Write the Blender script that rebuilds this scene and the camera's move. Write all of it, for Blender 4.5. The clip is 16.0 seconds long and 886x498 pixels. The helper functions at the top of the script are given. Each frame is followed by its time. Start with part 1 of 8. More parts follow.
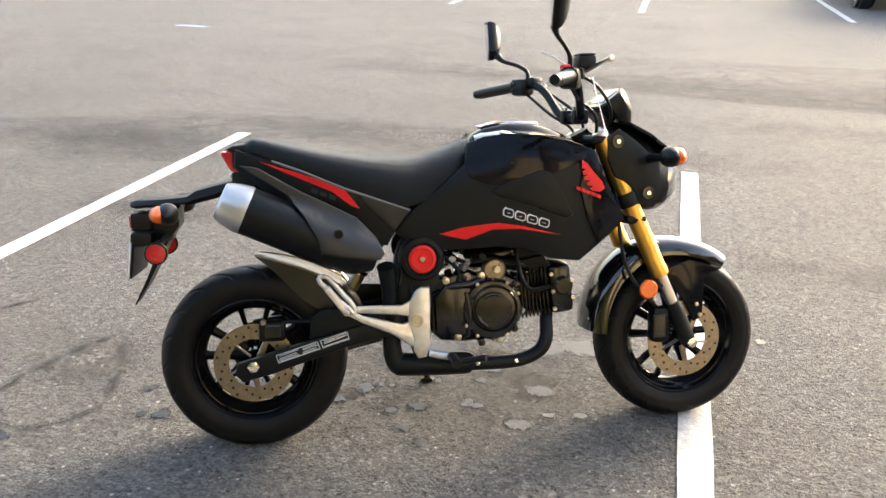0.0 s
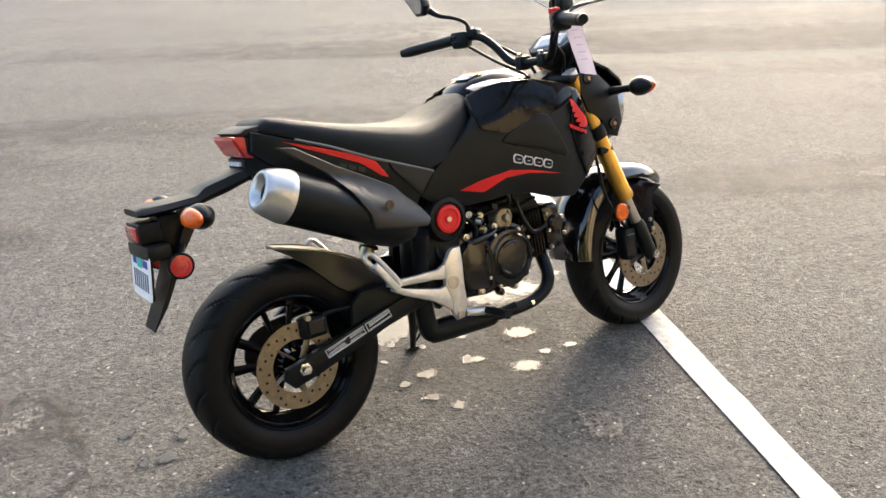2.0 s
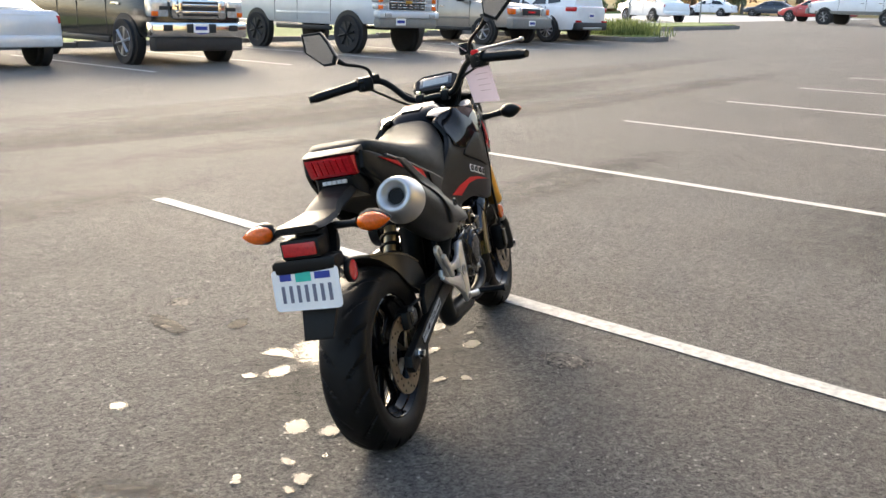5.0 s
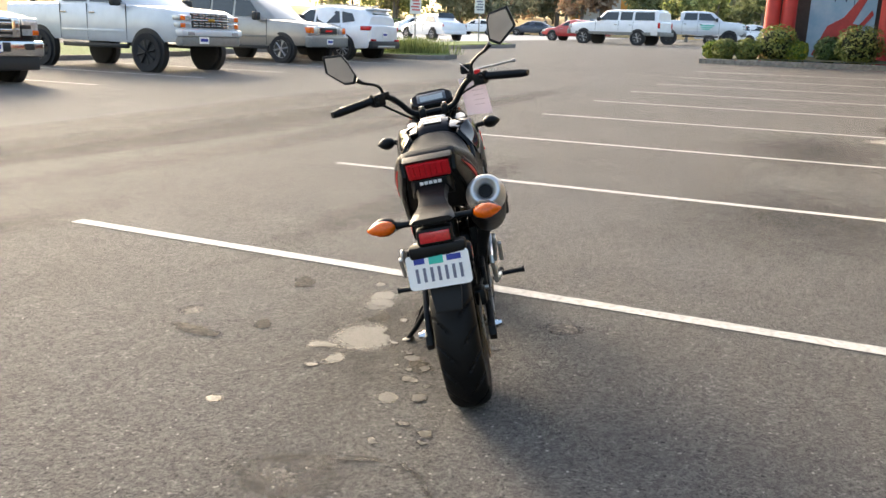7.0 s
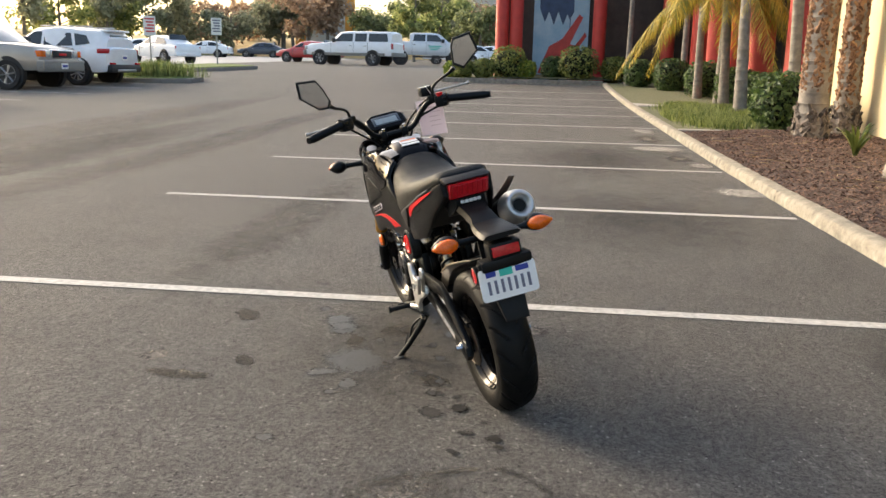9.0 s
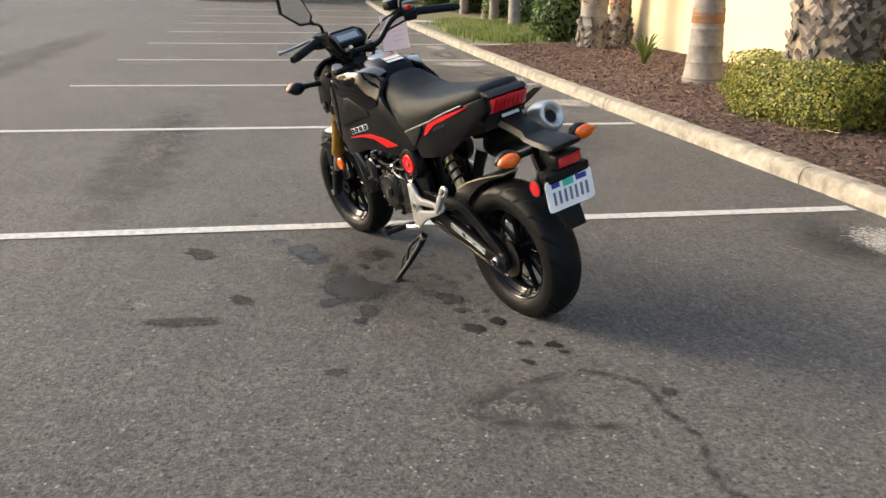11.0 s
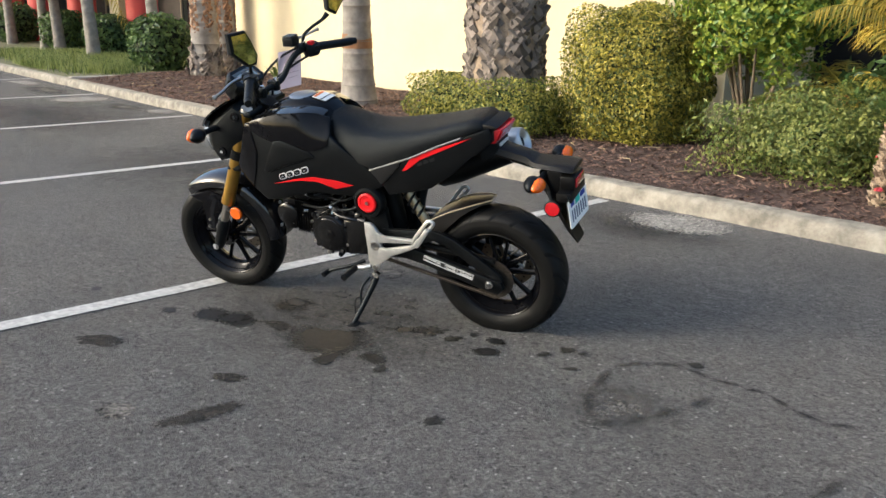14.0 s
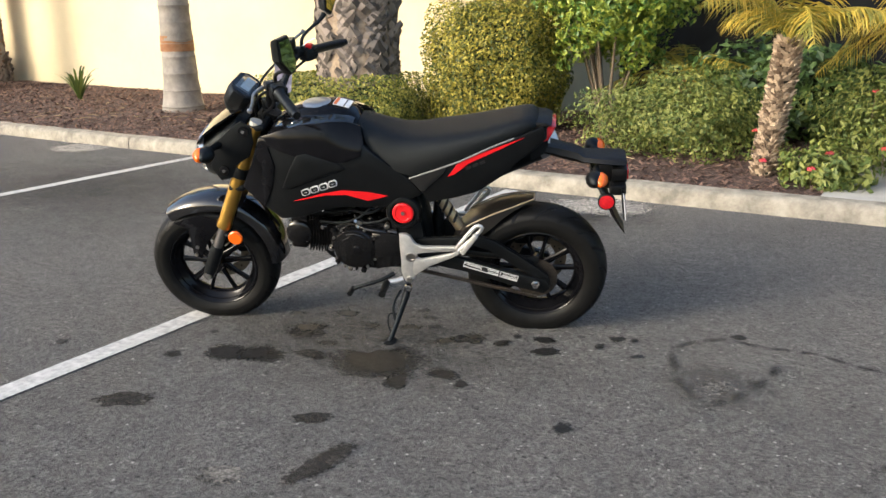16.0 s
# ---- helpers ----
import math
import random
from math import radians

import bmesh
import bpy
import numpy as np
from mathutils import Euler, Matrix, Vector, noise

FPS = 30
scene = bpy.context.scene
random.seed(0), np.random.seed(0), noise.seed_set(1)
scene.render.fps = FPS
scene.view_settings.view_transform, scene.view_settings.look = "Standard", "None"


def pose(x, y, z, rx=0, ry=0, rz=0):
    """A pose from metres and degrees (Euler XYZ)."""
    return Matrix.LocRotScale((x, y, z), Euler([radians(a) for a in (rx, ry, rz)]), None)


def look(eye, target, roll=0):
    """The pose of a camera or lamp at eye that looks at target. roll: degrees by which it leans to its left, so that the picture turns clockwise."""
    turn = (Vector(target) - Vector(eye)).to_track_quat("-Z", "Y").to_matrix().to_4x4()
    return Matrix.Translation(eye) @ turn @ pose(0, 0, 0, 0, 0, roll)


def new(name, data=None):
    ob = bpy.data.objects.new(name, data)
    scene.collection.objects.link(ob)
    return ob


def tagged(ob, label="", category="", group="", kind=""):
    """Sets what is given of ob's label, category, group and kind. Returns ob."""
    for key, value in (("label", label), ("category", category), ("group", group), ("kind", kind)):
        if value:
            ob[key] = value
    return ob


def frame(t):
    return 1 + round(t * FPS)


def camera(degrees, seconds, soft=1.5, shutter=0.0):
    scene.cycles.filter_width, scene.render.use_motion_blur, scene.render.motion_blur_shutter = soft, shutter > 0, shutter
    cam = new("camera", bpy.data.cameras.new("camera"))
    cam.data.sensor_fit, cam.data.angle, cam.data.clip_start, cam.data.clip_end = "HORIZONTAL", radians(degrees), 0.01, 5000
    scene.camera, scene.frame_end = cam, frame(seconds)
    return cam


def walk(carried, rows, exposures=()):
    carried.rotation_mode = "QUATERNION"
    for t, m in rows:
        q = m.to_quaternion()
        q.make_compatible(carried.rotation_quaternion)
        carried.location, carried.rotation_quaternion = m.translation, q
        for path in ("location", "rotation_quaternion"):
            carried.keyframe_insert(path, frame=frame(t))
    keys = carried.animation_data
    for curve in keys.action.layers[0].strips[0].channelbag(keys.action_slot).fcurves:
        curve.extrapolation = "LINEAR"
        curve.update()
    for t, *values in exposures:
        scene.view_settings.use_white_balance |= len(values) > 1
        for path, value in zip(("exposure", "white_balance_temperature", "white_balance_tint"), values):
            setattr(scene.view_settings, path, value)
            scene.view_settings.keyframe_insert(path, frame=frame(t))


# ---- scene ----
cam = camera(55.5, 16.0)
PATH = [
    (0, (-0.213, 0.534, 1.349), (-0.677, 2.331, 0.604), 1.2),
    (0.5, (-0.444, 0.515, 1.319), (-0.719, 2.338, 0.543), 1.1),
    (1, (-0.69, 0.53, 1.311), (-0.764, 2.368, 0.526), 0.7),
    (1.5, (-0.914, 0.516, 1.291), (-0.739, 2.349, 0.509), 0.7),
    (2, (-1.184, 0.523, 1.276), (-0.807, 2.324, 0.494), 0.2),
    (2.5, (-1.375, 0.627, 1.209), (-0.736, 2.358, 0.437), -0.3),
    (3, (-1.566, 0.684, 1.186), (-0.72, 2.346, 0.464), 0.9),
    (3.2, (-1.69, 0.686, 1.18), (-0.769, 2.332, 0.515), 0.5),
    (5.3, (-2.821, 0.898, 1.121), (-1.302, 2.086, 0.588), 1.4),
    (5.5, (-2.897, 0.908, 1.126), (-1.362, 2.079, 0.601), 1.0),
    (6, (-3.102, 1.061, 1.113), (-1.535, 2.188, 0.591), -0.4),
    (6.5, (-3.284, 1.199, 1.109), (-1.615, 2.169, 0.586), 2.1),
    (7, (-3.515, 1.355, 1.124), (-1.751, 2.162, 0.634), 1.9),
    (7.5, (-3.612, 1.56, 1.101), (-1.788, 2.219, 0.609), 2.2),
    (8, (-3.699, 1.773, 1.116), (-1.838, 2.305, 0.614), 2.2),
    (8.5, (-3.821, 2.002, 1.128), (-1.903, 2.355, 0.681), 1.6),
    (9, (-3.876, 2.218, 1.111), (-1.935, 2.438, 0.684), 1.3),
    (9.2, (-3.909, 2.312, 1.119), (-1.966, 2.467, 0.671), 1.1),
    (11.3, (-3.794, 3.254, 1.068), (-1.939, 2.773, 0.498), 1.1),
    (11.5, (-3.77, 3.343, 1.074), (-1.932, 2.77, 0.529), 1.1),
    (12, (-3.729, 3.617, 1.087), (-1.949, 2.855, 0.588), 0.5),
    (12.5, (-3.612, 3.809, 1.076), (-1.89, 2.921, 0.582), -0.3),
    (13, (-3.456, 3.99, 1.069), (-1.832, 2.934, 0.57), -0.8),
    (13.5, (-3.332, 4.22, 1.071), (-1.819, 3.009, 0.579), 0.3),
    (14, (-3.201, 4.422, 1.088), (-1.764, 3.135, 0.56), 0.6),
    (14.5, (-3.008, 4.534, 1.08), (-1.667, 3.171, 0.493), 0.2),
    (15, (-2.821, 4.659, 1.103), (-1.571, 3.22, 0.5), 0.2),
    (15.5, (-2.615, 4.858, 1.107), (-1.472, 3.315, 0.547), 0.0),
    (16, (-2.41, 4.945, 1.099), (-1.399, 3.306, 0.559), -0.9),
]
EXPO = ((0, 2.63, 6750, 10), (1.5, 2.45, 6650, 10), (3, 2.20, 6650, 10), (5.5, 1.95, 6650, 10), (7, 1.98, 6850, 10), (8, 1.96, 6950, 10),
        (8.5, 1.90, 6950, 10), (9, 1.54, 6950, 10), (11.5, 1.66, 6650, 9), (12.5, 1.52, 6350, 8), (14, 1.40, 5950, 7), (15, 1.80, 5950, 6), (15.5, 1.76, 6050, 7), (16, 1.52, 6050, 8))
walk(cam, [(t, look(eye, target, roll)) for t, eye, target, roll in PATH],
     exposures=EXPO)

# ---- world, sun, exposure ----
# The kerb runs along x, the stall lines along y.
LOT = pose(0, 0, 0)

world = bpy.data.worlds.new("world")
scene.world = world
world.use_nodes = True
wn = world.node_tree
sky = wn.nodes.new("ShaderNodeTexSky")
sky.sky_type = 'NISHITA'
sky.sun_disc = False
SUN_EL, SUN_AZ = 20.0, 58.0   # elevation; azimuth counted from +x towards +y
sky.sun_elevation = radians(SUN_EL)
sky.sun_rotation = radians(90 - SUN_AZ)
sky.dust_density = 4.0
wn.links.new(sky.outputs[0], wn.nodes["Background"].inputs[0])
wn.nodes["Background"].inputs[1].default_value = 0.15

sun_data = bpy.data.lights.new("sun", 'SUN')
sun_data.energy = 0.8
sun_data.angle = radians(20)
sun_data.color = (1.0, 0.91, 0.77)
sun = new("sun", sun_data)
sun.matrix_world = look((0, 0, 0), (-math.cos(radians(SUN_AZ)) * math.cos(radians(SUN_EL)), -math.sin(radians(SUN_AZ)) * math.cos(radians(SUN_EL)), -math.sin(radians(SUN_EL))))


# ---- helpers of this scene ----
def sp(x, w=1.0):
    """A soft ramp: 0 for negative x, x for positive."""
    return w * math.log1p(math.exp(min(x / w, 40.0))) if x / w < 40 else x


def rise(u, v):
    """Height of the asphalt at lot coordinates u (along the kerb), v (away from it)."""
    return 0.0145 * sp(min(u, 90) - 5.0) + 0.028 * (sp(u - 20, 2) - sp(u - 33, 2)) - 0.0003


def place(u, v, dz=0.0, turn=0.0):
    """A pose on the lot's ground."""
    return LOT @ pose(u, v, rise(u, v) + dz, 0, 0, turn)


def mesh_of(name, bm, mat=None, smooth=None):
    me = bpy.data.meshes.new(name)
    bm.normal_update()
    bm.to_mesh(me)
    bm.free()
    for m in (mat if isinstance(mat, (list, tuple)) else [mat]):
        if m:
            me.materials.append(m)
    if smooth is not None:
        me.shade_smooth()
        if smooth < 180:
            me.set_sharp_from_angle(angle=radians(smooth))
    return me


def thing(name, m, label="", category="", group="", kind=""):
    ob = new(name)
    ob.empty_display_size = 0.1
    ob.matrix_world = m
    return tagged(ob, label, category, group, kind)


def part(name, bm, mat, parent, label="", smooth=None, m=None):
    ob = new(name, mesh_of(name, bm, mat, smooth))
    ob.parent = parent
    if m is not None:
        ob.matrix_basis = m
    return tagged(ob, label)


def solid(name, bm, mat, m, label="", category="", kind="", group="", smooth=None):
    ob = new(name, mesh_of(name, bm, mat, smooth))
    ob.matrix_world = m
    return tagged(ob, label, category, group, kind)


def bm_box(x0, x1, y0, y1, z0, z1, bevel=0.0, seg=2, bm=None):
    b = bmesh.new()
    bmesh.ops.create_cube(b, size=1.0)
    for v in b.verts:
        v.co = Vector((x0 + (v.co.x + .5) * (x1 - x0), y0 + (v.co.y + .5) * (y1 - y0), z0 + (v.co.z + .5) * (z1 - z0)))
    if bevel > 0:
        bmesh.ops.bevel(b, geom=list(b.edges), offset=bevel, segments=seg, affect='EDGES', profile=0.5)
    return join(bm, b)


def join(bm, b):
    """Adds bmesh b to bm (or gives b back where there is no bm)."""
    if bm is None:
        return b
    tmp = bpy.data.meshes.new("tmp")
    b.to_mesh(tmp)
    b.free()
    bm.from_mesh(tmp)
    bpy.data.meshes.remove(tmp)
    return bm


def bm_tube(points, radii, seg=12, bm=None, cap=True, squash=1.0, resample=0):
    """A tube along points, with one radius or one for each point."""
    pts = [Vector(p) for p in points]
    if not isinstance(radii, (list, tuple)):
        radii = [radii] * len(pts)
    if resample:
        pts, radii = spline(pts, radii, resample)
    b = bmesh.new()
    rings = []
    prev = None
    for i, p in enumerate(pts):
        a = pts[max(i - 1, 0)]
        c = pts[min(i + 1, len(pts) - 1)]
        d = (c - a).normalized()
        if prev is None:
            ref = Vector((0, 0, 1)) if abs(d.z) < 0.9 else Vector((0, 1, 0))
            n = d.cross(ref).normalized()
        else:
            n = (prev - d * prev.dot(d)).normalized()
        prev = n
        o = d.cross(n)
        rings.append([b.verts.new(p + (n * math.cos(2 * math.pi * k / seg) + o * squash * math.sin(2 * math.pi * k / seg)) * radii[i]) for k in range(seg)])
    for r, s in zip(rings, rings[1:]):
        for k in range(seg):
            b.faces.new((r[k], r[(k + 1) % seg], s[(k + 1) % seg], s[k]))
    if cap:
        b.faces.new(list(reversed(rings[0])))
        b.faces.new(rings[-1])
    bmesh.ops.recalc_face_normals(b, faces=b.faces)
    return join(bm, b)


def spline(pts, vals, n):
    """Catmull-Rom through pts with n steps a span; vals are carried along."""
    out, ov = [], []
    for i in range(len(pts) - 1):
        p0, p1, p2, p3 = pts[max(i - 1, 0)], pts[i], pts[i + 1], pts[min(i + 2, len(pts) - 1)]
        for k in range(n):
            s = k / n
            out.append(0.5 * ((2 * p1) + (p2 - p0) * s + (2 * p0 - 5 * p1 + 4 * p2 - p3) * s * s + (3 * p1 - p0 - 3 * p2 + p3) * s ** 3))
            ov.append(vals[i] * (1 - s) + vals[i + 1] * s)
    out.append(pts[-1])
    ov.append(vals[-1])
    return out, ov


def bm_lathe(profile, axis='Y', seg=32, bm=None, at=(0, 0, 0), closed=False):
    """Turns a profile of (radius, along) round an axis."""
    b = bmesh.new()
    rings = []
    for r, a in profile:
        ring = []
        for k in range(seg):
            c, s = math.cos(2 * math.pi * k / seg) * r, math.sin(2 * math.pi * k / seg) * r
            co = {'Y': (c, a, s), 'X': (a, c, s), 'Z': (c, s, a)}[axis]
            ring.append(b.verts.new(Vector(co) + Vector(at)))
        rings.append(ring)
    pairs = list(zip(rings, rings[1:])) + ([(rings[-1], rings[0])] if closed else [])
    for r, s in pairs:
        for k in range(seg):
            b.faces.new((r[k], r[(k + 1) % seg], s[(k + 1) % seg], s[k]))
    if not closed:
        for ring, r in ((rings[0], profile[0][0]), (rings[-1], profile[-1][0])):
            if r > 1e-4:
                b.faces.new(ring)
    bmesh.ops.remove_doubles(b, verts=b.verts, dist=1e-5)
    bmesh.ops.recalc_face_normals(b, faces=b.faces)
    return join(bm, b)


def bm_plate(outline, y0, y1, bevel=0.0, bm=None, holes=(), seg=2):
    """A plate: an outline in x, z, from y0 to y1, with softened rims."""
    b = bmesh.new()
    lo = [b.verts.new((x, y0, z)) for x, z in outline]
    hi = [b.verts.new((x, y1, z)) for x, z in outline]
    n = len(outline)
    b.faces.new(lo)
    b.faces.new(list(reversed(hi)))
    for i in range(n):
        b.faces.new((lo[i], hi[i], hi[(i + 1) % n], lo[(i + 1) % n]))
    bmesh.ops.recalc_face_normals(b, faces=b.faces)
    if bevel:
        es = [e for e in b.edges if abs(e.verts[0].co.y - e.verts[1].co.y) < 1e-6]
        bmesh.ops.bevel(b, geom=es, offset=bevel, segments=seg, affect='EDGES', profile=0.5)
    return join(bm, b)


def loft(sections, bm=None, cap=True):
    """Skins closed rings of equal length."""
    b = bmesh.new()
    rings = [[b.verts.new(p) for p in s] for s in sections]
    n = len(rings[0])
    for r, s in zip(rings, rings[1:]):
        for k in range(n):
            b.faces.new((r[k], r[(k + 1) % n], s[(k + 1) % n], s[k]))
    if cap:
        b.faces.new(list(reversed(rings[0])))
        b.faces.new(rings[-1])
    bmesh.ops.recalc_face_normals(b, faces=b.faces)
    return join(bm, b)


# ---- materials ----
def material(name, color, rough=0.6, metal=0.0, var=0.0, scale=40.0, bump=0.0, bump_scale=200.0, coat=0.0, spec=0.5, color2=None, emit=0.0, alpha=1.0, trans=0.0, detail=6.0, island=False, rough_var=0.0):
    m = bpy.data.materials.new(name)
    m.use_nodes = True
    nt = m.node_tree
    b = nt.nodes["Principled BSDF"]
    b.inputs["Base Color"].default_value = (*color, 1)
    b.inputs["Roughness"].default_value = rough
    b.inputs["Metallic"].default_value = metal
    b.inputs["Coat Weight"].default_value = coat
    b.inputs["Coat Roughness"].default_value = 0.05
    b.inputs["Specular IOR Level"].default_value = spec
    b.inputs["Transmission Weight"].default_value = trans
    if emit:
        b.inputs["Emission Color"].default_value = (*color, 1)
        b.inputs["Emission Strength"].default_value = emit
    tc = nt.nodes.new("ShaderNodeTexCoord")
    if var or color2 or island:
        n = nt.nodes.new("ShaderNodeTexNoise")
        n.inputs["Scale"].default_value = scale
        n.inputs["Detail"].default_value = detail
        n.inputs["Roughness"].default_value = 0.65
        nt.links.new(tc.outputs["Object"], n.inputs["Vector"])
        ramp = nt.nodes.new("ShaderNodeValToRGB")
        c2 = color2 or tuple(min(1, c * (1 + var)) for c in color)
        c1 = color if color2 else tuple(c * (1 - var) for c in color)
        ramp.color_ramp.elements[0].position, ramp.color_ramp.elements[1].position = 0.32, 0.68
        ramp.color_ramp.elements[0].color, ramp.color_ramp.elements[1].color = (*c1, 1), (*c2, 1)
        if island:
            geo = nt.nodes.new("ShaderNodeNewGeometry")
            mx = nt.nodes.new("ShaderNodeMath")
            mx.operation = 'MULTIPLY_ADD'
            mx.inputs[1].default_value = 0.55
            nt.links.new(geo.outputs["Random Per Island"], mx.inputs[0])
            ad = nt.nodes.new("ShaderNodeMath")
            ad.operation = 'MULTIPLY'
            ad.inputs[1].default_value = 0.45
            nt.links.new(n.outputs["Fac"], ad.inputs[0])
            nt.links.new(ad.outputs[0], mx.inputs[2])
            nt.links.new(mx.outputs[0], ramp.inputs[0])
        else:
            nt.links.new(n.outputs["Fac"], ramp.inputs[0])
        nt.links.new(ramp.outputs[0], b.inputs["Base Color"])
        if rough_var:
            mr = nt.nodes.new("ShaderNodeMapRange")
            mr.inputs["To Min"].default_value, mr.inputs["To Max"].default_value = rough - rough_var, rough + rough_var
            nt.links.new(n.outputs["Fac"], mr.inputs["Value"])
            nt.links.new(mr.outputs[0], b.inputs["Roughness"])
    if bump:
        n2 = nt.nodes.new("ShaderNodeTexNoise")
        n2.inputs["Scale"].default_value = bump_scale
        n2.inputs["Detail"].default_value = 4
        nt.links.new(tc.outputs["Object"], n2.inputs["Vector"])
        bp = nt.nodes.new("ShaderNodeBump")
        bp.inputs["Strength"].default_value = bump
        bp.inputs["Distance"].default_value = 0.01
        nt.links.new(n2.outputs["Fac"], bp.inputs["Height"])
        nt.links.new(bp.outputs[0], b.inputs["Normal"])
    return m


def asphalt_material(name="asphalt", tint=None, gloss=0.80, soft=False, cover=1.0, wide=False, relief=1.0):
    """Grainy asphalt; with soft it fades out round the rim, for stains, worn patches and painted shade."""
    m = material(name, (0.05, 0.05, 0.05), 0.85)
    nt = m.node_tree
    b = nt.nodes["Principled BSDF"]
    L = nt.links
    tc = nt.nodes.new("ShaderNodeTexCoord")

    def noise_node(scale, detail=5.0, rough=0.6, vec=None):
        n = nt.nodes.new("ShaderNodeTexNoise")
        n.inputs["Scale"].default_value, n.inputs["Detail"].default_value, n.inputs["Roughness"].default_value = scale, detail, rough
        L.new(vec or tc.outputs["Object"], n.inputs["Vector"])
        return n.outputs["Fac"]

    def ramp(src, p0, p1, c0, c1):
        r = nt.nodes.new("ShaderNodeValToRGB")
        r.color_ramp.elements[0].position, r.color_ramp.elements[1].position = p0, p1
        r.color_ramp.elements[0].color, r.color_ramp.elements[1].color = (*c0, 1), (*c1, 1)
        L.new(src, r.inputs[0])
        return r.outputs[0]

    def mix(a, c, mode='MULTIPLY', fac=1.0):
        x = nt.nodes.new("ShaderNodeMixRGB")
        x.blend_type = mode
        if isinstance(fac, float):
            x.inputs[0].default_value = fac
        else:
            L.new(fac, x.inputs[0])
        L.new(a, x.inputs[1])
        L.new(c, x.inputs[2])
        return x.outputs[0]

    patches = ramp(noise_node(0.35, 4.0, 0.6), 0.3, 0.7, (0.067, 0.0655, 0.0645), (0.089, 0.0867, 0.0848))
    grain = ramp(noise_node(105.0, 5.0, 0.8), 0.36, 0.64, (0.20, 0.20, 0.20), (1.90, 1.89, 1.87))
    mid = ramp(noise_node(14.0, 8.0, 0.75), 0.32, 0.68, (0.66, 0.66, 0.66), (1.32, 1.31, 1.30))
    worn = ramp(noise_node(1.6, 6.0, 0.7), 0.32, 0.68, (0.80, 0.80, 0.81), (1.18, 1.175, 1.16))
    coarse = ramp(noise_node(42.0, 4.0, 0.7), 0.36, 0.64, (0.50, 0.50, 0.50), (1.50, 1.49, 1.47))
    col = mix(mix(mix(mix(patches, grain), mid), worn), coarse)
    vor = nt.nodes.new("ShaderNodeTexVoronoi")
    vor.inputs["Scale"].default_value = 150.0
    L.new(tc.outputs["Object"], vor.inputs["Vector"])
    peb = ramp(vor.outputs["Color"], 0.91, 0.95, (0, 0, 0), (1, 1, 1))
    stone = nt.nodes.new("ShaderNodeRGB")
    stone.outputs[0].default_value = (0.34, 0.33, 0.31, 1)
    col = mix(col, stone.outputs[0], 'MIX', peb)
    pit = nt.nodes.new("ShaderNodeTexVoronoi")
    pit.inputs["Scale"].default_value = 46.0
    L.new(tc.outputs["Object"], pit.inputs["Vector"])
    dots = mix(ramp(pit.outputs["Distance"], 0.20, 0.34, (1, 1, 1), (0, 0, 0)), ramp(pit.outputs["Color"], 0.66, 0.70, (0, 0, 0), (1, 1, 1)))
    hole_black = nt.nodes.new("ShaderNodeRGB")
    hole_black.outputs[0].default_value = (0.016, 0.0155, 0.015, 1)
    col = mix(col, hole_black.outputs[0], 'MIX', dots)
    if tint:
        t = nt.nodes.new("ShaderNodeRGB")
        t.outputs[0].default_value = (*tint, 1)
        col = mix(col, t.outputs[0])
    L.new(col, b.inputs["Base Color"])
    bp = nt.nodes.new("ShaderNodeBump")
    bp.inputs["Strength"].default_value = relief
    bp.inputs["Distance"].default_value = 0.014
    L.new(noise_node(72.0, 4.0, 0.8), bp.inputs["Height"])
    L.new(bp.outputs[0], b.inputs["Normal"])
    b.inputs["Roughness"].default_value = gloss
    b.inputs["Specular IOR Level"].default_value = 0.5 if relief < 1 else 0.28
    b.inputs["Sheen Weight"].default_value = 0.0 if soft else 0.19
    b.inputs["Sheen Roughness"].default_value = 0.16
    b.inputs["Sheen Tint"].default_value = (1.0, 0.96, 0.90, 1)
    if soft:
        sub_v = nt.nodes.new("ShaderNodeVectorMath")
        sub_v.operation = 'SUBTRACT'
        sub_v.inputs[1].default_value = (0.5, 0.5, 0.0)
        L.new(tc.outputs["Generated"], sub_v.inputs[0])
        flat = nt.nodes.new("ShaderNodeVectorMath")
        flat.operation = 'MULTIPLY'
        flat.inputs[1].default_value = (1.0, 1.0, 0.0)
        L.new(sub_v.outputs[0], flat.inputs[0])
        ln = nt.nodes.new("ShaderNodeVectorMath")
        ln.operation = 'LENGTH'
        L.new(flat.outputs[0], ln.inputs[0])
        ragged = nt.nodes.new("ShaderNodeMath")
        ragged.operation = 'MULTIPLY_ADD'
        ragged.inputs[1].default_value = 0.42 if wide else 0.85
        L.new(noise_node(5.0 if wide else 48.0, 8.0, 0.75), ragged.inputs[0])
        L.new(ln.outputs["Value"], ragged.inputs[2])
        fade = nt.nodes.new("ShaderNodeMapRange")
        fade.interpolation_type = 'SMOOTHSTEP'
        fade.inputs["From Min"].default_value, fade.inputs["From Max"].default_value = (0.55, 0.20) if wide else (0.84, 0.68)
        fade.inputs["To Min"].default_value, fade.inputs["To Max"].default_value = 0.0, cover
        L.new(ragged.outputs[0], fade.inputs["Value"])
        mx = nt.nodes.new("ShaderNodeMixShader")
        L.new(fade.outputs[0], mx.inputs[0])
        L.new(nt.nodes.new("ShaderNodeBsdfTransparent").outputs[0], mx.inputs[1])
        L.new(b.outputs[0], mx.inputs[2])
        L.new(mx.outputs[0], nt.nodes["Material Output"].inputs["Surface"])
    return m


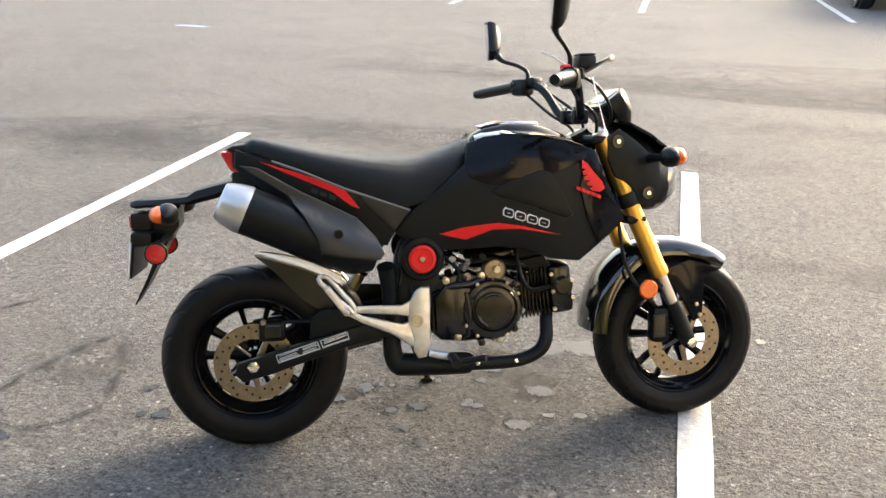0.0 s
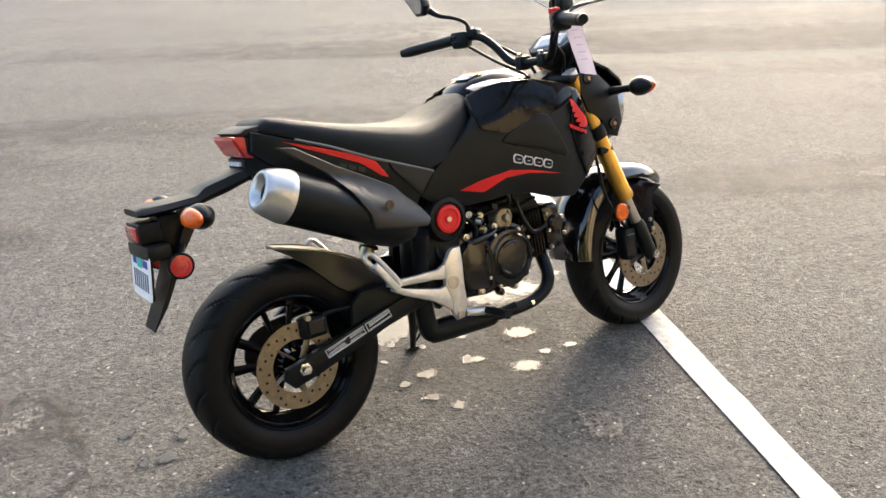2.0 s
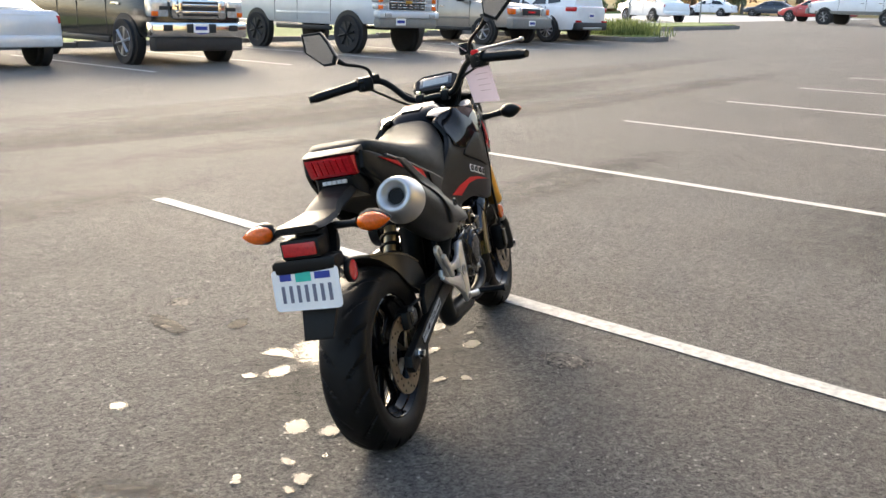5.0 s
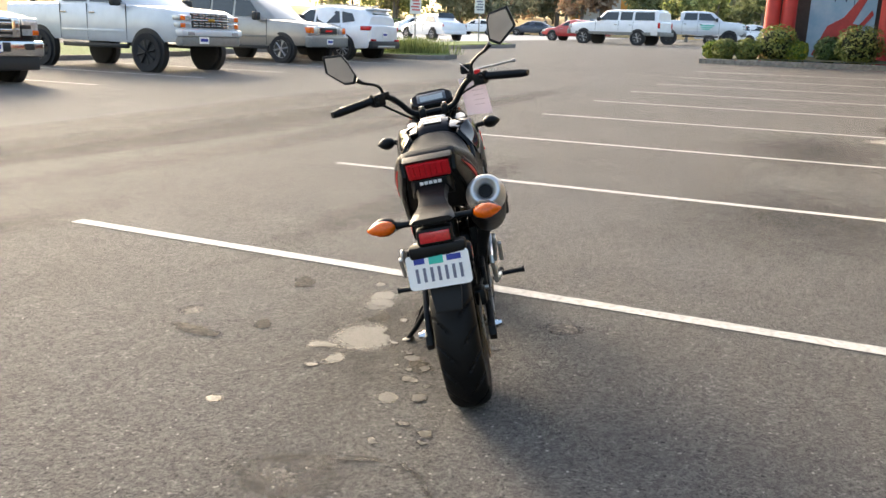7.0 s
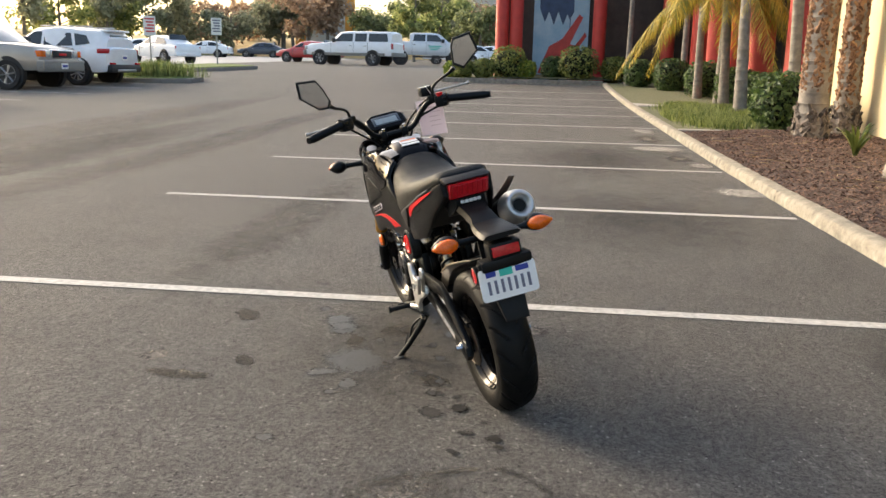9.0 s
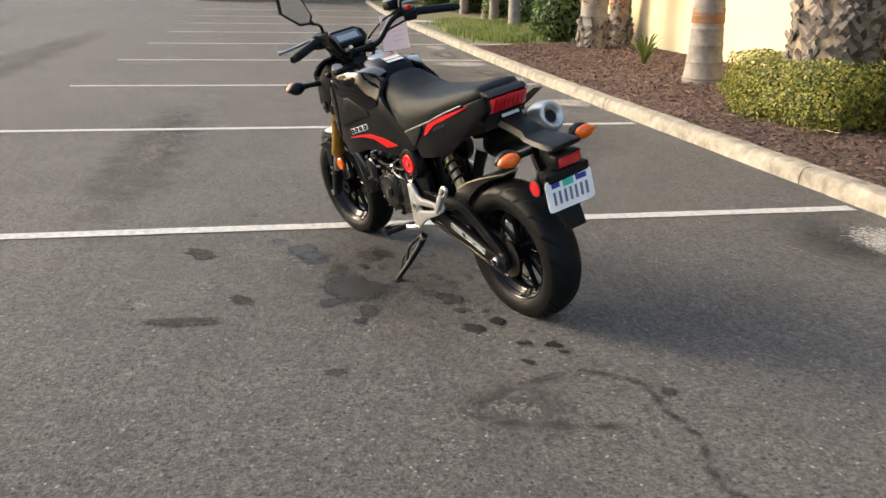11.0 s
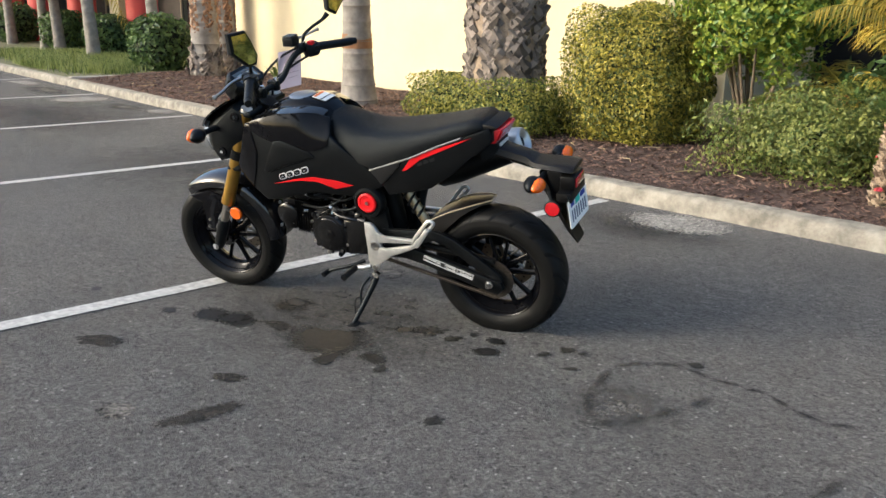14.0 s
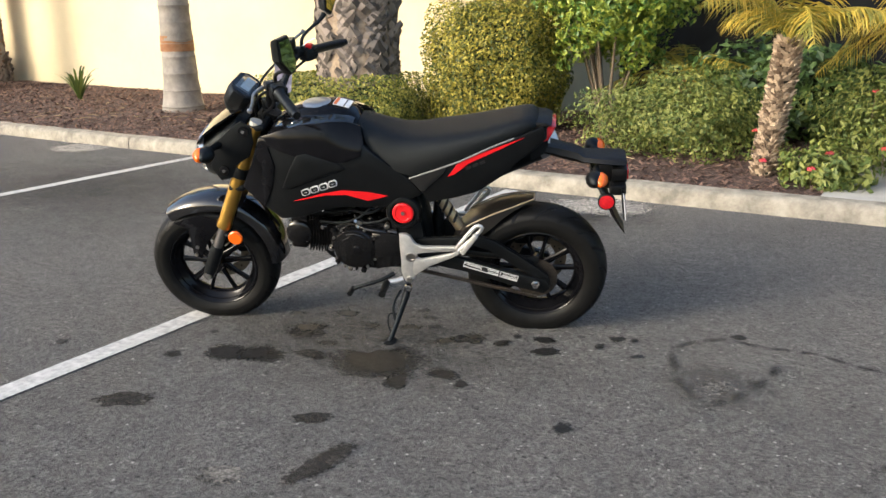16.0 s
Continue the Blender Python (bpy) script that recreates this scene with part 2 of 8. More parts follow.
def leafy(name, color, color2, rough=0.5, scale=2.0, thin=0.32):
    """A leaf surface that also lets some light through."""
    m = material(name, color, rough, color2=color2, scale=scale, island=True)
    nt = m.node_tree
    b = nt.nodes["Principled BSDF"]
    src = b.inputs["Base Color"].links[0].from_socket
    tr = nt.nodes.new("ShaderNodeBsdfTranslucent")
    mx = nt.nodes.new("ShaderNodeMixShader")
    mx.inputs[0].default_value = thin
    nt.links.new(src, tr.inputs["Color"])
    nt.links.new(b.outputs[0], mx.inputs[1])
    nt.links.new(tr.outputs[0], mx.inputs[2])
    nt.links.new(mx.outputs[0], nt.nodes["Material Output"].inputs["Surface"])
    return m


ASPHALT = asphalt_material()
LINE_PAINT = material("line_paint", (0.32, 0.315, 0.30), 0.85, color2=(0.60, 0.59, 0.56), scale=34, bump=0.3, bump_scale=150)
CONCRETE = material("kerb_concrete", (0.15, 0.135, 0.11), 0.9, color2=(0.37, 0.335, 0.275), scale=9, bump=0.4, bump_scale=90)
STUCCO = material("cream_stucco", (0.64, 0.535, 0.335), 0.9, color2=(0.71, 0.605, 0.395), scale=1.2, bump=0.25, bump_scale=220)
MULCH = material("mulch_soil", (0.055, 0.035, 0.028), 0.95, color2=(0.12, 0.075, 0.06), scale=18, bump=0.8, bump_scale=60)
RED_PAINT = material("red_column_paint", (0.50, 0.045, 0.035), 0.55, var=0.12, scale=3)

# ---- the ground and the lot ----
def ground_grid():
    """One sheet in lot coordinates that follows rise(); fine near, coarse far."""
    us = [-3000, -600, -150, -60, -30, -15] + [x * 1.0 for x in range(-10, 41)] + [42, 46, 50, 55, 60, 66, 75, 90, 150, 400, 1200, 3000]
    vs = [-3000, -600, -150, -60, -30, -15, -8] + [x * 1.0 for x in range(-4, 26)] + [28, 32, 36, 40, 46, 55, 75, 120, 300, 900, 3000]
    b = bmesh.new()
    g = [[b.verts.new((u, v, rise(u, v) - (0.25 if v < -0.5 and u < 26 else 0))) for v in vs] for u in us]
    for i in range(len(us) - 1):
        for j in range(len(vs) - 1):
            b.faces.new((g[i][j], g[i + 1][j], g[i + 1][j + 1], g[i][j + 1]))
    return b


solid("ground", ground_grid(), ASPHALT, LOT, "weathered grey asphalt of a parking lot with pale pebbles", "asphalt", "structure", smooth=180)


def strip(u0, v0, u1, v1, w, dz=0.004, n=40, seed=1):
    """A painted stripe that hugs the ground, with slightly ragged rims."""
    rnd = random.Random(seed)
    b = bmesh.new()
    d = Vector((u1 - u0, v1 - v0))
    s = Vector((-d.y, d.x)).normalized() * w / 2
    rows = []
    for i in range(n + 1):
        f = i / n
        c = Vector((u0, v0)) + d * f
        a, e = c + s * rnd.uniform(.93, 1.05), c - s * rnd.uniform(.93, 1.05)
        rows.append((b.verts.new((a.x, a.y, rise(a.x, a.y) + dz)), b.verts.new((e.x, e.y, rise(e.x, e.y) + dz))))
    for r, q in zip(rows, rows[1:]):
        b.faces.new((r[0], r[1], q[1], q[0]))
    bmesh.ops.recalc_face_normals(b, faces=b.faces)
    if b.faces[0].normal.z < 0:
        bmesh.ops.reverse_faces(b, faces=b.faces)
    return b


LINE_LABEL = "worn white painted parking stall line on asphalt"
for k, u in enumerate((-5.6, -2.78, -0.02, 2.85, 5.70, 8.55, 11.4, 14.25, 17.1, 19.95, 22.8)):
    solid("parking_line", strip(u, 0.22, u + 0.0, 5.33, 0.092, seed=k), LINE_PAINT, LOT, LINE_LABEL, "road marking", "structure")
for k in range(9):
    u = -3.60 + 2.93 * k
    solid("parking_line", strip(u, 13.8, u, 19.2, 0.10, seed=k + 40), LINE_PAINT, LOT, LINE_LABEL, "road marking", "structure")


def blotch(u, v, ru, rv, turn, seed, dz=0.0028, n=26, rough=0.35):
    """A flat stain with an uneven rim."""
    rnd = random.Random(seed)
    ph = [rnd.uniform(0, 6.28) for _ in range(4)]
    b = bmesh.new()
    c, s = math.cos(radians(turn)), math.sin(radians(turn))
    ring = []
    for k in range(n):
        a = 2 * math.pi * k / n
        r = 1 + rough * (.5 * math.sin(2 * a + ph[0]) + .35 * math.sin(3 * a + ph[1]) + .3 * math.sin(5 * a + ph[2]) + .25 * math.sin(9 * a + ph[3])) + rnd.uniform(-.05, .05)
        x, y = ru * r * math.cos(a), rv * r * math.sin(a)
        ring.append(b.verts.new((u + c * x - s * y, v + s * x + c * y, rise(u, v) + dz)))
    b.faces.new(ring)
    return b


def sheet(u, v, ru, rv, turn, dz):
    """A large worn or shade-painted area that follows the slope of the ground."""
    b = bmesh.new()
    c, s = math.cos(radians(turn)), math.sin(radians(turn))
    nu, nv = max(6, int(ru * 5)), max(6, int(rv * 5))
    g = []
    for i in range(nu + 1):
        row = []
        for j in range(nv + 1):
            x, y = ru * (2 * i / nu - 1), rv * (2 * j / nv - 1)
            p, q = u + c * x - s * y, v + s * x + c * y
            row.append(b.verts.new((p, q, rise(p, q) + dz)))
        g.append(row)
    for i in range(nu):
        for j in range(nv):
            if math.hypot((2 * i + 1) / nu - 1, (2 * j + 1) / nv - 1) < 1.02:
                b.faces.new((g[i][j], g[i + 1][j], g[i + 1][j + 1], g[i][j + 1]))
    bmesh.ops.delete(b, geom=[p for p in b.verts if not p.link_faces], context='VERTS')
    return b


OIL = asphalt_material("oil_stain", (0.18, 0.178, 0.175), 0.50, True, 0.9, relief=0.22)
RUST = asphalt_material("brown_stain", (0.38, 0.34, 0.30), 0.74, True, 0.8)
PALE = asphalt_material("pale_patch", (2.3, 2.2, 2.05), 0.8, True, 0.8)
STAIN_SHADE = asphalt_material("stain_shade", (0.80, 0.80, 0.81), 0.75, True, 0.45, True)
WORN = asphalt_material("worn_area", (1.45, 1.42, 1.37), 0.78, True, 0.7, True)
BLUE_MARK = material("blue_marking", (0.10, 0.30, 0.62), 0.7, color2=(0.4, 0.5, 0.6), scale=30)
KERB_WASH = asphalt_material("kerb_wash", (2.2, 2.1, 1.9), 0.85, True, 0.9, True)
LANE = asphalt_material("worn_lane", (1.32, 1.30, 1.26), 0.74, True, 0.75, True)
DULL = asphalt_material("dull_lane", (0.74, 0.74, 0.75), 0.80, True, 0.7, True)
STAIN_LABEL = {"k": "pale washed-out patch of asphalt by the kerb", "l": "paler worn driving lane on the asphalt", "d": "darker weathered band on the asphalt", "o": "dark oil stain on the asphalt", "r": "brownish drip stain on the asphalt", "p": "pale worn patch on the asphalt", "s": "soft darker patch of stained and shade-painted asphalt"}
STAIN_MAT = {"k": KERB_WASH, "l": LANE, "d": DULL, "o": OIL, "r": RUST, "p": PALE, "s": STAIN_SHADE}
STAINS = [  # kind, u, v, half length, half width
    # The patch under the motorcycle puts its shadow and oil soiling into the colour.
    ("s", -0.72, 2.72, 1.0, 0.55),
    ("o", -0.89, 2.88, 0.131, 0.104), ("o", -0.5, 3.02, 0.064, 0.061), ("o", -0.38, 3.07, 0.063, 0.058), ("o", -1.11, 2.86, 0.04, 0.035),
    ("o", -0.23, 3.17, 0.026, 0.032), ("o", -1.02, 2.98, 0.021, 0.076), ("o", -1.32, 2.54, 0.041, 0.029), ("o", -1.16, 2.54, 0.027, 0.021),
    ("o", -1.27, 2.44, 0.028, 0.021), ("r", -0.65, 2.94, 0.058, 0.03), ("r", -1.04, 2.56, 0.05, 0.037), ("r", -0.49, 2.78, 0.073, 0.058),
    ("r", -0.38, 3.49, 0.110, 0.030), ("o", -1.59, 3.01, 0.021, 0.032),
    ("p", -0.96, 3.65, 0.057, 0.039), ("r", -0.95, 3.3, 0.065, 0.021),
    ("o", -1.85, 2.1, 0.029, 0.016), ("o", -0.51, 2.56, 0.031, 0.032), ("o", -0.67, 2.63, 0.021, 0.024), ("p", -0.4, 2.23, 0.055, 0.07),
    ("k", 9.4, 0.6, 0.9, 0.30), ("d", -0.6, 0.62, 0.62, 0.34), ("k", 6.9, 0.5, 0.5, 0.2),
    ("l", 7.0, 6.6, 9.0, 0.55), ("l", 9.0, 9.2, 12.0, 0.6), ("d", 4.0, 7.9, 9.0, 0.55), ("l", 2.0, 4.0, 2.6, 0.35), ("l", -1.5, 5.6, 2.6, 0.35), ("s", -3.4, 5.0, 1.5, 0.4),
    ("s", 2.6, 1.5, 1.7, 1.3), ("s", 6.6, 1.5, 2.2, 1.2), ("p", -1.9, 2.55, 0.16, 0.22), ("p", -2.4, 3.9, 0.5, 0.2),
    ("o", -0.475, 2.755, 0.040, 0.030), ("o", -0.644, 2.62, 0.024, 0.016), ("o", -0.748, 2.396, 0.024, 0.014), ("o", -0.808, 2.449, 0.024, 0.015), ("o", -0.80, 2.566, 0.030, 0.020),
    ("o", -0.869, 2.524, 0.020, 0.012), ("o", -0.337, 2.648, 0.022, 0.016), ("o", -0.428, 2.626, 0.018, 0.012), ("o", -0.976, 2.618, 0.030, 0.014), ("o", -1.045, 2.538, 0.034, 0.014), ("o", -1.157, 2.549, 0.022, 0.016),
    ("o", -1.49, 2.32, 0.030, 0.016), ("o", -1.28, 2.45, 0.030, 0.022), ("o", -0.98, 2.62, 0.034, 0.020), ("o", -0.48, 3.03, 0.05, 0.04),
]
for k, (kind, u, v, ru, rv) in enumerate(STAINS):
    turn = -150 if kind in "or" else (0, 8, 20)[k % 3] if kind in "ps" else (0, 4, -5)[k % 3]
    if kind in "klds":
        shape = sheet(u, v, ru * 1.42, rv * 1.42, turn, 0.0018 + 0.00005 * k + (.004 if ru > 3 else 0))
    else:
        shape = blotch(u, v, ru * 1.42, rv * 1.42, turn, k + 7, 0.0018 + 0.00005 * k, 40, .42 if kind in "ro" else .30)
    solid("stain", shape, WORN if kind == "p" and ru > .12 else STAIN_MAT[kind], LOT, STAIN_LABEL[kind], "stain", "structure")
solid("stain", blotch(0, 0, 0.168, .042, 0, 5, 0.004, 40, .35), RUST, LOT @ pose(-1.135, 3.475, 0, 0, 0, -95.9), "long brownish drip stain on the asphalt", "stain", "structure")
DAMP = asphalt_material("damp_edge", (0.60, 0.60, 0.61), 0.75, True, 0.7, True)
EDGES = (((-1.86, 2.67), (-1.75, 2.51), (-1.68, 2.31), (-1.74, 2.2), (-1.83, 2.14), (-1.94, 2.16), (-2.04, 2.14), (-2.12, 2.13), (-2.21, 2.17), (-2.31, 2.19), (-2.4, 2.14)),
         ((-1.9, 2.68), (-1.94, 2.62), (-1.97, 2.53), (-2.01, 2.4), (-2.02, 2.28)), ((-2.49, 2.43), (-2.47, 2.63), (-2.42, 2.73), (-2.33, 2.85)))
for j, edge in enumerate(EDGES):
    for k, (p, q) in enumerate(zip(edge, edge[1:])):
        du, dv = q[0] - p[0], q[1] - p[1]
        at = LOT @ pose((p[0] + q[0]) / 2, (p[1] + q[1]) / 2, 0.0046 + .0001 * (k % 3), 0, 0, math.degrees(math.atan2(dv, du)))
        solid("stain", blotch(0, 0, .86 * math.hypot(du, dv), .040 if j == 1 else .034, 0, k, 0, 24, 0.05), DAMP, at, "dark tide line of an old puddle on asphalt", "stain", "structure")
rnd = random.Random(11)
for k in range(20):
    u = -0.95 + rnd.gauss(0, .42)
    v = 2.62 + (u + .95) * .5 + rnd.gauss(0, .12)
    r = rnd.uniform(.006, .018)
    solid("stain", blotch(u, v, 1.2 * r * rnd.uniform(1, 1.8), 1.4 * r, rnd.uniform(0, 180), k + 90, 0.0036, 12), OIL, LOT, "small dark drip stain on the asphalt", "stain", "structure")
WASH = asphalt_material("washed_concrete", (3.5, 3.4, 3.2), 0.8, True, 0.9, relief=0.4)
solid("stain", blotch(-.70, .42, .42, .27, 0, 31, 0.0050, 48, .30), WASH, LOT, "pale washed patch of asphalt by the kerb", "stain", "structure")
solid("stain", blotch(4.15, .36, .45, .30, 0, 37, 0.0050, 48, .30), WASH, LOT, "pale washed patch of asphalt by the kerb", "stain", "structure")
for k, (u, v, ru, rv) in enumerate(((8.0, .64, .50, .56), (10.8, .5, .9, .24), (6.2, .36, .35, .18))):
    solid("stain", blotch(u, v, ru, rv, 2 * k, 60 + k, 0.0050, 48, .30), WASH, LOT, "pale washed patch of asphalt by the kerb", "stain", "structure")
solid("stain", blotch(-5.8, 9.85, .18, .06, 0, 3), BLUE_MARK, LOT, "small blue paint mark on asphalt", "road marking", "structure")


def kerb_run(u0, u1, v_face, v_back, h, n=20, seed=0):
    rnd = random.Random(seed)
    b = bmesh.new()
    prof = [(v_face, -0.2), (v_face - 0.006, h * .5), (v_face - 0.014, h - 0.028), (v_face - 0.024, h - .010), (v_face - 0.042, h), (v_face - .10, h + .004), (v_back, h + 0.004), (v_back, -0.2)]
    rings = []
    for i in range(n + 1):
        u = u0 + (u1 - u0) * i / n
        rings.append([(u, v + rnd.uniform(-.004, .004), rise(u, 0) + z + rnd.uniform(-.003, .003)) for v, z in prof])
    return loft(rings, b)


KERB_LABEL = "worn cream concrete kerb section along the planter"
joints = [-9, -6.0, -3.0, 0.55, 3.73, 6.8, 9.9, 12.9, 15.9, 18.9, 21.9, 24.9, 27.0]
for k, (a, c) in enumerate(zip(joints, joints[1:])):
    solid("kerb", kerb_run(a + .006, c - .006, 0.17, 0.035, 0.100, max(6, int((c - a) * 6)), k), CONCRETE, LOT, KERB_LABEL, "kerb", "structure", smooth=40)


def bed(u0, u1, v0, v1, h0, h1, du=0.25, dv=0.25, bump=0.02, seed=0):
    b = bmesh.new()
    nu, nv = max(2, int((u1 - u0) / du)), max(2, int(abs(v1 - v0) / dv))
    g = []
    for i in range(nu + 1):
        u = u0 + (u1 - u0) * i / nu
        row = []
        for j in range(nv + 1):
            v = v0 + (v1 - v0) * j / nv
            z = rise(u, 0) + h0 + (h1 - h0) * min(1, j / nv * 2.2) + bump * noise.noise(Vector((u * 2.3, v * 2.3, seed))) * (1 if j else .3)
            row.append(b.verts.new((u, v, z)))
        g.append(row)
    for i in range(nu):
        for j in range(nv):
            b.faces.new((g[i][j], g[i + 1][j], g[i + 1][j + 1], g[i][j + 1]))
    bmesh.ops.recalc_face_normals(b, faces=b.faces)
    b.normal_update()
    if sum(f.normal.z for f in b.faces) < 0:
        bmesh.ops.reverse_faces(b, faces=b.faces)
    return b


SOIL_GRASS = material("grass_soil", (0.075, 0.085, 0.034), 0.95, color2=(0.19, 0.185, 0.10), scale=14, bump=0.7, bump_scale=60)
PATH_CONCRETE = material("path_concrete", (0.36, 0.34, 0.31), 0.9, color2=(0.47, 0.45, 0.41), scale=5, bump=0.25, bump_scale=120)
solid("planter_bed", bed(-1.80, 10.1, 0.04, -2.9, 0.080, 0.145, seed=1), MULCH, LOT, "dark red-brown bark mulch in the planter bed", "mulch", "structure", smooth=180)
solid("planter_bed", bed(-9, -3.2, 0.04, -2.9, 0.080, 0.145, seed=2), MULCH, LOT, "dark red-brown bark mulch in the planter bed", "mulch", "structure", smooth=180)
solid("planter_bed", bed(10.25, 27.0, 0.04, -6.5, 0.080, 0.15, .5, .5, seed=3), SOIL_GRASS, LOT, "grassy planter bed behind the kerb", "grass", "structure", smooth=180)
solid("path_edge", bm_box(10.1, 10.25, -2.9, 0.034, -.1, .185, .01), PATH_CONCRETE, LOT, "concrete edging across the planter bed", "edging", "structure")
solid("walkway", bm_box(-3.2, -1.8, -6.0, 0.034, -.1, .098, .006), PATH_CONCRETE, LOT, "pale concrete walkway crossing the planter", "walkway", "structure")
solid("walkway", bm_box(16.6, 18.2, -6.0, 0.034, -.1, .285, .006), PATH_CONCRETE, LOT, "pale concrete walkway crossing the planter", "walkway", "structure")

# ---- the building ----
# The shade of the covered recess is put into this near-black wall colour.
RECESS_SHADE = material("recess_shade", (0.010, 0.011, 0.012), 0.85, spec=0.1, var=0.3, scale=2)
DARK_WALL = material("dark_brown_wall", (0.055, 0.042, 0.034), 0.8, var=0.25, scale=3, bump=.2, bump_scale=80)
EAVES = material("eaves_paint", (0.30, 0.24, 0.17), 0.8, var=0.1, scale=3)
GLASS_DARK = material("dark_window_glass", (0.015, 0.018, 0.02), 0.06, coat=0.5, var=0.2, scale=1.0)
solid("wall_cream", bm_box(1.45, 11.6, -3.1, -2.72, -0.3, 5.2), STUCCO, LOT, "cream stucco building wall", "wall", "structure")
solid("wall_recess", bm_box(-9, 1.45, -5.2, -4.9, -0.3, 5.2), RECESS_SHADE, LOT, "recess wall of the building with its shade painted near-black", "wall", "structure")
solid("wall_return", bm_box(1.15, 1.45, -4.9, -3.1, -0.3, 5.2), STUCCO, LOT, "cream stucco return wall", "wall", "structure")
solid("roof", bm_box(-9, 1.45, -5.2, -2.5, 3.4, 3.7), EAVES, LOT, "painted roof edge over the recess", "roof", "structure")
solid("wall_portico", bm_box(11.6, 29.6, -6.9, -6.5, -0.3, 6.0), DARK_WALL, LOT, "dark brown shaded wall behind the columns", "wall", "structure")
solid("portico_roof", bm_box(11.6, 29.6, -6.5, -2.6, 4.6, 5.4), EAVES, LOT, "deep roof over the columned portico", "roof", "structure")
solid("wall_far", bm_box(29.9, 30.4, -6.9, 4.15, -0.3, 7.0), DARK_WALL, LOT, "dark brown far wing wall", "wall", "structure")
solid("wall_pier", bm_box(16.9, 17.5, -6.5, -5.6, 0, 4.6), STUCCO, LOT, "cream stucco pier in the portico", "wall", "structure")
solid("wall_pier", bm_box(21.9, 22.6, -6.5, -5.4, 0, 4.6), STUCCO, LOT, "cream stucco pier in the portico", "wall", "structure")
for x in (13.2, 19.0, 24.6):
    w = thing("window_glass", LOT @ pose(x, -6.46, 0), "dark shop window with a wooden frame", "window", kind="structure")
    part("pane", bm_box(-1.0, 1.0, -.01, .01, .7, 2.9), GLASS_DARK, w)
    for a in (-1.03, -.02, .99):
        part("frame", bm_box(a, a + .05, -.02, .05, .62, 2.98), EAVES, w)
    for z in (.62, 2.93):
        part("frame", bm_box(-.98, .99, -.02, .05, z, z + .05), EAVES, w)


def column(x, y, r=0.32, h=4.8):
    z = rise(x, 0)
    c = thing("column", LOT @ pose(x, y, z), "round red painted column of the building", "column", "columns of the portico")
    part("shaft", bm_lathe([(r, .25), (r, h - z - .2)], 'Z', 32), RED_PAINT, c, "", 60)
    part("base", bm_lathe([(r * 1.18, -.1), (r * 1.18, .2), (r * 1.05, .27)], 'Z', 32), RED_PAINT, c, "", 40)
    part("capital", bm_lathe([(r * 1.02, h - z - .22), (r * 1.2, h - z - .1), (r * 1.2, h - z)], 'Z', 32), RED_PAINT, c, "", 40)


for x, y in ((14.4, -2.95), (18.0, -3.0), (21.0, -3.0), (23.7, -3.05), (26.4, -3.0)):
    column(x, y)
for y in (3.90, 3.36, .25, -2.3):
    column(29.3, y, .25, 6.8)
SKYBLUE = material("mural_blue", (0.22, 0.38, 0.50), 0.6, color2=(0.40, 0.52, 0.58), scale=1.2)
MURAL_RED = material("mural_red", (0.42, 0.05, 0.04), 0.6, var=.2, scale=3)
MURAL_DARK = material("mural_navy", (0.03, 0.06, 0.12), 0.6, var=.3, scale=3)
mu = solid("mural", bm_box(29.82, 29.88, 1.72, 3.82, .55, 5.2), SKYBLUE, pose(0, -1.1, 0), "blue wall mural with plain red and navy shapes", "mural")
for name, pts, mat in (("red_shape", ((3.6, .9), (3.2, 1.9), (2.7, 2.2), (2.1, 3.1), (1.95, 3.0), (2.4, 2.0), (2.2, 1.95), (1.85, 2.45), (1.78, 2.3), (2.3, 1.55), (2.9, 1.2), (3.2, .8)), MURAL_RED), ("navy_shape", ((3.6, 5.1), (3.6, 3.3), (3.4, 2.8), (3.25, 3.2), (3.05, 2.7), (2.9, 3.2), (2.7, 2.7), (2.55, 3.1), (2.45, 2.9), (2.3, 3.2), (2.35, 5.1)), MURAL_DARK)):
    b = bm_plate([(y, z) for y, z in pts], 0, .01)
    part(name, b, mat, mu, "", None, pose(29.815, 0, 0, 0, 0, 90) @ pose(0, 0, 0))
part("seam", bm_box(29.81, 29.825, 2.42, 2.45, .55, 5.2), MURAL_DARK, mu)
# far planter in front of the wing
solid("kerb", bm_box(26.9, 27.1, .15, 5.9, .2, rise(27, 3) + .16, .02), CONCRETE, LOT, "worn concrete kerb of the far planter", "kerb", "structure")
b = bed(27.1, 29.8, 5.9, -0.5, .12, .2, .4, .4, seed=5)
solid("planter_bed", b, SOIL_GRASS, LOT, "grassy far planter bed by the wing", "grass", "structure", smooth=180)

# ---- opposite side: grass strip, islands, road ----
KERB_GREY = material("grey_kerb", (0.20, 0.185, 0.165), 0.9, var=.2, scale=6, bump=.3, bump_scale=90)
TURF = material("turf", (0.085, 0.13, 0.025), 0.95, color2=(0.17, 0.22, 0.06), scale=9, bump=0.8, bump_scale=80)
DRY = material("dry_grass", (0.48, 0.35, 0.16), 0.95, color2=(0.62, 0.48, 0.24), scale=.6, bump=.3, bump_scale=10)


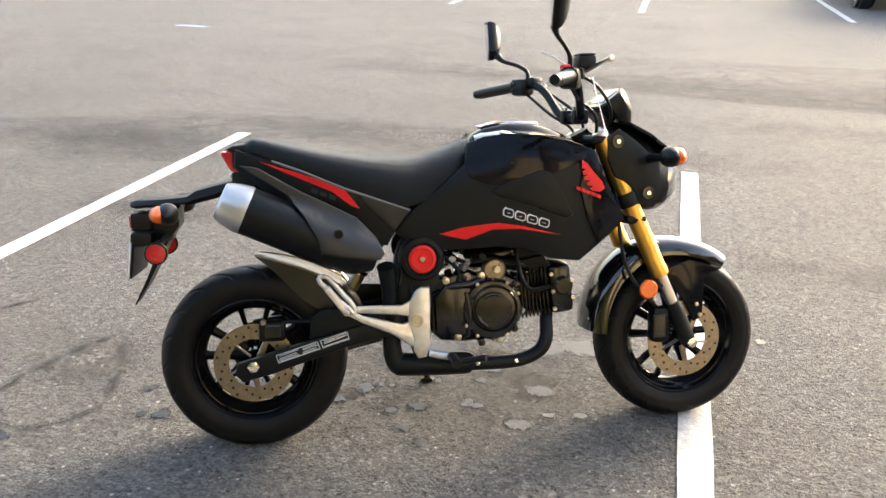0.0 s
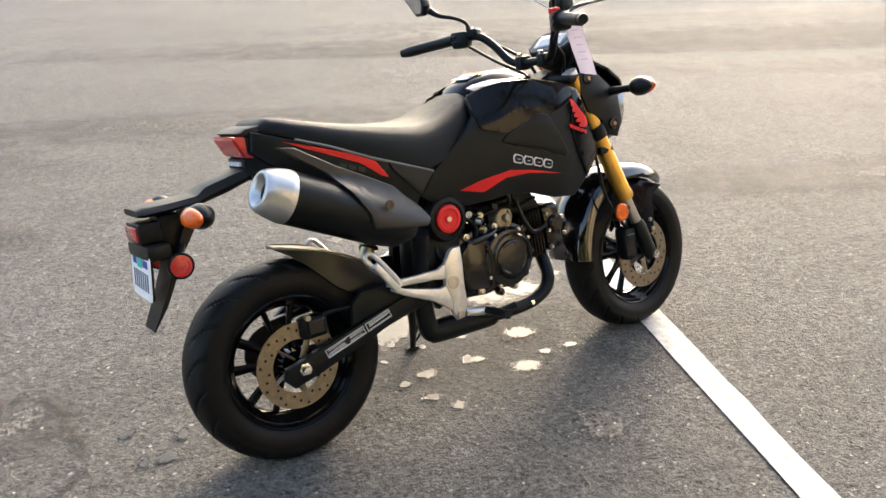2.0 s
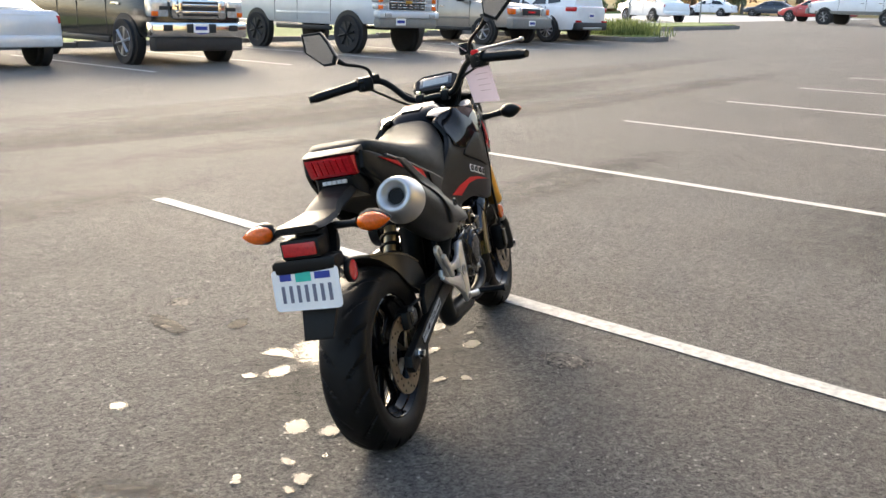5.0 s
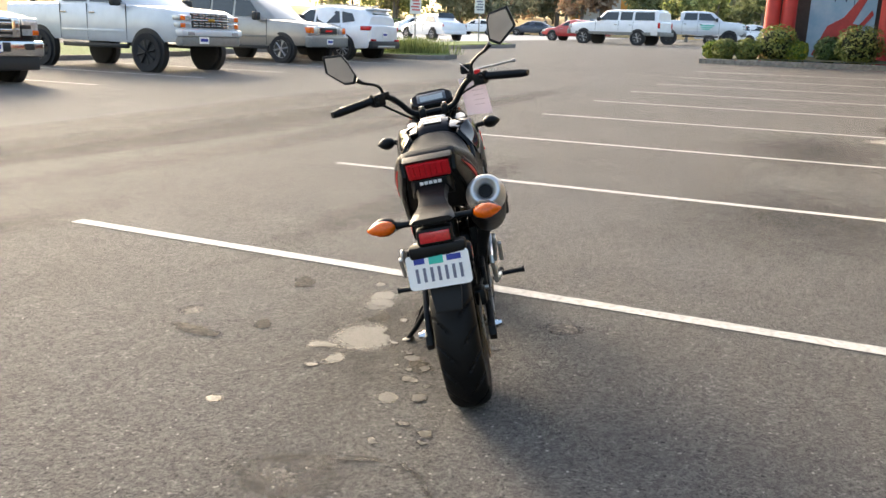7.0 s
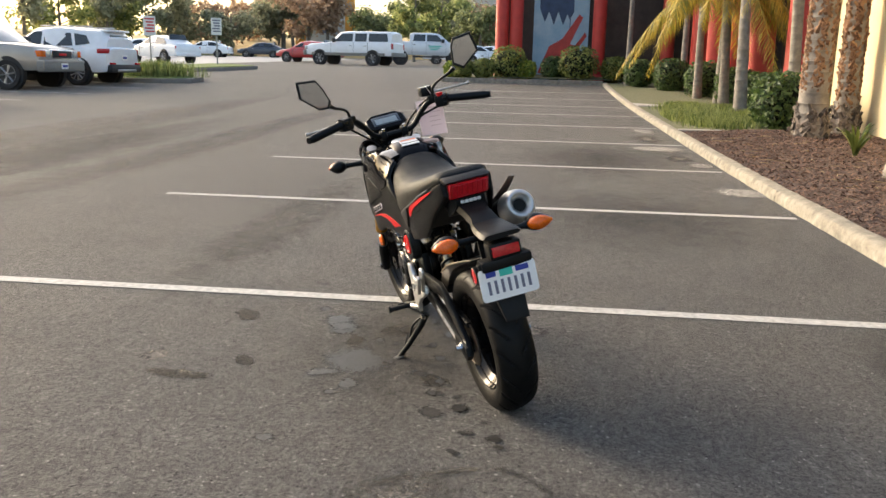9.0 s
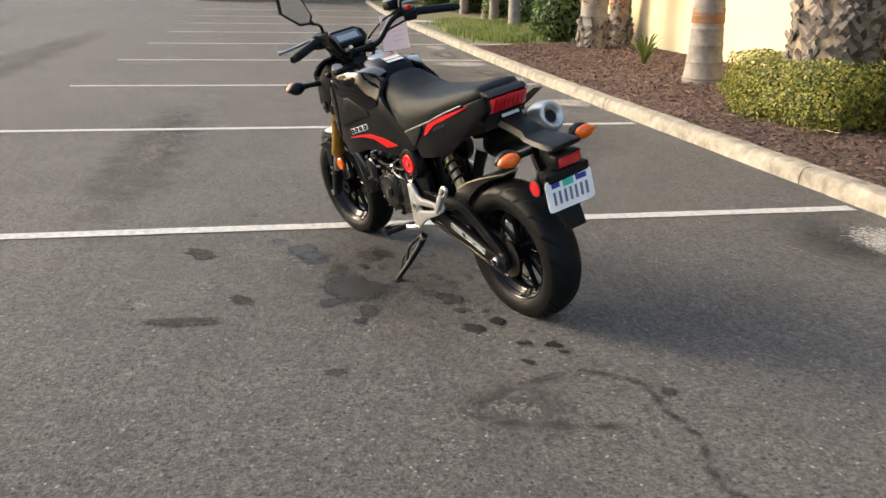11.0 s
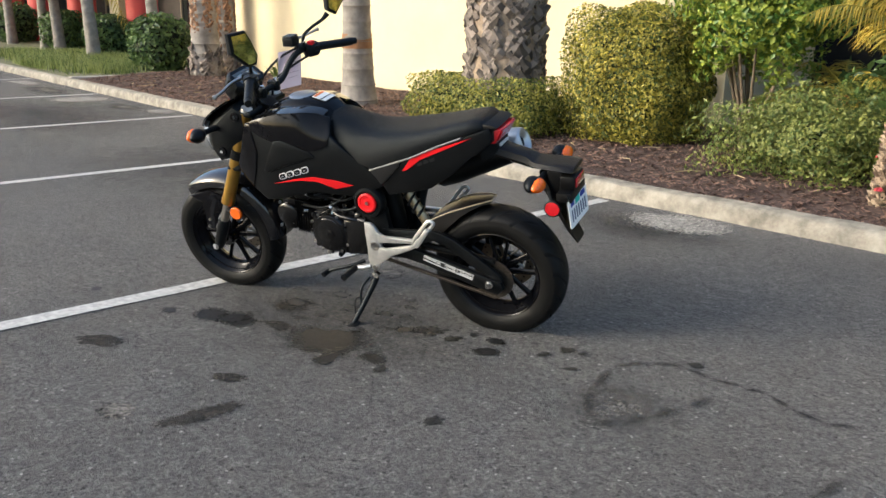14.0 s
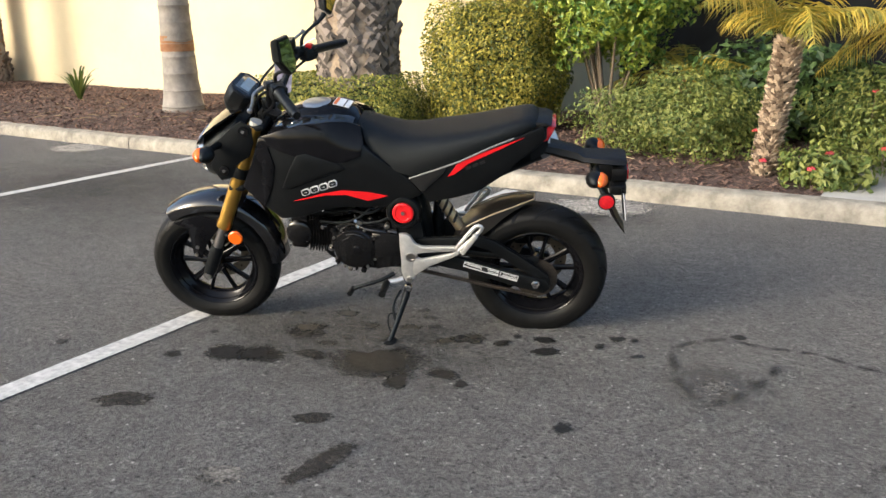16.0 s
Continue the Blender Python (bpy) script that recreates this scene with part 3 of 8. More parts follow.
def slab_on_ground(name, pts, h, mat, label, cat, kind="structure"):
    """A raised flat area over an outline in lot coordinates."""
    b = bmesh.new()
    top = [b.verts.new((u, v, rise(u, v) + h)) for u, v in pts]
    low = [b.verts.new((u, v, rise(u, v) - .3)) for u, v in pts]
    b.faces.new(top)
    n = len(pts)
    for i in range(n):
        b.faces.new((top[i], low[i], low[(i + 1) % n], top[(i + 1) % n]))
    bmesh.ops.triangulate(b, faces=[f for f in b.faces if len(f.verts) > 4])
    bmesh.ops.recalc_face_normals(b, faces=b.faces)
    return solid(name, b, mat, LOT, label, cat, kind)


for k in range(12):
    a = -8 + 2.6 * k
    solid("kerb", bm_box(a, a + 2.58, 21.1, 21.28, 0, rise(a + 1.3, 21.1) + .14, .015), KERB_GREY, LOT, "low grey kerb before the grass strip", "kerb", "structure")
slab_on_ground("grass_strip", [(-30, 21.28), (-10, 21.28), (0, 21.28), (8, 21.28), (16, 21.28), (23.2, 21.28), (23.2, 27), (-30, 27)], .12, TURF, "mown green grass strip behind the cars", "grass")
slab_on_ground("island_kerb", [(22.4, 14.4), (22.9, 13.6), (23.9, 13.6), (24.6, 14.6), (24.9, 18.4), (24.9, 21.2), (22.5, 21.2)], .14, KERB_GREY, "grey kerb island at the end of the row", "kerb")
slab_on_ground("island_grass", [(22.6, 14.5), (23.0, 13.8), (23.8, 13.8), (24.4, 14.7), (24.7, 18.4), (24.7, 21.1), (22.7, 21.1)], .16, TURF, "green grass on the parking island", "grass")
slab_on_ground("verge_kerb", [(24.95, 18.3), (27.9, 17.0), (32.3, 15.0), (33.2, 14.9), (34.7, 16.4), (34.9, 17.8), (30, 19.2), (24.95, 20.2)], .14, KERB_GREY, "grey kerb of the roadside verge", "kerb")
slab_on_ground("verge_grass", [(25.1, 18.45), (28.0, 17.15), (32.4, 15.15), (33.1, 15.05), (34.5, 16.5), (34.7, 17.7), (29.9, 19.05), (25.1, 20.0)], .17, TURF, "green grass of the roadside verge", "grass")
ROAD = material("pale_road", (0.29, 0.285, 0.275), 0.6, color2=(0.37, 0.36, 0.345), scale=.5, bump=.3, bump_scale=60)
b = bmesh.new()
us = [25, 30, 36, 45, 60, 80, 110]
g = [[b.verts.new((u, v, rise(u, v) + .02)) for v in (20.4, 24, 30, 36, 42)] for u in us]
for i in range(len(us) - 1):
    for j in range(4):
        b.faces.new((g[i][j], g[i + 1][j], g[i + 1][j + 1], g[i][j + 1]))
solid("road", b, ROAD, LOT, "pale grey street beyond the parking lot", "road", "structure")
slab_on_ground("far_lawn", [(10, 42), (50, 42), (120, 42), (120, 52), (10, 52)], .3, TURF, "green lawn across the street", "grass")
b = bmesh.new()
us = [-60, -20, 20, 60, 90, 120, 160, 220]
vs = [52, 60, 75, 95]
g = [[b.verts.new((u, v, rise(min(u, 90), 40) + (.4, 2.0, 3.2, 4.0)[j])) for j, v in enumerate(vs)] for u in us]
for i in range(len(us) - 1):
    for j in range(3):
        b.faces.new((g[i][j], g[i + 1][j], g[i + 1][j + 1], g[i][j + 1]))
solid("dry_bank", b, DRY, LOT, "dry yellow grass bank across the street", "grass", "structure", smooth=180)
b = bmesh.new()
us = [112, 118, 126, 140]
vs = [-30, -10, 10, 30, 50, 70]
g = [[b.verts.new((u, v, rise(90, 10) + (.1, 1.6, 2.8, 3.6)[i])) for v in vs] for i, u in enumerate(us)]
for i in range(3):
    for j in range(5):
        b.faces.new((g[i][j], g[i + 1][j], g[i + 1][j + 1], g[i][j + 1]))
solid("dry_bank", b, DRY, LOT, "dry yellow grass bank beyond the lot", "grass", "structure", smooth=180)

# ---- materials of the motorcycle ----
GLOSS = material("gloss_black_paint", (0.005, 0.005, 0.006), 0.08, coat=0.10, spec=0.11, var=0.2, scale=30, bump=0.01, bump_scale=60)
SATIN = material("satin_black_plastic", (0.0048, 0.0050, 0.0054), 0.40, spec=0.21, var=0.18, scale=45, bump=0.12, bump_scale=900)
SHIELD = material("dark_grey_shield", (0.014, 0.0144, 0.0148), 0.42, spec=0.42, var=0.15, scale=30, bump=0.1, bump_scale=700)
DAMPER = material("pale_bronze", (0.46, 0.38, 0.25), 0.35, metal=0.8, var=0.1, scale=30)
LIT_EDGE = material("lit_tan_edge", (0.30, 0.24, 0.16), 0.5, var=.2, scale=60)
MATT = material("matt_black_plastic", (0.0048, 0.0047, 0.0049), 0.46, spec=0.24, var=0.18, scale=45, bump=0.1, bump_scale=700)
GUARD = material("dull_black_guard", (0.013, 0.012, 0.011), 0.34, spec=0.5, var=0.2, scale=30)
VINYL = material("seat_vinyl", (0.0048, 0.0051, 0.0056), 0.48, spec=0.22, var=0.2, scale=20, bump=0.28, bump_scale=700)
ENGINE = material("engine_black", (0.0040, 0.0040, 0.0044), 0.20, metal=0.0, spec=0.45, var=0.3, scale=60, bump=0.03, bump_scale=120)
GOLD = material("gold_anodised", (0.55, 0.33, 0.07), 0.28, metal=0.9, var=0.10, scale=25)
STEEL = material("brushed_steel", (0.46, 0.44, 0.41), 0.28, metal=1.0, var=0.12, scale=40)
DISC = material("brake_disc_steel", (0.25, 0.215, 0.165), 0.40, metal=1.0, var=0.2, scale=70)
CAST = material("cast_aluminium", (0.66, 0.65, 0.63), 0.36, metal=0.75, var=0.12, scale=50, bump=0.1, bump_scale=400)
MUFFLER_TIP = material("satin_silver", (0.55, 0.545, 0.535), 0.38, metal=0.8, var=0.06, scale=30)
DEEP_BLACK = material("deep_black", (0.006, 0.006, 0.006), 0.9, var=0.3, scale=40)
RED = material("red_decal", (0.68, 0.010, 0.014), 0.42, coat=0.05, spec=0.3, var=0.06, scale=20)
RED_LENS = material("red_lens", (0.52, 0.010, 0.016), 0.2, coat=0.6, var=0.2, scale=160, bump=0.15, bump_scale=260)
RED_CELL = material("red_lens_cell", (0.60, 0.010, 0.018), 0.10, coat=0.8, var=0.3, scale=220, bump=0.2, bump_scale=300)
AMBER = material("amber_lens", (0.78, 0.125, 0.004), 0.25, coat=0.2, var=0.2, scale=160, bump=0.15, bump_scale=260)
WHITE = material("white_plastic", (0.72, 0.72, 0.72), 0.45, var=0.05, scale=30)
PAPER = material("paper_tag", (0.60, 0.57, 0.64), 0.8, var=0.05, scale=10)
PLATE_WHITE = material("plate_white", (0.90, 0.885, 0.86), 0.4, var=0.05, scale=20)
INK = material("dark_ink", (0.17, 0.17, 0.22), 0.6, var=0.1, scale=20)
PRINT = material("faint_print", (0.36, 0.34, 0.40), 0.8, var=.1, scale=20)
BLUE_INK = material("blue_ink", (0.03, 0.05, 0.30), 0.6, var=0.1, scale=20)
TEAL = material("teal_sticker", (0.03, 0.50, 0.38), 0.5, var=0.1, scale=30)
ORANGE_STICKER = material("orange_sticker", (0.70, 0.18, 0.04), 0.5, var=0.1, scale=30)
SCREEN = material("meter_screen", (0.055, 0.065, 0.072), 0.12, coat=0.6, var=0.1, scale=30)
LCD = material("pale_display", (0.30, 0.34, 0.35), 0.2, var=.1, scale=60)
CAP_GREY = material("cap_grey", (0.32, 0.35, 0.39), 0.3, metal=0.7, var=0.08, scale=40)
MIRROR = material("mirror_glass", (0.50, 0.52, 0.54), 0.03, metal=1.0)
LENS = material("headlight_lens", (0.55, 0.57, 0.60), 0.08, metal=0.7, coat=1.0, var=0.2, scale=25)
CHROME = material("chrome", (0.7, 0.69, 0.67), 0.15, metal=1.0)
CHAIN = material("greasy_chain", (0.07, 0.06, 0.05), 0.45, metal=0.8, var=0.4, scale=150)
TREAD = material("tread_rubber", (0.0050, 0.0050, 0.0050), 0.52, spec=0.18, var=0.3, scale=35, bump=0.12, bump_scale=350, rough_var=0.08)
GREY_TRIM = material("grey_trim", (0.16, 0.16, 0.155), 0.4, var=0.1, scale=40)
MUDGUARD_PAINT = material("mudguard_gloss", (0.006, 0.006, 0.007), 0.10, coat=0.6, spec=0.5, var=0.2, scale=30)
for blue_black in (SATIN, VINYL):
    blue_black.node_tree.nodes["Principled BSDF"].inputs["Specular Tint"].default_value = (0.82, 0.93, 1.0, 1)

# ---- the motorcycle: x forward from the rear axle, y to its left, z up ----
BIKE = pose(-1.174, 2.298, -0.004, 0, 0, 23.5) @ pose(0, 0, 0, -12.7, 0, 0)
bike = thing("motorcycle", BIKE, "small black motorcycle with red stripes leaning on its side stand", "motorcycle")
RA, FA = Vector((0.0, 0.0, 0.238)), Vector((1.182, 0.0, 0.236))
RAKE = 26.0
HEAD = Vector((0.955, 0, 0.72))
STEER = Matrix.Translation(HEAD) @ Matrix.Rotation(radians(3.0), 4, Vector((-math.sin(radians(RAKE)), 0, math.cos(radians(RAKE))))) @ Matrix.Translation(-HEAD)


def put(name, bm, mat, label="", smooth=40, front=False, parent=None):
    return part(name, bm, mat, parent or bike, label, smooth, STEER if front and parent is None else None)


def tyre_mesh(at, R, half, seg=432):
    """A tyre with a rounded crown and slanted grooves cut into the tread."""
    b = bmesh.new()
    side = [(.158, half * .66), (.163, half * .78), (.170, half * .88), (.184, half * .97), (R - .044, half * 1.0)]
    n = 32
    crown = []
    for i in range(n + 1):
        a = math.pi * i / n
        crown.append((R - (1 - abs(math.sin(a)) ** 0.75) * 0.040, half * math.cos(a) * 0.98))
    prof = side + crown + [(r, -y) for r, y in reversed(side)]
    rings = []
    for k in range(seg):
        th = 2 * math.pi * k / seg
        ring = []
        for r, y in prof:
            if r > R - 0.032:
                ph = (th * 18 / (2 * math.pi) + (abs(y) / half) ** .8 * 1.15 + (.5 if y > 0 else 0)) % 1.0
                if ph < 0.115 and half * 0.10 < abs(y) < half * .96:
                    r -= 0.0050 * min(1, abs(y) / half * 2.2)
            ring.append(b.verts.new(Vector(at) + Vector((r * math.cos(th), y, r * math.sin(th)))))
        rings.append(ring)
    m = len(prof)
    for k in range(seg):
        r, s = rings[k], rings[(k + 1) % seg]
        for i in range(m - 1):
            b.faces.new((r[i], r[i + 1], s[i + 1], s[i]))
        b.faces.new((r[m - 1], r[0], s[0], s[m - 1]))
    bmesh.ops.recalc_face_normals(b, faces=b.faces)
    return b


def wheel(at, R, half, disc_y, disc_r, front):
    w = part("wheel", bm_lathe([(0.030, -0.055), (0.034, -0.03), (0.030, 0.0), (0.034, 0.03), (0.030, 0.055), (0.012, 0.055), (0.012, -0.055)], 'Y', 24, at=at, closed=True), GLOSS, bike, "", 40, STEER if front else None)
    part("tyre", tyre_mesh(at, R, half), TREAD, w, "black rubber tyre with slanted grooves", 30)
    h = half * .78
    lip = [(.166, h - .005), (.1655, h + .001), (.161, h + .003), (.157, h), (.154, h - .010), (.151, h - .012), (.147, h - .022), (.138, h - .028), (.130, h * .15)]
    part("rim", bm_lathe(lip + [(r, -y) for r, y in reversed(lip)] + [(.150, -h + .012), (.150, h - .012)], 'Y', 72, at=at, closed=True), GLOSS, w, "gloss black cast rim", 40)
    for k in range(5):
        for s in (-1, 1):
            a = 2 * math.pi * (k + .25) / 5
            p0 = at + Vector((.028 * math.cos(a + s * .35), 0, .028 * math.sin(a + s * .35)))
            p1 = at + Vector((.133 * math.cos(a + s * .27), 0, .133 * math.sin(a + s * .27)))
            part("spoke", bm_tube([p0, p0.lerp(p1, .5), p1], [.010, .0065, .008], 8, squash=1.6), GLOSS, w, "", 60)
    d = part("brake_disc", bm_lathe([(disc_r, disc_y - .002), (disc_r, disc_y + .002), (disc_r * .62, disc_y + .002), (disc_r * .62, disc_y - .002)], 'Y', 60, at=at, closed=True), DISC, w, "drilled steel brake disc", 40)
    # Small black discs laid on the steel paint the dark of drilled holes.
    for k in range(30):
        a = 2 * math.pi * k / 30
        rr = disc_r * (0.72, 0.82, 0.92)[k % 3]
        part("hole_black", bm_lathe([(.0036, disc_y - .0026), (.0036, disc_y + .0026)], 'Y', 8, at=at + Vector((rr * math.cos(a), 0, rr * math.sin(a)))), DEEP_BLACK, d)
    b = bmesh.new()
    for k in range(5):
        a = 2 * math.pi * (k + .6) / 5
        bm_tube([at + Vector((.02 * math.cos(a), disc_y, .02 * math.sin(a))), at + Vector((disc_r * .68 * math.cos(a + .3), disc_y, disc_r * .68 * math.sin(a + .3)))], [.010, .007], 8, b, squash=.35)
    part("disc_carrier", b, DISC, w)
    return w


wheel(RA, 0.245, 0.066, -0.078, 0.104, False)
wheel(FA, 0.236, 0.060, -0.070, 0.108, True)


def side_panel(outline, wf, thick, side, bevel=0.004, sub=2):
    """A body panel: an outline in x, z, bent to the half width wf(x, z)."""
    b = bm_plate(outline, 0.0, thick, 0.0)
    bmesh.ops.triangulate(b, faces=[f for f in b.faces if len(f.verts) > 4])
    if sub:
        bmesh.ops.subdivide_edges(b, edges=list(b.edges), cuts=sub, use_grid_fill=True)
    rims = None
    if bevel:
        es = [e for e in b.edges if len(e.link_faces) == 2 and e.calc_face_angle(0) > 1.0 and all(abs(v.co.y - thick) < 1e-6 for v in e.verts)]
        bmesh.ops.bevel(b, geom=es, offset=bevel, segments=2, affect='EDGES', profile=0.5)
    for v in b.verts:
        v.co.y = side * (wf(v.co.x, v.co.z) - thick + v.co.y)
    bmesh.ops.recalc_face_normals(b, faces=b.faces)
    return b


def lin(x, pts):
    if x <= pts[0][0]:
        return pts[0][1]
    for (a, p), (c, q) in zip(pts, pts[1:]):
        if x <= c:
            return p + (q - p) * (x - a) / (c - a)
    return pts[-1][1]


# seat
def seat_mesh():
    xs = [-0.008, 0.002, 0.02, 0.06, 0.12, 0.19, 0.26, 0.33, 0.40, 0.45, 0.50, 0.54, 0.566, 0.580, 0.586]
    top = [(-.008, .796), (.002, .808), (.02, .818), (.06, .812), (.12, .797), (.19, .782), (.26, .770), (.33, .761), (.40, .757), (.45, .762), (.50, .777), (.54, .792), (.575, .806), (.586, .804)]
    bot = [(-.008, .786), (.02, .782), (.147, .737), (.244, .695), (.33, .665), (.419, .634), (.46, .66), (.50, .688), (.545, .72), (.566, .752), (.586, .785)]
    wid = [(-.008, .060), (.002, .075), (.02, .086), (.06, .098), (.12, .112), (.19, .125), (.26, .134), (.33, .138), (.40, .136), (.45, .132), (.50, .125), (.54, .116), (.566, .098), (.586, .062)]
    square = ((1.0, 0.0), (1.02, .25), (1.0, .5), (.95, .72), (.84, .9), (.62, .985), (.33, 1.0), (0, 1.0))
    domed = ((1.0, 0.0), (.98, .20), (.93, .42), (.84, .62), (.70, .80), (.50, .94), (.26, 1.0), (0, 1.0))
    rings = []
    for x in xs:
        t, z0, w = lin(x, top), lin(x, bot), lin(x, wid)
        k = lin(x, [(.36, 0), (.55, 1)])
        ring = [(x, w * (f + (f2 - f) * k), z0 + (t - z0) * (g + (g2 - g) * k)) for (f, g), (f2, g2) in zip(square, domed)]
        rings.append(ring + [(p[0], -p[1], p[2]) for p in reversed(ring[:-1])])
    return loft(rings)


s = put("seat", seat_mesh(), VINYL, "black vinyl seat", 60)

WT = [(-.03, .082), (.02, .096), (.12, .114), (.26, .134), (.42, .134)]


def tail_w(x, z):
    return lin(x, WT) - max(0, .66 - z) * .12


for side in (-1, 1):
    tail = [(-.02, .792), (.03, .776), (.147, .733), (.244, .690), (.33, .660), (.415, .628), (.372, .578), (.352, .540), (.26, .560), (.19, .578), (.11, .632), (.05, .688), (.0, .722), (-.026, .748)]
    t = put("tail_panel", side_panel(tail, tail_w, .012, side), SATIN, "", 35)
    part("red_stripe", side_panel([(.038, .762), (.130, .733), (.244, .693), (.283, .640), (.262, .648), (.216, .684), (.105, .732)], lambda x, z: tail_w(x, z) + .003, .003, side, 0), RED, t, "red stripe", 35)
    part("trim_line", bm_tube([(x, side * (tail_w(x, z) + .003), z) for x, z in ((.07, .762), (.147, .734), (.244, .692), (.33, .661), (.41, .632))], .0034, 8), GREY_TRIM, t, "pale grey trim line", 60)
    part("trim", side_panel([(.285, .676), (.41, .634), (.375, .585), (.365, .585), (.295, .655)], lambda x, z: tail_w(x, z) + .006, .006, side, .002), SHIELD, t, "", 35)
    b = bmesh.new()
    for k in range(3):
        bm_plate([(.165 + .022 * k, .694 - .008 * k), (.181 + .022 * k, .688 - .008 * k), (.179 + .022 * k, .678 - .008 * k), (.163 + .022 * k, .684 - .008 * k)], 0, .001, 0, b)
    for v in b.verts:
        v.co.y = side * (tail_w(v.co.x, v.co.z) + .002 + v.co.y)
    part("mark", b, SHIELD, t)
put("tail_core", loft([[(x, y * w, z0 + (z1 - z0) * g) for y, g in ((-1, 0), (-1, 1), (1, 1), (1, 0))] for x, w, z0, z1 in ((-.03, .066, .745, .785), (.03, .080, .712, .775), (.15, .095, .625, .73), (.34, .110, .565, .65))]), DEEP_BLACK, "", 30)
tc = put("tail_cover", bm_plate([(-.046, .792), (-.028, .801), (.03, .806), (.045, .79), (.03, .783), (-.03, .782)], -.076, .076, .007), MATT, "", 40)
tl = put("tail_light", bm_plate([(-.058, .786), (.004, .786), (.012, .735), (-.026, .733), (-.036, .738)], -.066, .066, .007), RED_LENS, "red wedge-shaped tail light", 40)
for k in range(7):
    y = -.0495 + .0165 * k
    part("lens_cell", bm_plate([(-.0586, .780), (-.055, .783), (-.036, .742), (-.0396, .742)], y - .0070, y + .0070, .0012), RED_CELL, tl)
put("tail_centre", loft([[(x, y * w, z) for y in (-1, 1) for z in ((z0, z1) if y < 0 else (z1, z0))] for x, w, z0, z1 in ((.02, .066, .67, .735), (-.022, .058, .69, .733), (-.034, .048, .712, .732))]), SATIN, "", 40)
# rear mudguard arm, plate holder
arm = put("rear_mudguard", loft([[(x, y * w, z0 + (z1 - z0) * g) for y, g in ((-.8, 0), (-1, .35), (-.85, .9), (-.5, 1), (.5, 1), (.85, .9), (1, .35), (.8, 0))] for x, w, z0, z1 in ((.06, .072, .68, .735), (.0, .060, .690, .738), (-.03, .050, .683, .714), (-.08, .044, .666, .702), (-.128, .044, .655, .690), (-.148, .050, .652, .676), (-.155, .052, .654, .674), (-.21, .060, .650, .671), (-.272, .064, .648, .669), (-.286, .058, .651, .665))]), MATT, "", 40)
for k in range(5):
    part("badge_bar", bm_box(-.0405, -.033, -.033 + .0138 * k, -.022 + .0138 * k, .717, .7265, .001, 1), WHITE, arm, "white lettering reduced to bars")
part("flap", loft([[(x, y * w, z) for y in (-1, 1) for z in ((z0, z1) if y < 0 else (z1, z0))] for x, w, z0, z1 in ((-.172, .046, .600, .645), (-.200, .050, .562, .602), (-.232, .050, .500, .530), (-.260, .045, .446, .466), (-.294, .037, .396, .402))]), MATT, arm, "", 40)
part("plate_bracket", bm_box(-.288, -.235, -.080, .080, .555, .590, .008), MATT, arm, "", 40)
part("reflector_housing", bm_box(-.290, -.24, -.050, .050, .590, .636, .006), MATT, arm, "", 40)
part("rear_reflector", bm_box(-.2945, -.289, -.042, .042, .598, .628, .002), RED_LENS, arm, "red rectangular reflector", 40)
part("bracket", bm_box(-.245, -.19, -.034, .034, .56, .645, .01), MATT, arm, "", 40)
corner = [(sy * .076 + .012 * math.cos(a), .519 + sz * .037 + .012 * math.sin(a)) for sy, sz, a0 in ((1, 1, 0), (-1, 1, 90), (-1, -1, 180), (1, -1, 270)) for a in (radians(a0), radians(a0 + 30), radians(a0 + 60), radians(a0 + 90))]
b = bm_plate(corner, .2955, .2975)
bmesh.ops.rotate(b, verts=b.verts, cent=(0, 0, 0), matrix=Matrix.Rotation(radians(90), 3, 'Z'))
pl = put("number_plate", b, PLATE_WHITE, "white number plate with its characters reduced to bars", 40)
part("plate_backing", bm_box(-.2950, -.2890, -.084, .084, .474, .566, .002, 1), SATIN, pl)
for k in range(7):
    y = .061 - .0205 * k
    part("plate_bar", bm_box(-.2990, -.2975, y - .0042, y + .0042, .489, .529, 0), INK, pl)
part("plate_mark", bm_box(-.2990, -.2975, .036, .066, .541, .557, 0), BLUE_INK, pl)
part("plate_mark", bm_box(-.2990, -.2975, -.066, -.026, .541, .557, 0), BLUE_INK, pl)
part("plate_sticker", bm_box(-.2992, -.2975, -.016, .024, .537, .561, 0), TEAL, pl, "teal sticker")
part("plate_frame", bm_box(-.300, -.290, -.082, .082, .566, .584, .004), SATIN, pl)
part("frame_writing", bm_box(-.3008, -.300, -.050, .050, .574, .579), WHITE, pl, "white lettering reduced to a bar")
pl.matrix_basis = pose(-.288, .006, .519, 0, 7, -2.5) @ pose(.2965, 0, -.519)
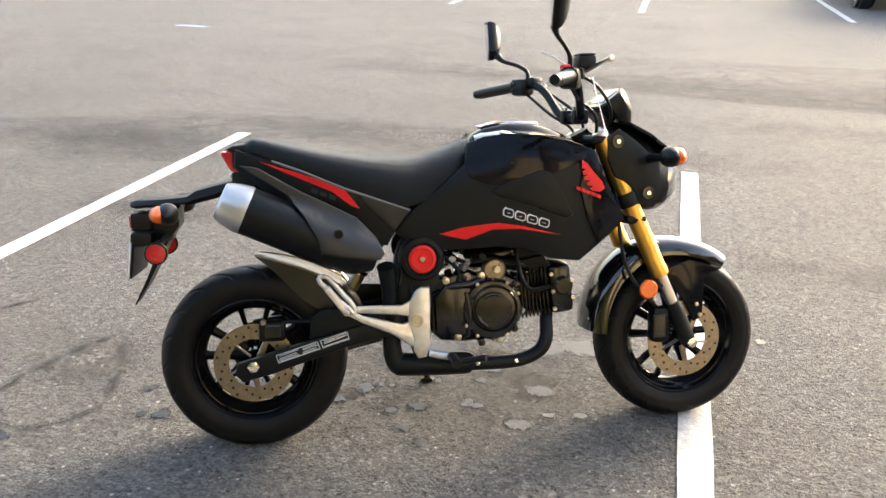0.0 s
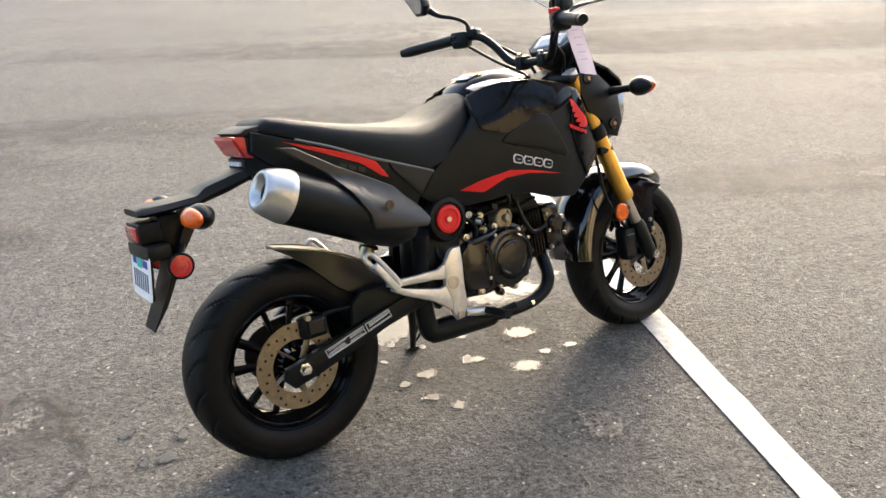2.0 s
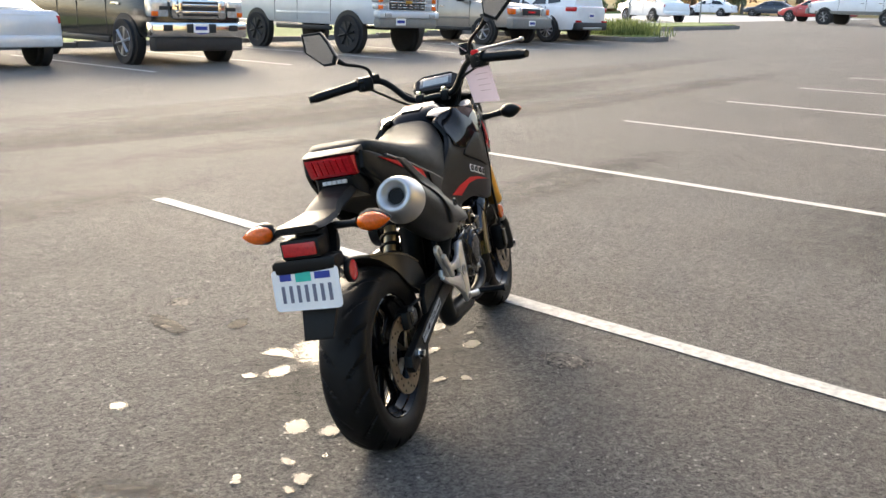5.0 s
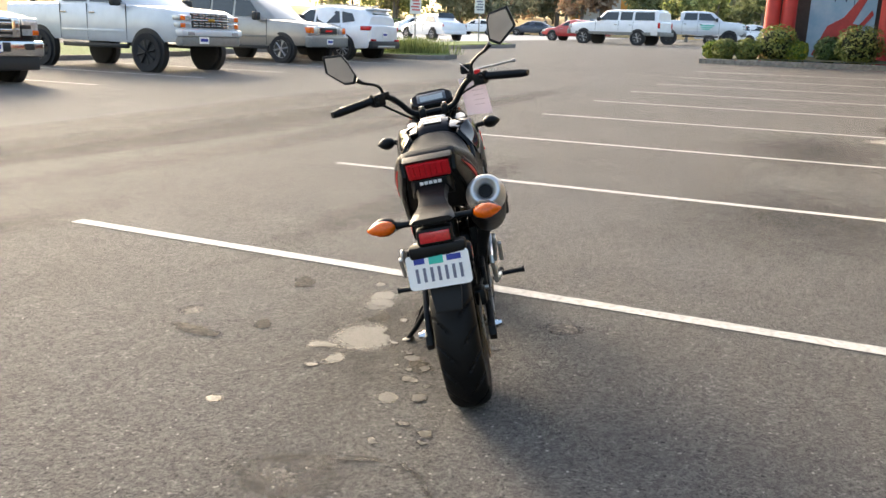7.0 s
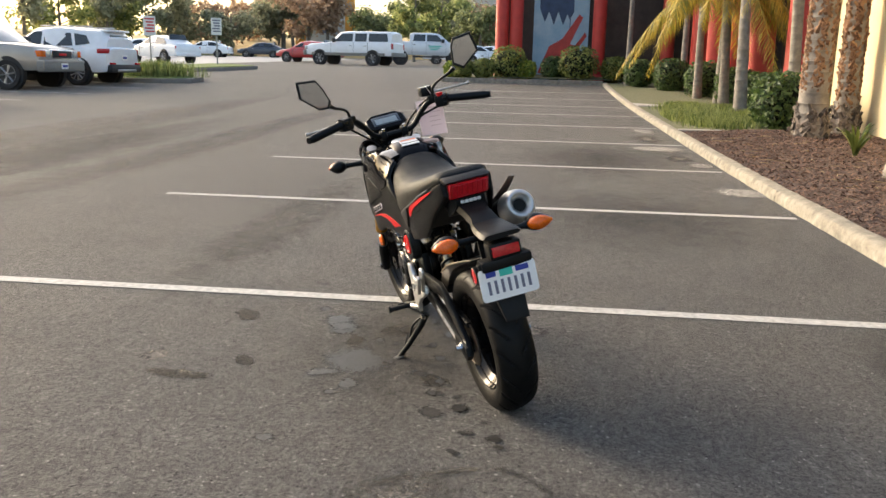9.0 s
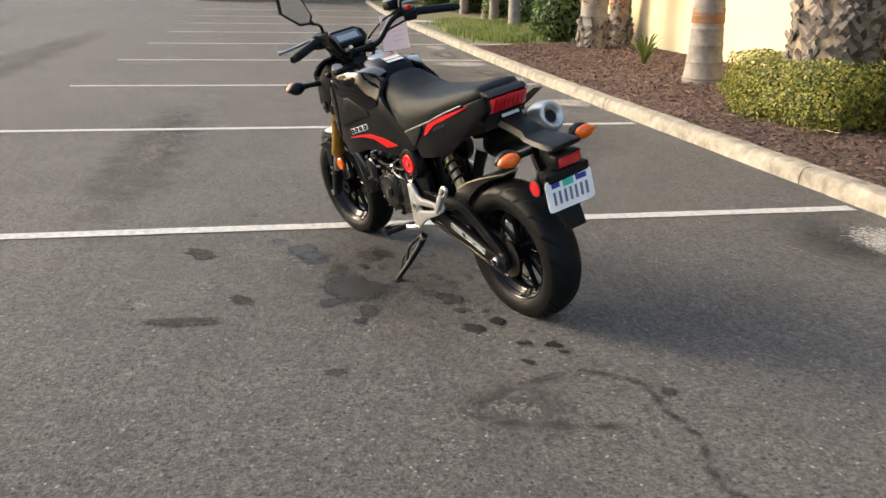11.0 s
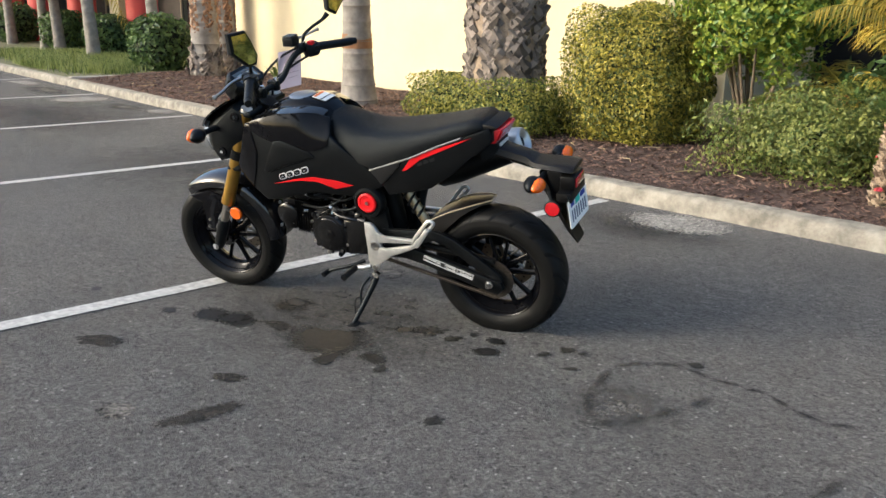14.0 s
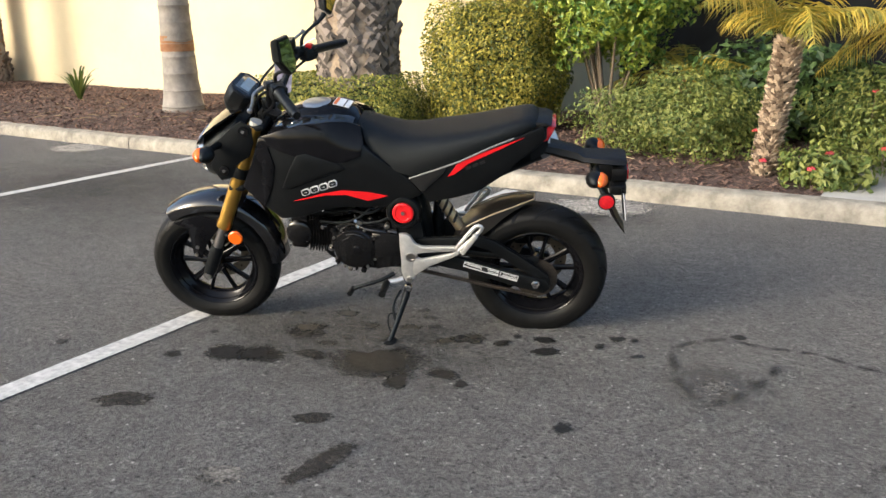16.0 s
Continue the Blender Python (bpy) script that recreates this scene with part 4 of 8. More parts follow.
for side in (-1, 1):
    sg = put("rear_indicator", bm_tube([(-.19, side * .05, .640), (-.19, side * .095, .640), (-.19, side * .110, .640)], [.010, .009, .014], 12), SATIN, "", 50)
    prof = [(-.03, .006), (-.022, .020), (-.005, .0275), (.012, .026), (.028, .017), (.042, .004)]
    b = bm_tube([(-.200, side * (.146 + a * 1.12), .641) for a, r in prof], [r * .90 for a, r in prof], 16, squash=.9)
    part("lens", b, AMBER, sg, "amber lens", 60)
    b = bm_tube([(-.183, side * (.143 + a * 1.12), .641) for a, r in prof], [r * 1.06 for a, r in prof], 16, squash=.95)
    part("housing", b, SATIN, sg, "", 60)
    rf = put("side_reflector", bm_lathe([(.024, side * .080), (.024, side * .090), (.016, side * .0915), (.0155, side * .0905), (.008, side * .0918), (0, side * .0920)], 'Y', 24, at=(-.234, 0, .537)), RED_LENS, "round red reflector", 40)
    part("rim", bm_lathe([(.0285, side * .078), (.0285, side * .089), (.0245, side * .0915), (.0240, side * .078)], 'Y', 24, at=(-.234, 0, .537), closed=True), SATIN, rf, "black rim")
    part("bracket", bm_tube([(-.21, side * .045, .575), (-.23, side * .075, .555), (-.234, side * .080, .537)], .008, 8), SATIN, rf)
    rf.matrix_basis = pose(.008, 0, 0)

# swing arm, mudguard, shock
for side in (-1, 1):
    y0, y1 = (side * .088, side * .112)
    lo, hi = min(y0, y1), max(y0, y1)
    sw = put("swing_arm", bm_plate([(-.048, .218), (-.028, .196), (.05, .215), (.24, .275), (.42, .315), (.42, .365), (.33, .345), (.20, .312), (.05, .270), (-.04, .245)], lo, hi, .004), SATIN, "", 35)
    part("brace", bm_plate([(.145, .300), (.150, .352), (.180, .378), (.41, .372), (.41, .35), (.20, .312)] if side < 0 else [(.41, .350), (.27, .350), (.205, .372), (.154, .355), (.068, .294), (-.018, .246), (-.046, .244), (-.040, .266), (.044, .330), (.135, .390), (.19, .410), (.275, .404), (.41, .396)], lo + .006 * (side < 0), hi - .006 * (side > 0), .004), SATIN, sw, "", 35)
    part("sticker", bm_plate([(.055, .262), (.245, .318), (.252, .296), (.062, .240)], side * .1122 if side > 0 else -.1137, side * .1137 if side > 0 else -.1122), DEEP_BLACK, sw)
    for k in range(5):
        zz = .2455 + .0035 * k
        for i, (a, c) in enumerate(((.066, .118), (.126, .165), (.182, .243))):
            if (k + i) % 4 == 3:
                continue
            sl = .295
            part("sticker_line", bm_plate([(a, zz + (a - .06) * sl + .0012), (c - .004 * (k % 3), zz + (c - .06) * sl + .0012), (c - .004 * (k % 3), zz + (c - .06) * sl - .0003), (a, zz + (a - .06) * sl - .0003)], *sorted((side * .1138, side * .1143))), WHITE, sw)
    for a, c in ((.064, .170), (.178, .246)) if side < 0 else ((.064, .122), (.130, .246)):
        at = lambda x, f: (x - .006 * f, .2425 + (x - .06) * .295 + .0195 * f)
        for p, q, dx, dz in ((at(a, 0), at(c, 0), 0, .0016), (at(a, 1), at(c, 1), 0, .0016), (at(a, 0), at(a, 1), .0016, 0), (at(c, 0), at(c, 1), .0016, 0)):
            part("sticker_border", bm_plate([p, q, (q[0] + dx, q[1] + dz), (p[0] + dx, p[1] + dz)], *sorted((side * .1138, side * .1143))), WHITE, sw)
    part("axle_nut", bm_lathe([(.0155, side * .112), (.0155, side * .120), (.0105, side * .121), (.0105, side * .133), (0, side * .134)], 'Y', 6, at=RA), CHROME, sw, "bright axle nut", 20)
gd = []
spine = [(.012, .513), (.04, .508), (.08, .498), (.12, .486), (.16, .470), (.20, .450), (.235, .430), (.265, .400), (.285, .365)]
skirts = (.004, .016, .036, .058, .076, .082, .080, .074, .064)
GUARD_W = (.026, .044, .060, .070, .074, .074, .074, .072, .070)
for k, (x, z) in enumerate(spine):
    a, c = Vector(spine[max(k - 1, 0)]), Vector(spine[min(k + 1, 8)])
    d = Vector((-(c - a).y, (c - a).x)).normalized()
    skirt, w = skirts[k], GUARD_W[k]
    left_skirt = max(.007, skirt * lin(x, [(.10, .40), (.24, .75)]))
    gd.append([(x + d.x * -o, y, z + d.y * -o) for y, o in ((-w, skirt), (-w, .003), (-w + .006, 0), (-.02, -.003), (.02, -.003), (w - .006, 0), (w, .003), (w, left_skirt), (w - .0035, left_skirt), (w - .0035, .006), (w - .010, .0035), (-w + .010, .0035), (-w + .0035, .006), (-w + .0035, skirt))])
hg = put("hugger", loft(gd), GUARD, "black tyre hugger", 50)
# Tan tubes paint the sunlit rim of the guard.
for side in (-1, 1):
    part("edge", bm_tube([(x, side * GUARD_W[k], z + .001) for k, (x, z) in enumerate(spine[:7])], .0026, 6), LIT_EDGE, hg, "tan edge painted as a sunlit rim", 60)
part("edge", bm_tube([(.012, -.026, .513), (.008, 0, .516), (.012, .026, .513)], .0028, 6), LIT_EDGE, hg, "tan edge painted as a sunlit rim", 60)
sh = put("shock_absorber", bm_tube([(.375, .03, .60), (.335, .03, .530)], .020, 16), SATIN, "", 60)
part("damper", bm_tube([(.335, .03, .53), (.262, .03, .405)], .0185, 16), DAMPER, sh, "pale bronze damper body", 60)
coil = [(.372 - .09 * k / 90, .03 + .027 * math.cos(k * 2 * math.pi / 15), .592 - .155 * k / 90 + 0) for k in range(91)]
coil = [(x + .014 * math.sin(i * 2 * math.pi / 15) * .87, y, z - .027 * math.sin(i * 2 * math.pi / 15) * .5) for i, (x, y, z) in enumerate(coil)]
part("spring", bm_tube(coil, .0052, 8), SATIN, sh, "", 60)

# chain and sprocket
ch = put("chain", bm_lathe([(.074, .072), (.074, .077), (.03, .077), (.03, .072)], 'Y', 40, at=RA, closed=True), CHAIN, "greasy drive chain and sprocket", 30)
for z0, z1 in ((.311, .335), (.165, .262)):
    for k in range(46):
        f = k / 45
        p = Vector((0.43 * f, .0745, z0 + (z1 - z0) * f))
        part("link", bm_box(p.x - .0052, p.x + .0052, .068, .081, p.z - .0055, p.z + .0055, .0018, 1), CHAIN, ch)
put("chain_guard", bm_plate([(-.01, .318), (.12, .333), (.36, .362), (.36, .347), (.12, .315), (-.01, .300)], .066, .086, .003), SATIN, "", 30)

# muffler, heat shield, pipes
m0, m1 = Vector((-.052, -.156, .672)), Vector((.320, -.148, .505))
ax = (m1 - m0).normalized()


def along(s):
    return m0 + ax * s


mf = put("muffler", bm_tube([along(.056), along(.060), along(.068), along(.30), along(.36), along(.405)], [.050, .0585, .0600, .060, .053, .026], 32), SATIN, "", 50)
AIM = Matrix.Translation(m0) @ ax.to_track_quat('X', 'Z').to_matrix().to_4x4()
part("tip", bm_lathe([(.0606, .064), (.0612, .058), (.0600, .048), (.0560, .028), (.0500, .008), (.0455, -.001), (.0415, -.004), (.0350, -.003), (.0300, .004), (.0235, .010), (.0205, .018), (.0205, .046), (.050, .052), (.050, .062)], 'X', 40, closed=True), MUFFLER_TIP, mf, "satin silver end cap", 60, AIM)
part("bore", bm_lathe([(.0202, .014), (.0202, .034), (.0, .036)], 'X', 28), DEEP_BLACK, mf, "near-black muffler bore", 60, AIM)
part("outlet", bm_lathe([(.0140, .020), (.0140, .036), (.0125, .036), (.0125, .020)], 'X', 24, closed=True), ENGINE, mf, "", 60, AIM)


def shield_w(x, z):
    c = (x - m0.x) / (m1.x - m0.x)
    zc = m0.z + (m1.z - m0.z) * c
    d = (z - zc) * .9
    return .150 + math.sqrt(max(.0006, .069 ** 2 - d * d)) if abs(d) < .069 else .150 + .02


sh2 = [(-.004, .756), (.037, .750), (.132, .694), (.205, .657), (.272, .622), (.320, .572), (.338, .535), (.325, .520), (.25, .528), (.182, .540), (.176, .576), (.146, .631), (.105, .681), (.032, .730)]
b = side_panel(sh2, shield_w, .008, -1, .003, 3)
hs = part("heat_shield", b, SHIELD, mf, "dark grey heat shield", 50)
part("bolt", bm_lathe([(.011, -.216), (.011, -.2215), (.006, -.2215), (.006, -.219), (0, -.219)], 'Y', 18, at=(.226, 0, .589)), ENGINE, hs, "", 30)
ex = put("exhaust_pipe", bm_tube([(.80, -.03, .335), (.788, -.06, .31), (.782, -.085, .27), (.765, -.09, .235), (.72, -.09, .212), (.66, -.09, .205), (.57, -.09, .206)], [.017, .018, .0185, .0185, .0185, .0185, .0185], 18, resample=5), SATIN, "matt black exhaust pipe", 60)
part("catalyser", bm_tube([(.575, -.088, .206), (.555, -.088, .208), (.40, -.086, .212), (.375, -.084, .218), (.362, -.085, .25), (.358, -.09, .33), (.355, -.11, .42), (.345, -.135, .49)], [.0195, .030, .0305, .029, .026, .022, .021, .024], 20, resample=4), SATIN, ex, "", 60)
for x in (.69, .585):
    part("bolt", bm_lathe([(.006, -.117), (.006, -.123), (0, -.124)], 'Y', 6, at=(x, 0, .214)), CHROME, ex)

# tank and shrouds
WS = [(.36, .124), (.45, .130), (.55, .142), (.65, .155), (.75, .166), (.82, .168), (.90, .155), (.985, .118)]


def shroud_w(x, z):
    return lin(x, WS) - lin(x, [(.56, 6.0), (.67, 2.1)]) * max(0, z - .70) ** 2 - .10 * max(0, .60 - z)


core = []
for x, zt, wt, zb in ((.556, .780, .060, .60), (.578, .803, .064, .59), (.592, .820, .068, .58), (.62, .836, .074, .56), (.68, .848, .078, .55), (.74, .847, .078, .55), (.80, .832, .074, .55), (.86, .806, .066, .56), (.90, .788, .056, .60)):
    half = [(0, zt), (wt * .50, zt - .0015), (wt * .80, zt - .008), (wt, zt - .026), (wt * 1.24, zt - .044), (wt * 1.45, zt - .09), (wt * 1.5, zb + .04), (wt * 1.1, zb)]
    core.append([(x, y, z) for y, z in half] + [(x, -y, z) for y, z in reversed(half[1:])])
tank = put("fuel_tank", loft(core), GLOSS, "", 50)
part("fuel_cap", bm_lathe([(.050, 0), (.050, .006), (.045, .010), (.020, .011), (0, .011)], 'Z', 32, at=(.727, 0, .8385)), CAP_GREY, tank, "pale grey fuel cap", 40)
lab = part("warning_label", bm_box(.600, .655, -.034, .034, -.0012, .0012), WHITE, tank, "white warning label")
lab.matrix_basis = Matrix.Translation((.640, 0, .8435)) @ Matrix.Rotation(radians(-14), 4, 'Y') @ Matrix.Translation((-.6275, 0, 0))
part("label_band", bm_box(.643, .653, -.031, .031, .0012, .0020), ORANGE_STICKER, lab)
part("label_gap", bm_box(.616, .620, -.035, .035, .0012, .0020), SATIN, lab)
for side in (-1, 1):
    sr = put("shroud", side_panel([(.563, .790), (.60, .800), (.70, .800), (.80, .790), (.878, .772), (.905, .725), (.925, .685), (.985, .588), (.940, .552), (.897, .521), (.852, .487), (.774, .497), (.700, .523), (.636, .531), (.56, .526), (.502, .524), (.44, .540), (.385, .563), (.371, .576), (.418, .632), (.49, .690), (.553, .745)], shroud_w, .014, side, .005, 3), SATIN, "", 40)
    part("upper_cover", side_panel([(.566, .797), (.61, .812), (.66, .820), (.75, .816), (.828, .798), (.886, .778), (.866, .752), (.80, .728), (.735, .706), (.665, .690), (.610, .694), (.562, .712), (.553, .752)], lambda x, z: shroud_w(x, z) + .003, .006, side, .0015, 3), GLOSS, sr, "gloss black cover", 25)
    rows = []
    for x in (.588, .61, .64, .66, .69, .72, .75, .78, .81, .835, .86):
        zt = lin(x, [(.566, .797), (.61, .812), (.66, .820), (.75, .816), (.828, .798), (.886, .778)])
        w = shroud_w(x, zt) + .003
        rows.append([(x, side * w, zt - .003), (x, side * w, zt + .001), (x, side * (.6 * w + .4 * .062), zt + .0065), (x, side * .062, zt + .010), (x, side * .062, zt + .004)])
    part("shoulder", loft(rows), MUDGUARD_PAINT, sr, "gloss black shoulder", 25)
    part("front_cover", side_panel([(.870, .775), (.893, .776), (.928, .690), (.986, .590), (.940, .553), (.905, .530), (.868, .600), (.845, .680), (.858, .735)], lambda x, z: shroud_w(x, z) + .004, .008, side, .003, 3), GLOSS, sr, "gloss black cover", 40)
    part("vent_panel", side_panel([(.616, .672), (.632, .688), (.69, .710), (.738, .728), (.768, .722), (.795, .676), (.828, .610), (.808, .604), (.72, .638), (.645, .660)], lambda x, z: shroud_w(x, z) + .005, .008, side, .003, 2), SATIN, sr, "", 40)
    st = part("red_stripe", side_panel([(.484, .568), (.55, .585), (.636, .595), (.70, .585), (.797, .560), (.69, .579), (.62, .578), (.552, .552)], lambda x, z: shroud_w(x, z) + .0025, .003, side, 0, 3), RED, sr, "red stripe", 35)
    for k in range(4):
        x0 = .647 + .0305 * k
        zc = .625 - (x0 - .647) * .30
        cut = .006
        q = [(x0 + cut, zc + .010), (x0 + .028 - cut * .4, zc + .003), (x0 + .028, zc - .003), (x0 + .026, zc - .016), (x0 + .026 - cut, zc - .0185), (x0 + .001, zc - .012), (x0 - .001, zc - .006), (x0, zc + .005)]
        cx, cz = x0 + .0135, zc - .0045
        part("badge_block", side_panel(q, lambda x, z: shroud_w(x, z) + .003, .003, side, 0, 1), WHITE, sr, "white outlined badge block")
        part("badge_inset", side_panel([(cx + (x - cx) * .80, cz + (z - cz) * .74) for x, z in q], lambda x, z: shroud_w(x, z) + .0042, .003, side, 0, 1), SATIN, sr)
        part("badge_core", side_panel([(cx - .005, cz + .0014), (cx + .004, cz - .0010), (cx + .004, cz - .0024), (cx - .005, cz)], lambda x, z: shroud_w(x, z) + .0052, .003, side, 0, 0), WHITE, sr)
    if side < 0:
        wing = [(.852, .752), (.866, .742), (.886, .716), (.908, .694), (.916, .676), (.902, .668), (.880, .672), (.872, .678), (.884, .684), (.866, .686), (.862, .692), (.876, .698), (.858, .700), (.855, .707), (.868, .713), (.853, .714), (.851, .722), (.862, .728), (.850, .730)]
        part("wing_shape", side_panel(wing, lambda x, z: shroud_w(x, z) + .0095, .003, side, 0, 2), RED, sr, "plain red wing shape")
        for k in range(5):
            x0, z0 = .836 + .0142 * k, .686 - .0056 * k
            part("badge_bar", side_panel([(x0, z0), (x0 + .0115, z0 - .0045), (x0 + .011, z0 - .0135), (x0 - .0005, z0 - .009)], lambda x, z: shroud_w(x, z) + .0095, .003, side, 0, 1), RED, sr)
    part("bolt", bm_lathe([(.007, side * .146), (.007, side * .155), (0, side * .156)], 'Y', 10, at=(.838, 0, .551)), STEEL, sr)
    kn = put("pivot_cover", bm_lathe([(.060, side * .095), (.060, side * .118), (.054, side * .128), (.044, side * .130), (.043, side * .124), (0, side * .124)], 'Y', 36, at=(.440, 0, .504)), SATIN, "", 40)
    part("red_cap", bm_lathe([(.036, side * .122), (.036, side * .131), (.033, side * .1335), (.027, side * .1335), (.025, side * .1312), (.012, side * .1305), (.0105, side * .133), (0, side * .1335)], 'Y', 36, at=(.440, 0, .504)), RED, kn, "round red cap", 40)
    part("bolt", bm_lathe([(.007, side * .130), (.007, side * .1345), (0, side * .135)], 'Y', 6, at=(.440, 0, .504)), STEEL, kn)

# frame and engine
fr = put("frame", bm_tube([(.93, 0, .70), (.80, 0, .66), (.60, 0, .60), (.44, 0, .54), (.40, 0, .42), (.39, 0, .30)], [.03, .032, .032, .034, .034, .03], 14, resample=4), SATIN, "", 60)
for side in (-1, 1):
    part("rail", bm_tube([(.44, side * .06, .56), (.30, side * .075, .62), (.10, side * .07, .70)], .014, 10), SATIN, fr, "", 60)
    part("plate", bm_plate([(.39, .47), (.47, .50), (.49, .45), (.46, .30), (.40, .27), (.37, .33)], *sorted((side * .07, side * .098)), .004), SATIN, fr, "", 35)
en = put("engine", bm_plate([(.465, .30), (.49, .275), (.56, .268), (.65, .275), (.70, .31), (.715, .36), (.70, .43), (.66, .45), (.60, .445), (.56, .46), (.48, .44), (.455, .39)], -.098, .098, .012), ENGINE, "", 35)
part("clutch_cover", bm_lathe([(.082, -.090), (.082, -.118), (.076, -.126), (.050, -.130), (.048, -.134), (.020, -.136), (0, -.136)], 'Y', 40, at=(.625, 0, .360)), ENGINE, en, "", 40)
part("cover_ring", bm_lathe([(.064, -.128), (.060, -.133), (.056, -.128)], 'Y', 40, at=(.628, 0, .364)), ENGINE, en, "", 40)
part("side_case", bm_plate([(.475, .30), (.56, .29), (.57, .42), (.50, .43), (.47, .40)], -.122, -.09, .01), ENGINE, en, "", 35)
part("flywheel_cover", bm_lathe([(.078, .090), (.078, .118), (.070, .128), (.046, .131), (.044, .126), (0, .126)], 'Y', 40, at=(.620, 0, .362)), ENGINE, en, "", 40)
part("sprocket_cover", bm_plate([(.455, .30), (.55, .28), (.56, .38), (.52, .43), (.46, .42)], .09, .125, .012), ENGINE, en, "", 35)
part("starter_motor", bm_lathe([(.022, .466), (.034, .470), (.036, .500), (.034, .504), (.036, .508), (.036, .552), (.028, .562), (.014, .566)], 'X', 24, at=(0, .088, .402)), ENGINE, en, "", 40)
part("cover_plate", bm_plate([(.560, .330), (.585, .300), (.640, .305), (.668, .345), (.660, .395), (.618, .425), (.572, .405), (.556, .365)], .124, .133, .004), ENGINE, en, "", 30)
part("timing_cap", bm_lathe([(.016, .130), (.016, .137), (.012, .139), (.006, .139), (.006, .137), (0, .137)], 'Y', 18, at=(.612, 0, .362)), ENGINE, en, "", 30)
rnd = random.Random(5)
for k in range(12):
    a = 2 * math.pi * k / 12
    for side, y, cx, cz in ((-1, -.1185, .625, .360), (1, .1185, .620, .362)):
        part("bolt", bm_lathe([(.0052, y), (.0052, y + side * .006), (0, y + side * .007)], 'Y', 6, at=(cx + .080 * math.cos(a), 0, cz + .080 * math.sin(a))), STEEL if k % 3 else ENGINE, en)
for k in range(3):
    a0 = radians(100 + 120 * k)
    part("cover_rib", bm_tube([(.625 + .044 * math.cos(a0 + .5 * f), -.132, .360 + .044 * math.sin(a0 + .5 * f)) for f in (-1, -.5, 0, .5, 1)], .006, 8), ENGINE, en, "", 60)
    part("cover_rib", bm_tube([(.620 + .058 * math.cos(a0 + .6 * f), .127, .362 + .058 * math.sin(a0 + .6 * f)) for f in (-1, -.5, 0, .5, 1)], .005, 8), ENGINE, en, "", 60)
for k, (x, z) in enumerate(((.482, .312), (.535, .284), (.478, .372), (.505, .438), (.555, .446), (.60, .448), (.694, .42), (.708, .35), (.69, .30), (.648, .272), (.60, .266))):
    for side in (-1, 1):
        part("boss", bm_lathe([(.010, side * .085), (.010, side * .104), (.0055, side * .105), (.0055, side * .110), (0, side * .111)], 'Y', 12, at=(x, 0, z)), (ENGINE, STEEL)[k % 2], en, "", 40)
for side in (-1, 1):
    part("case_ridge", bm_tube([(.47, side * .10, .40), (.52, side * .115, .425), (.57, side * .112, .43), (.60, side * .105, .44)], [.008, .010, .010, .007], 10, resample=3), ENGINE, en, "", 60)
    part("case_ridge", bm_tube([(.56, side * .118, .29), (.565, side * .124, .35), (.555, side * .122, .41)], [.006, .008, .006], 10, resample=3), ENGINE, en, "", 60)
    part("intake_hose", bm_tube([(.57, side * .03, .50), (.62, side * .05, .485), (.68, side * .05, .47), (.74, side * .03, .45)], [.016, .017, .016, .014], 14, resample=4), SATIN, en, "", 60)
    part("wiring", bm_tube([(.50, side * .06, .51), (.56, side * .09, .485), (.63, side * .085, .49), (.70, side * .07, .475), (.78, side * .06, .49)], .006, 8, resample=5), SATIN, en, "", 60)
    part("frame_bracket", bm_plate([(.70, .52), (.76, .52), (.80, .46), (.78, .44), (.74, .455), (.71, .48)], *sorted((side * .050, side * .060)), .003), SATIN, en, "", 35)
cyl_tilt = Matrix.Translation((.70, 0, .385)) @ Matrix.Rotation(radians(-6), 4, 'Y')
for k in range(8):
    x = .012 + .0105 * k
    part("fin", bm_box(x, x + .0042, -.074, .074, -.068, .066, .0015, 1), ENGINE, en, "", None, cyl_tilt)
part("cylinder", bm_box(0, .10, -.060, .060, -.055, .052, .012), ENGINE, en, "", 40, cyl_tilt)
part("cylinder_head", bm_box(.095, .158, -.080, .074, -.068, .066, .014), ENGINE, en, "", 40, cyl_tilt)
part("head_cover", bm_lathe([(.045, .06), (.045, .086), (.038, .092), (0, .093)], 'Y', 24, at=(.125, 0, 0)), ENGINE, en, "", 40, cyl_tilt)
part("head_cap", bm_lathe([(.026, -.075), (.026, -.090), (.020, -.095), (0, -.095)], 'Y', 20, at=(.130, 0, .01)), ENGINE, en, "", 40, cyl_tilt)
for k in range(10):
    part("bolt", bm_tube([(.10 + .055 * (k % 2), -.084 if k < 5 else .082, -.05 + .024 * (k % 5)), (.10 + .055 * (k % 2), -.092 if k < 5 else .09, -.05 + .024 * (k % 5))], .0055, 6), STEEL, en, "", None, cyl_tilt)
part("throttle_body", bm_tube([(.70, -.02, .50), (.64, -.02, .485), (.58, -.02, .49)], [.026, .030, .034], 16), ENGINE, en, "", 60)
part("starter_cover", bm_lathe([(.031, -.07), (.031, -.096), (.026, -.102), (.013, -.102), (.013, -.098), (0, -.098)], 'Y', 28, at=(.636, 0, .462)), DISC, en, "dull bronze round cover", 40)
for k in range(34):
    x, z, y = rnd.uniform(.49, .74), rnd.uniform(.42, .50), rnd.choice((-1, 1)) * rnd.uniform(.05, .10)
    part("fitting", bm_tube([(x, y, z), (x + rnd.uniform(-.01, .01), y * 1.12, z + rnd.uniform(-.006, .01))], rnd.uniform(.005, .010), 8), rnd.choice((STEEL, CHROME, ENGINE, SATIN)), en, "", 60)
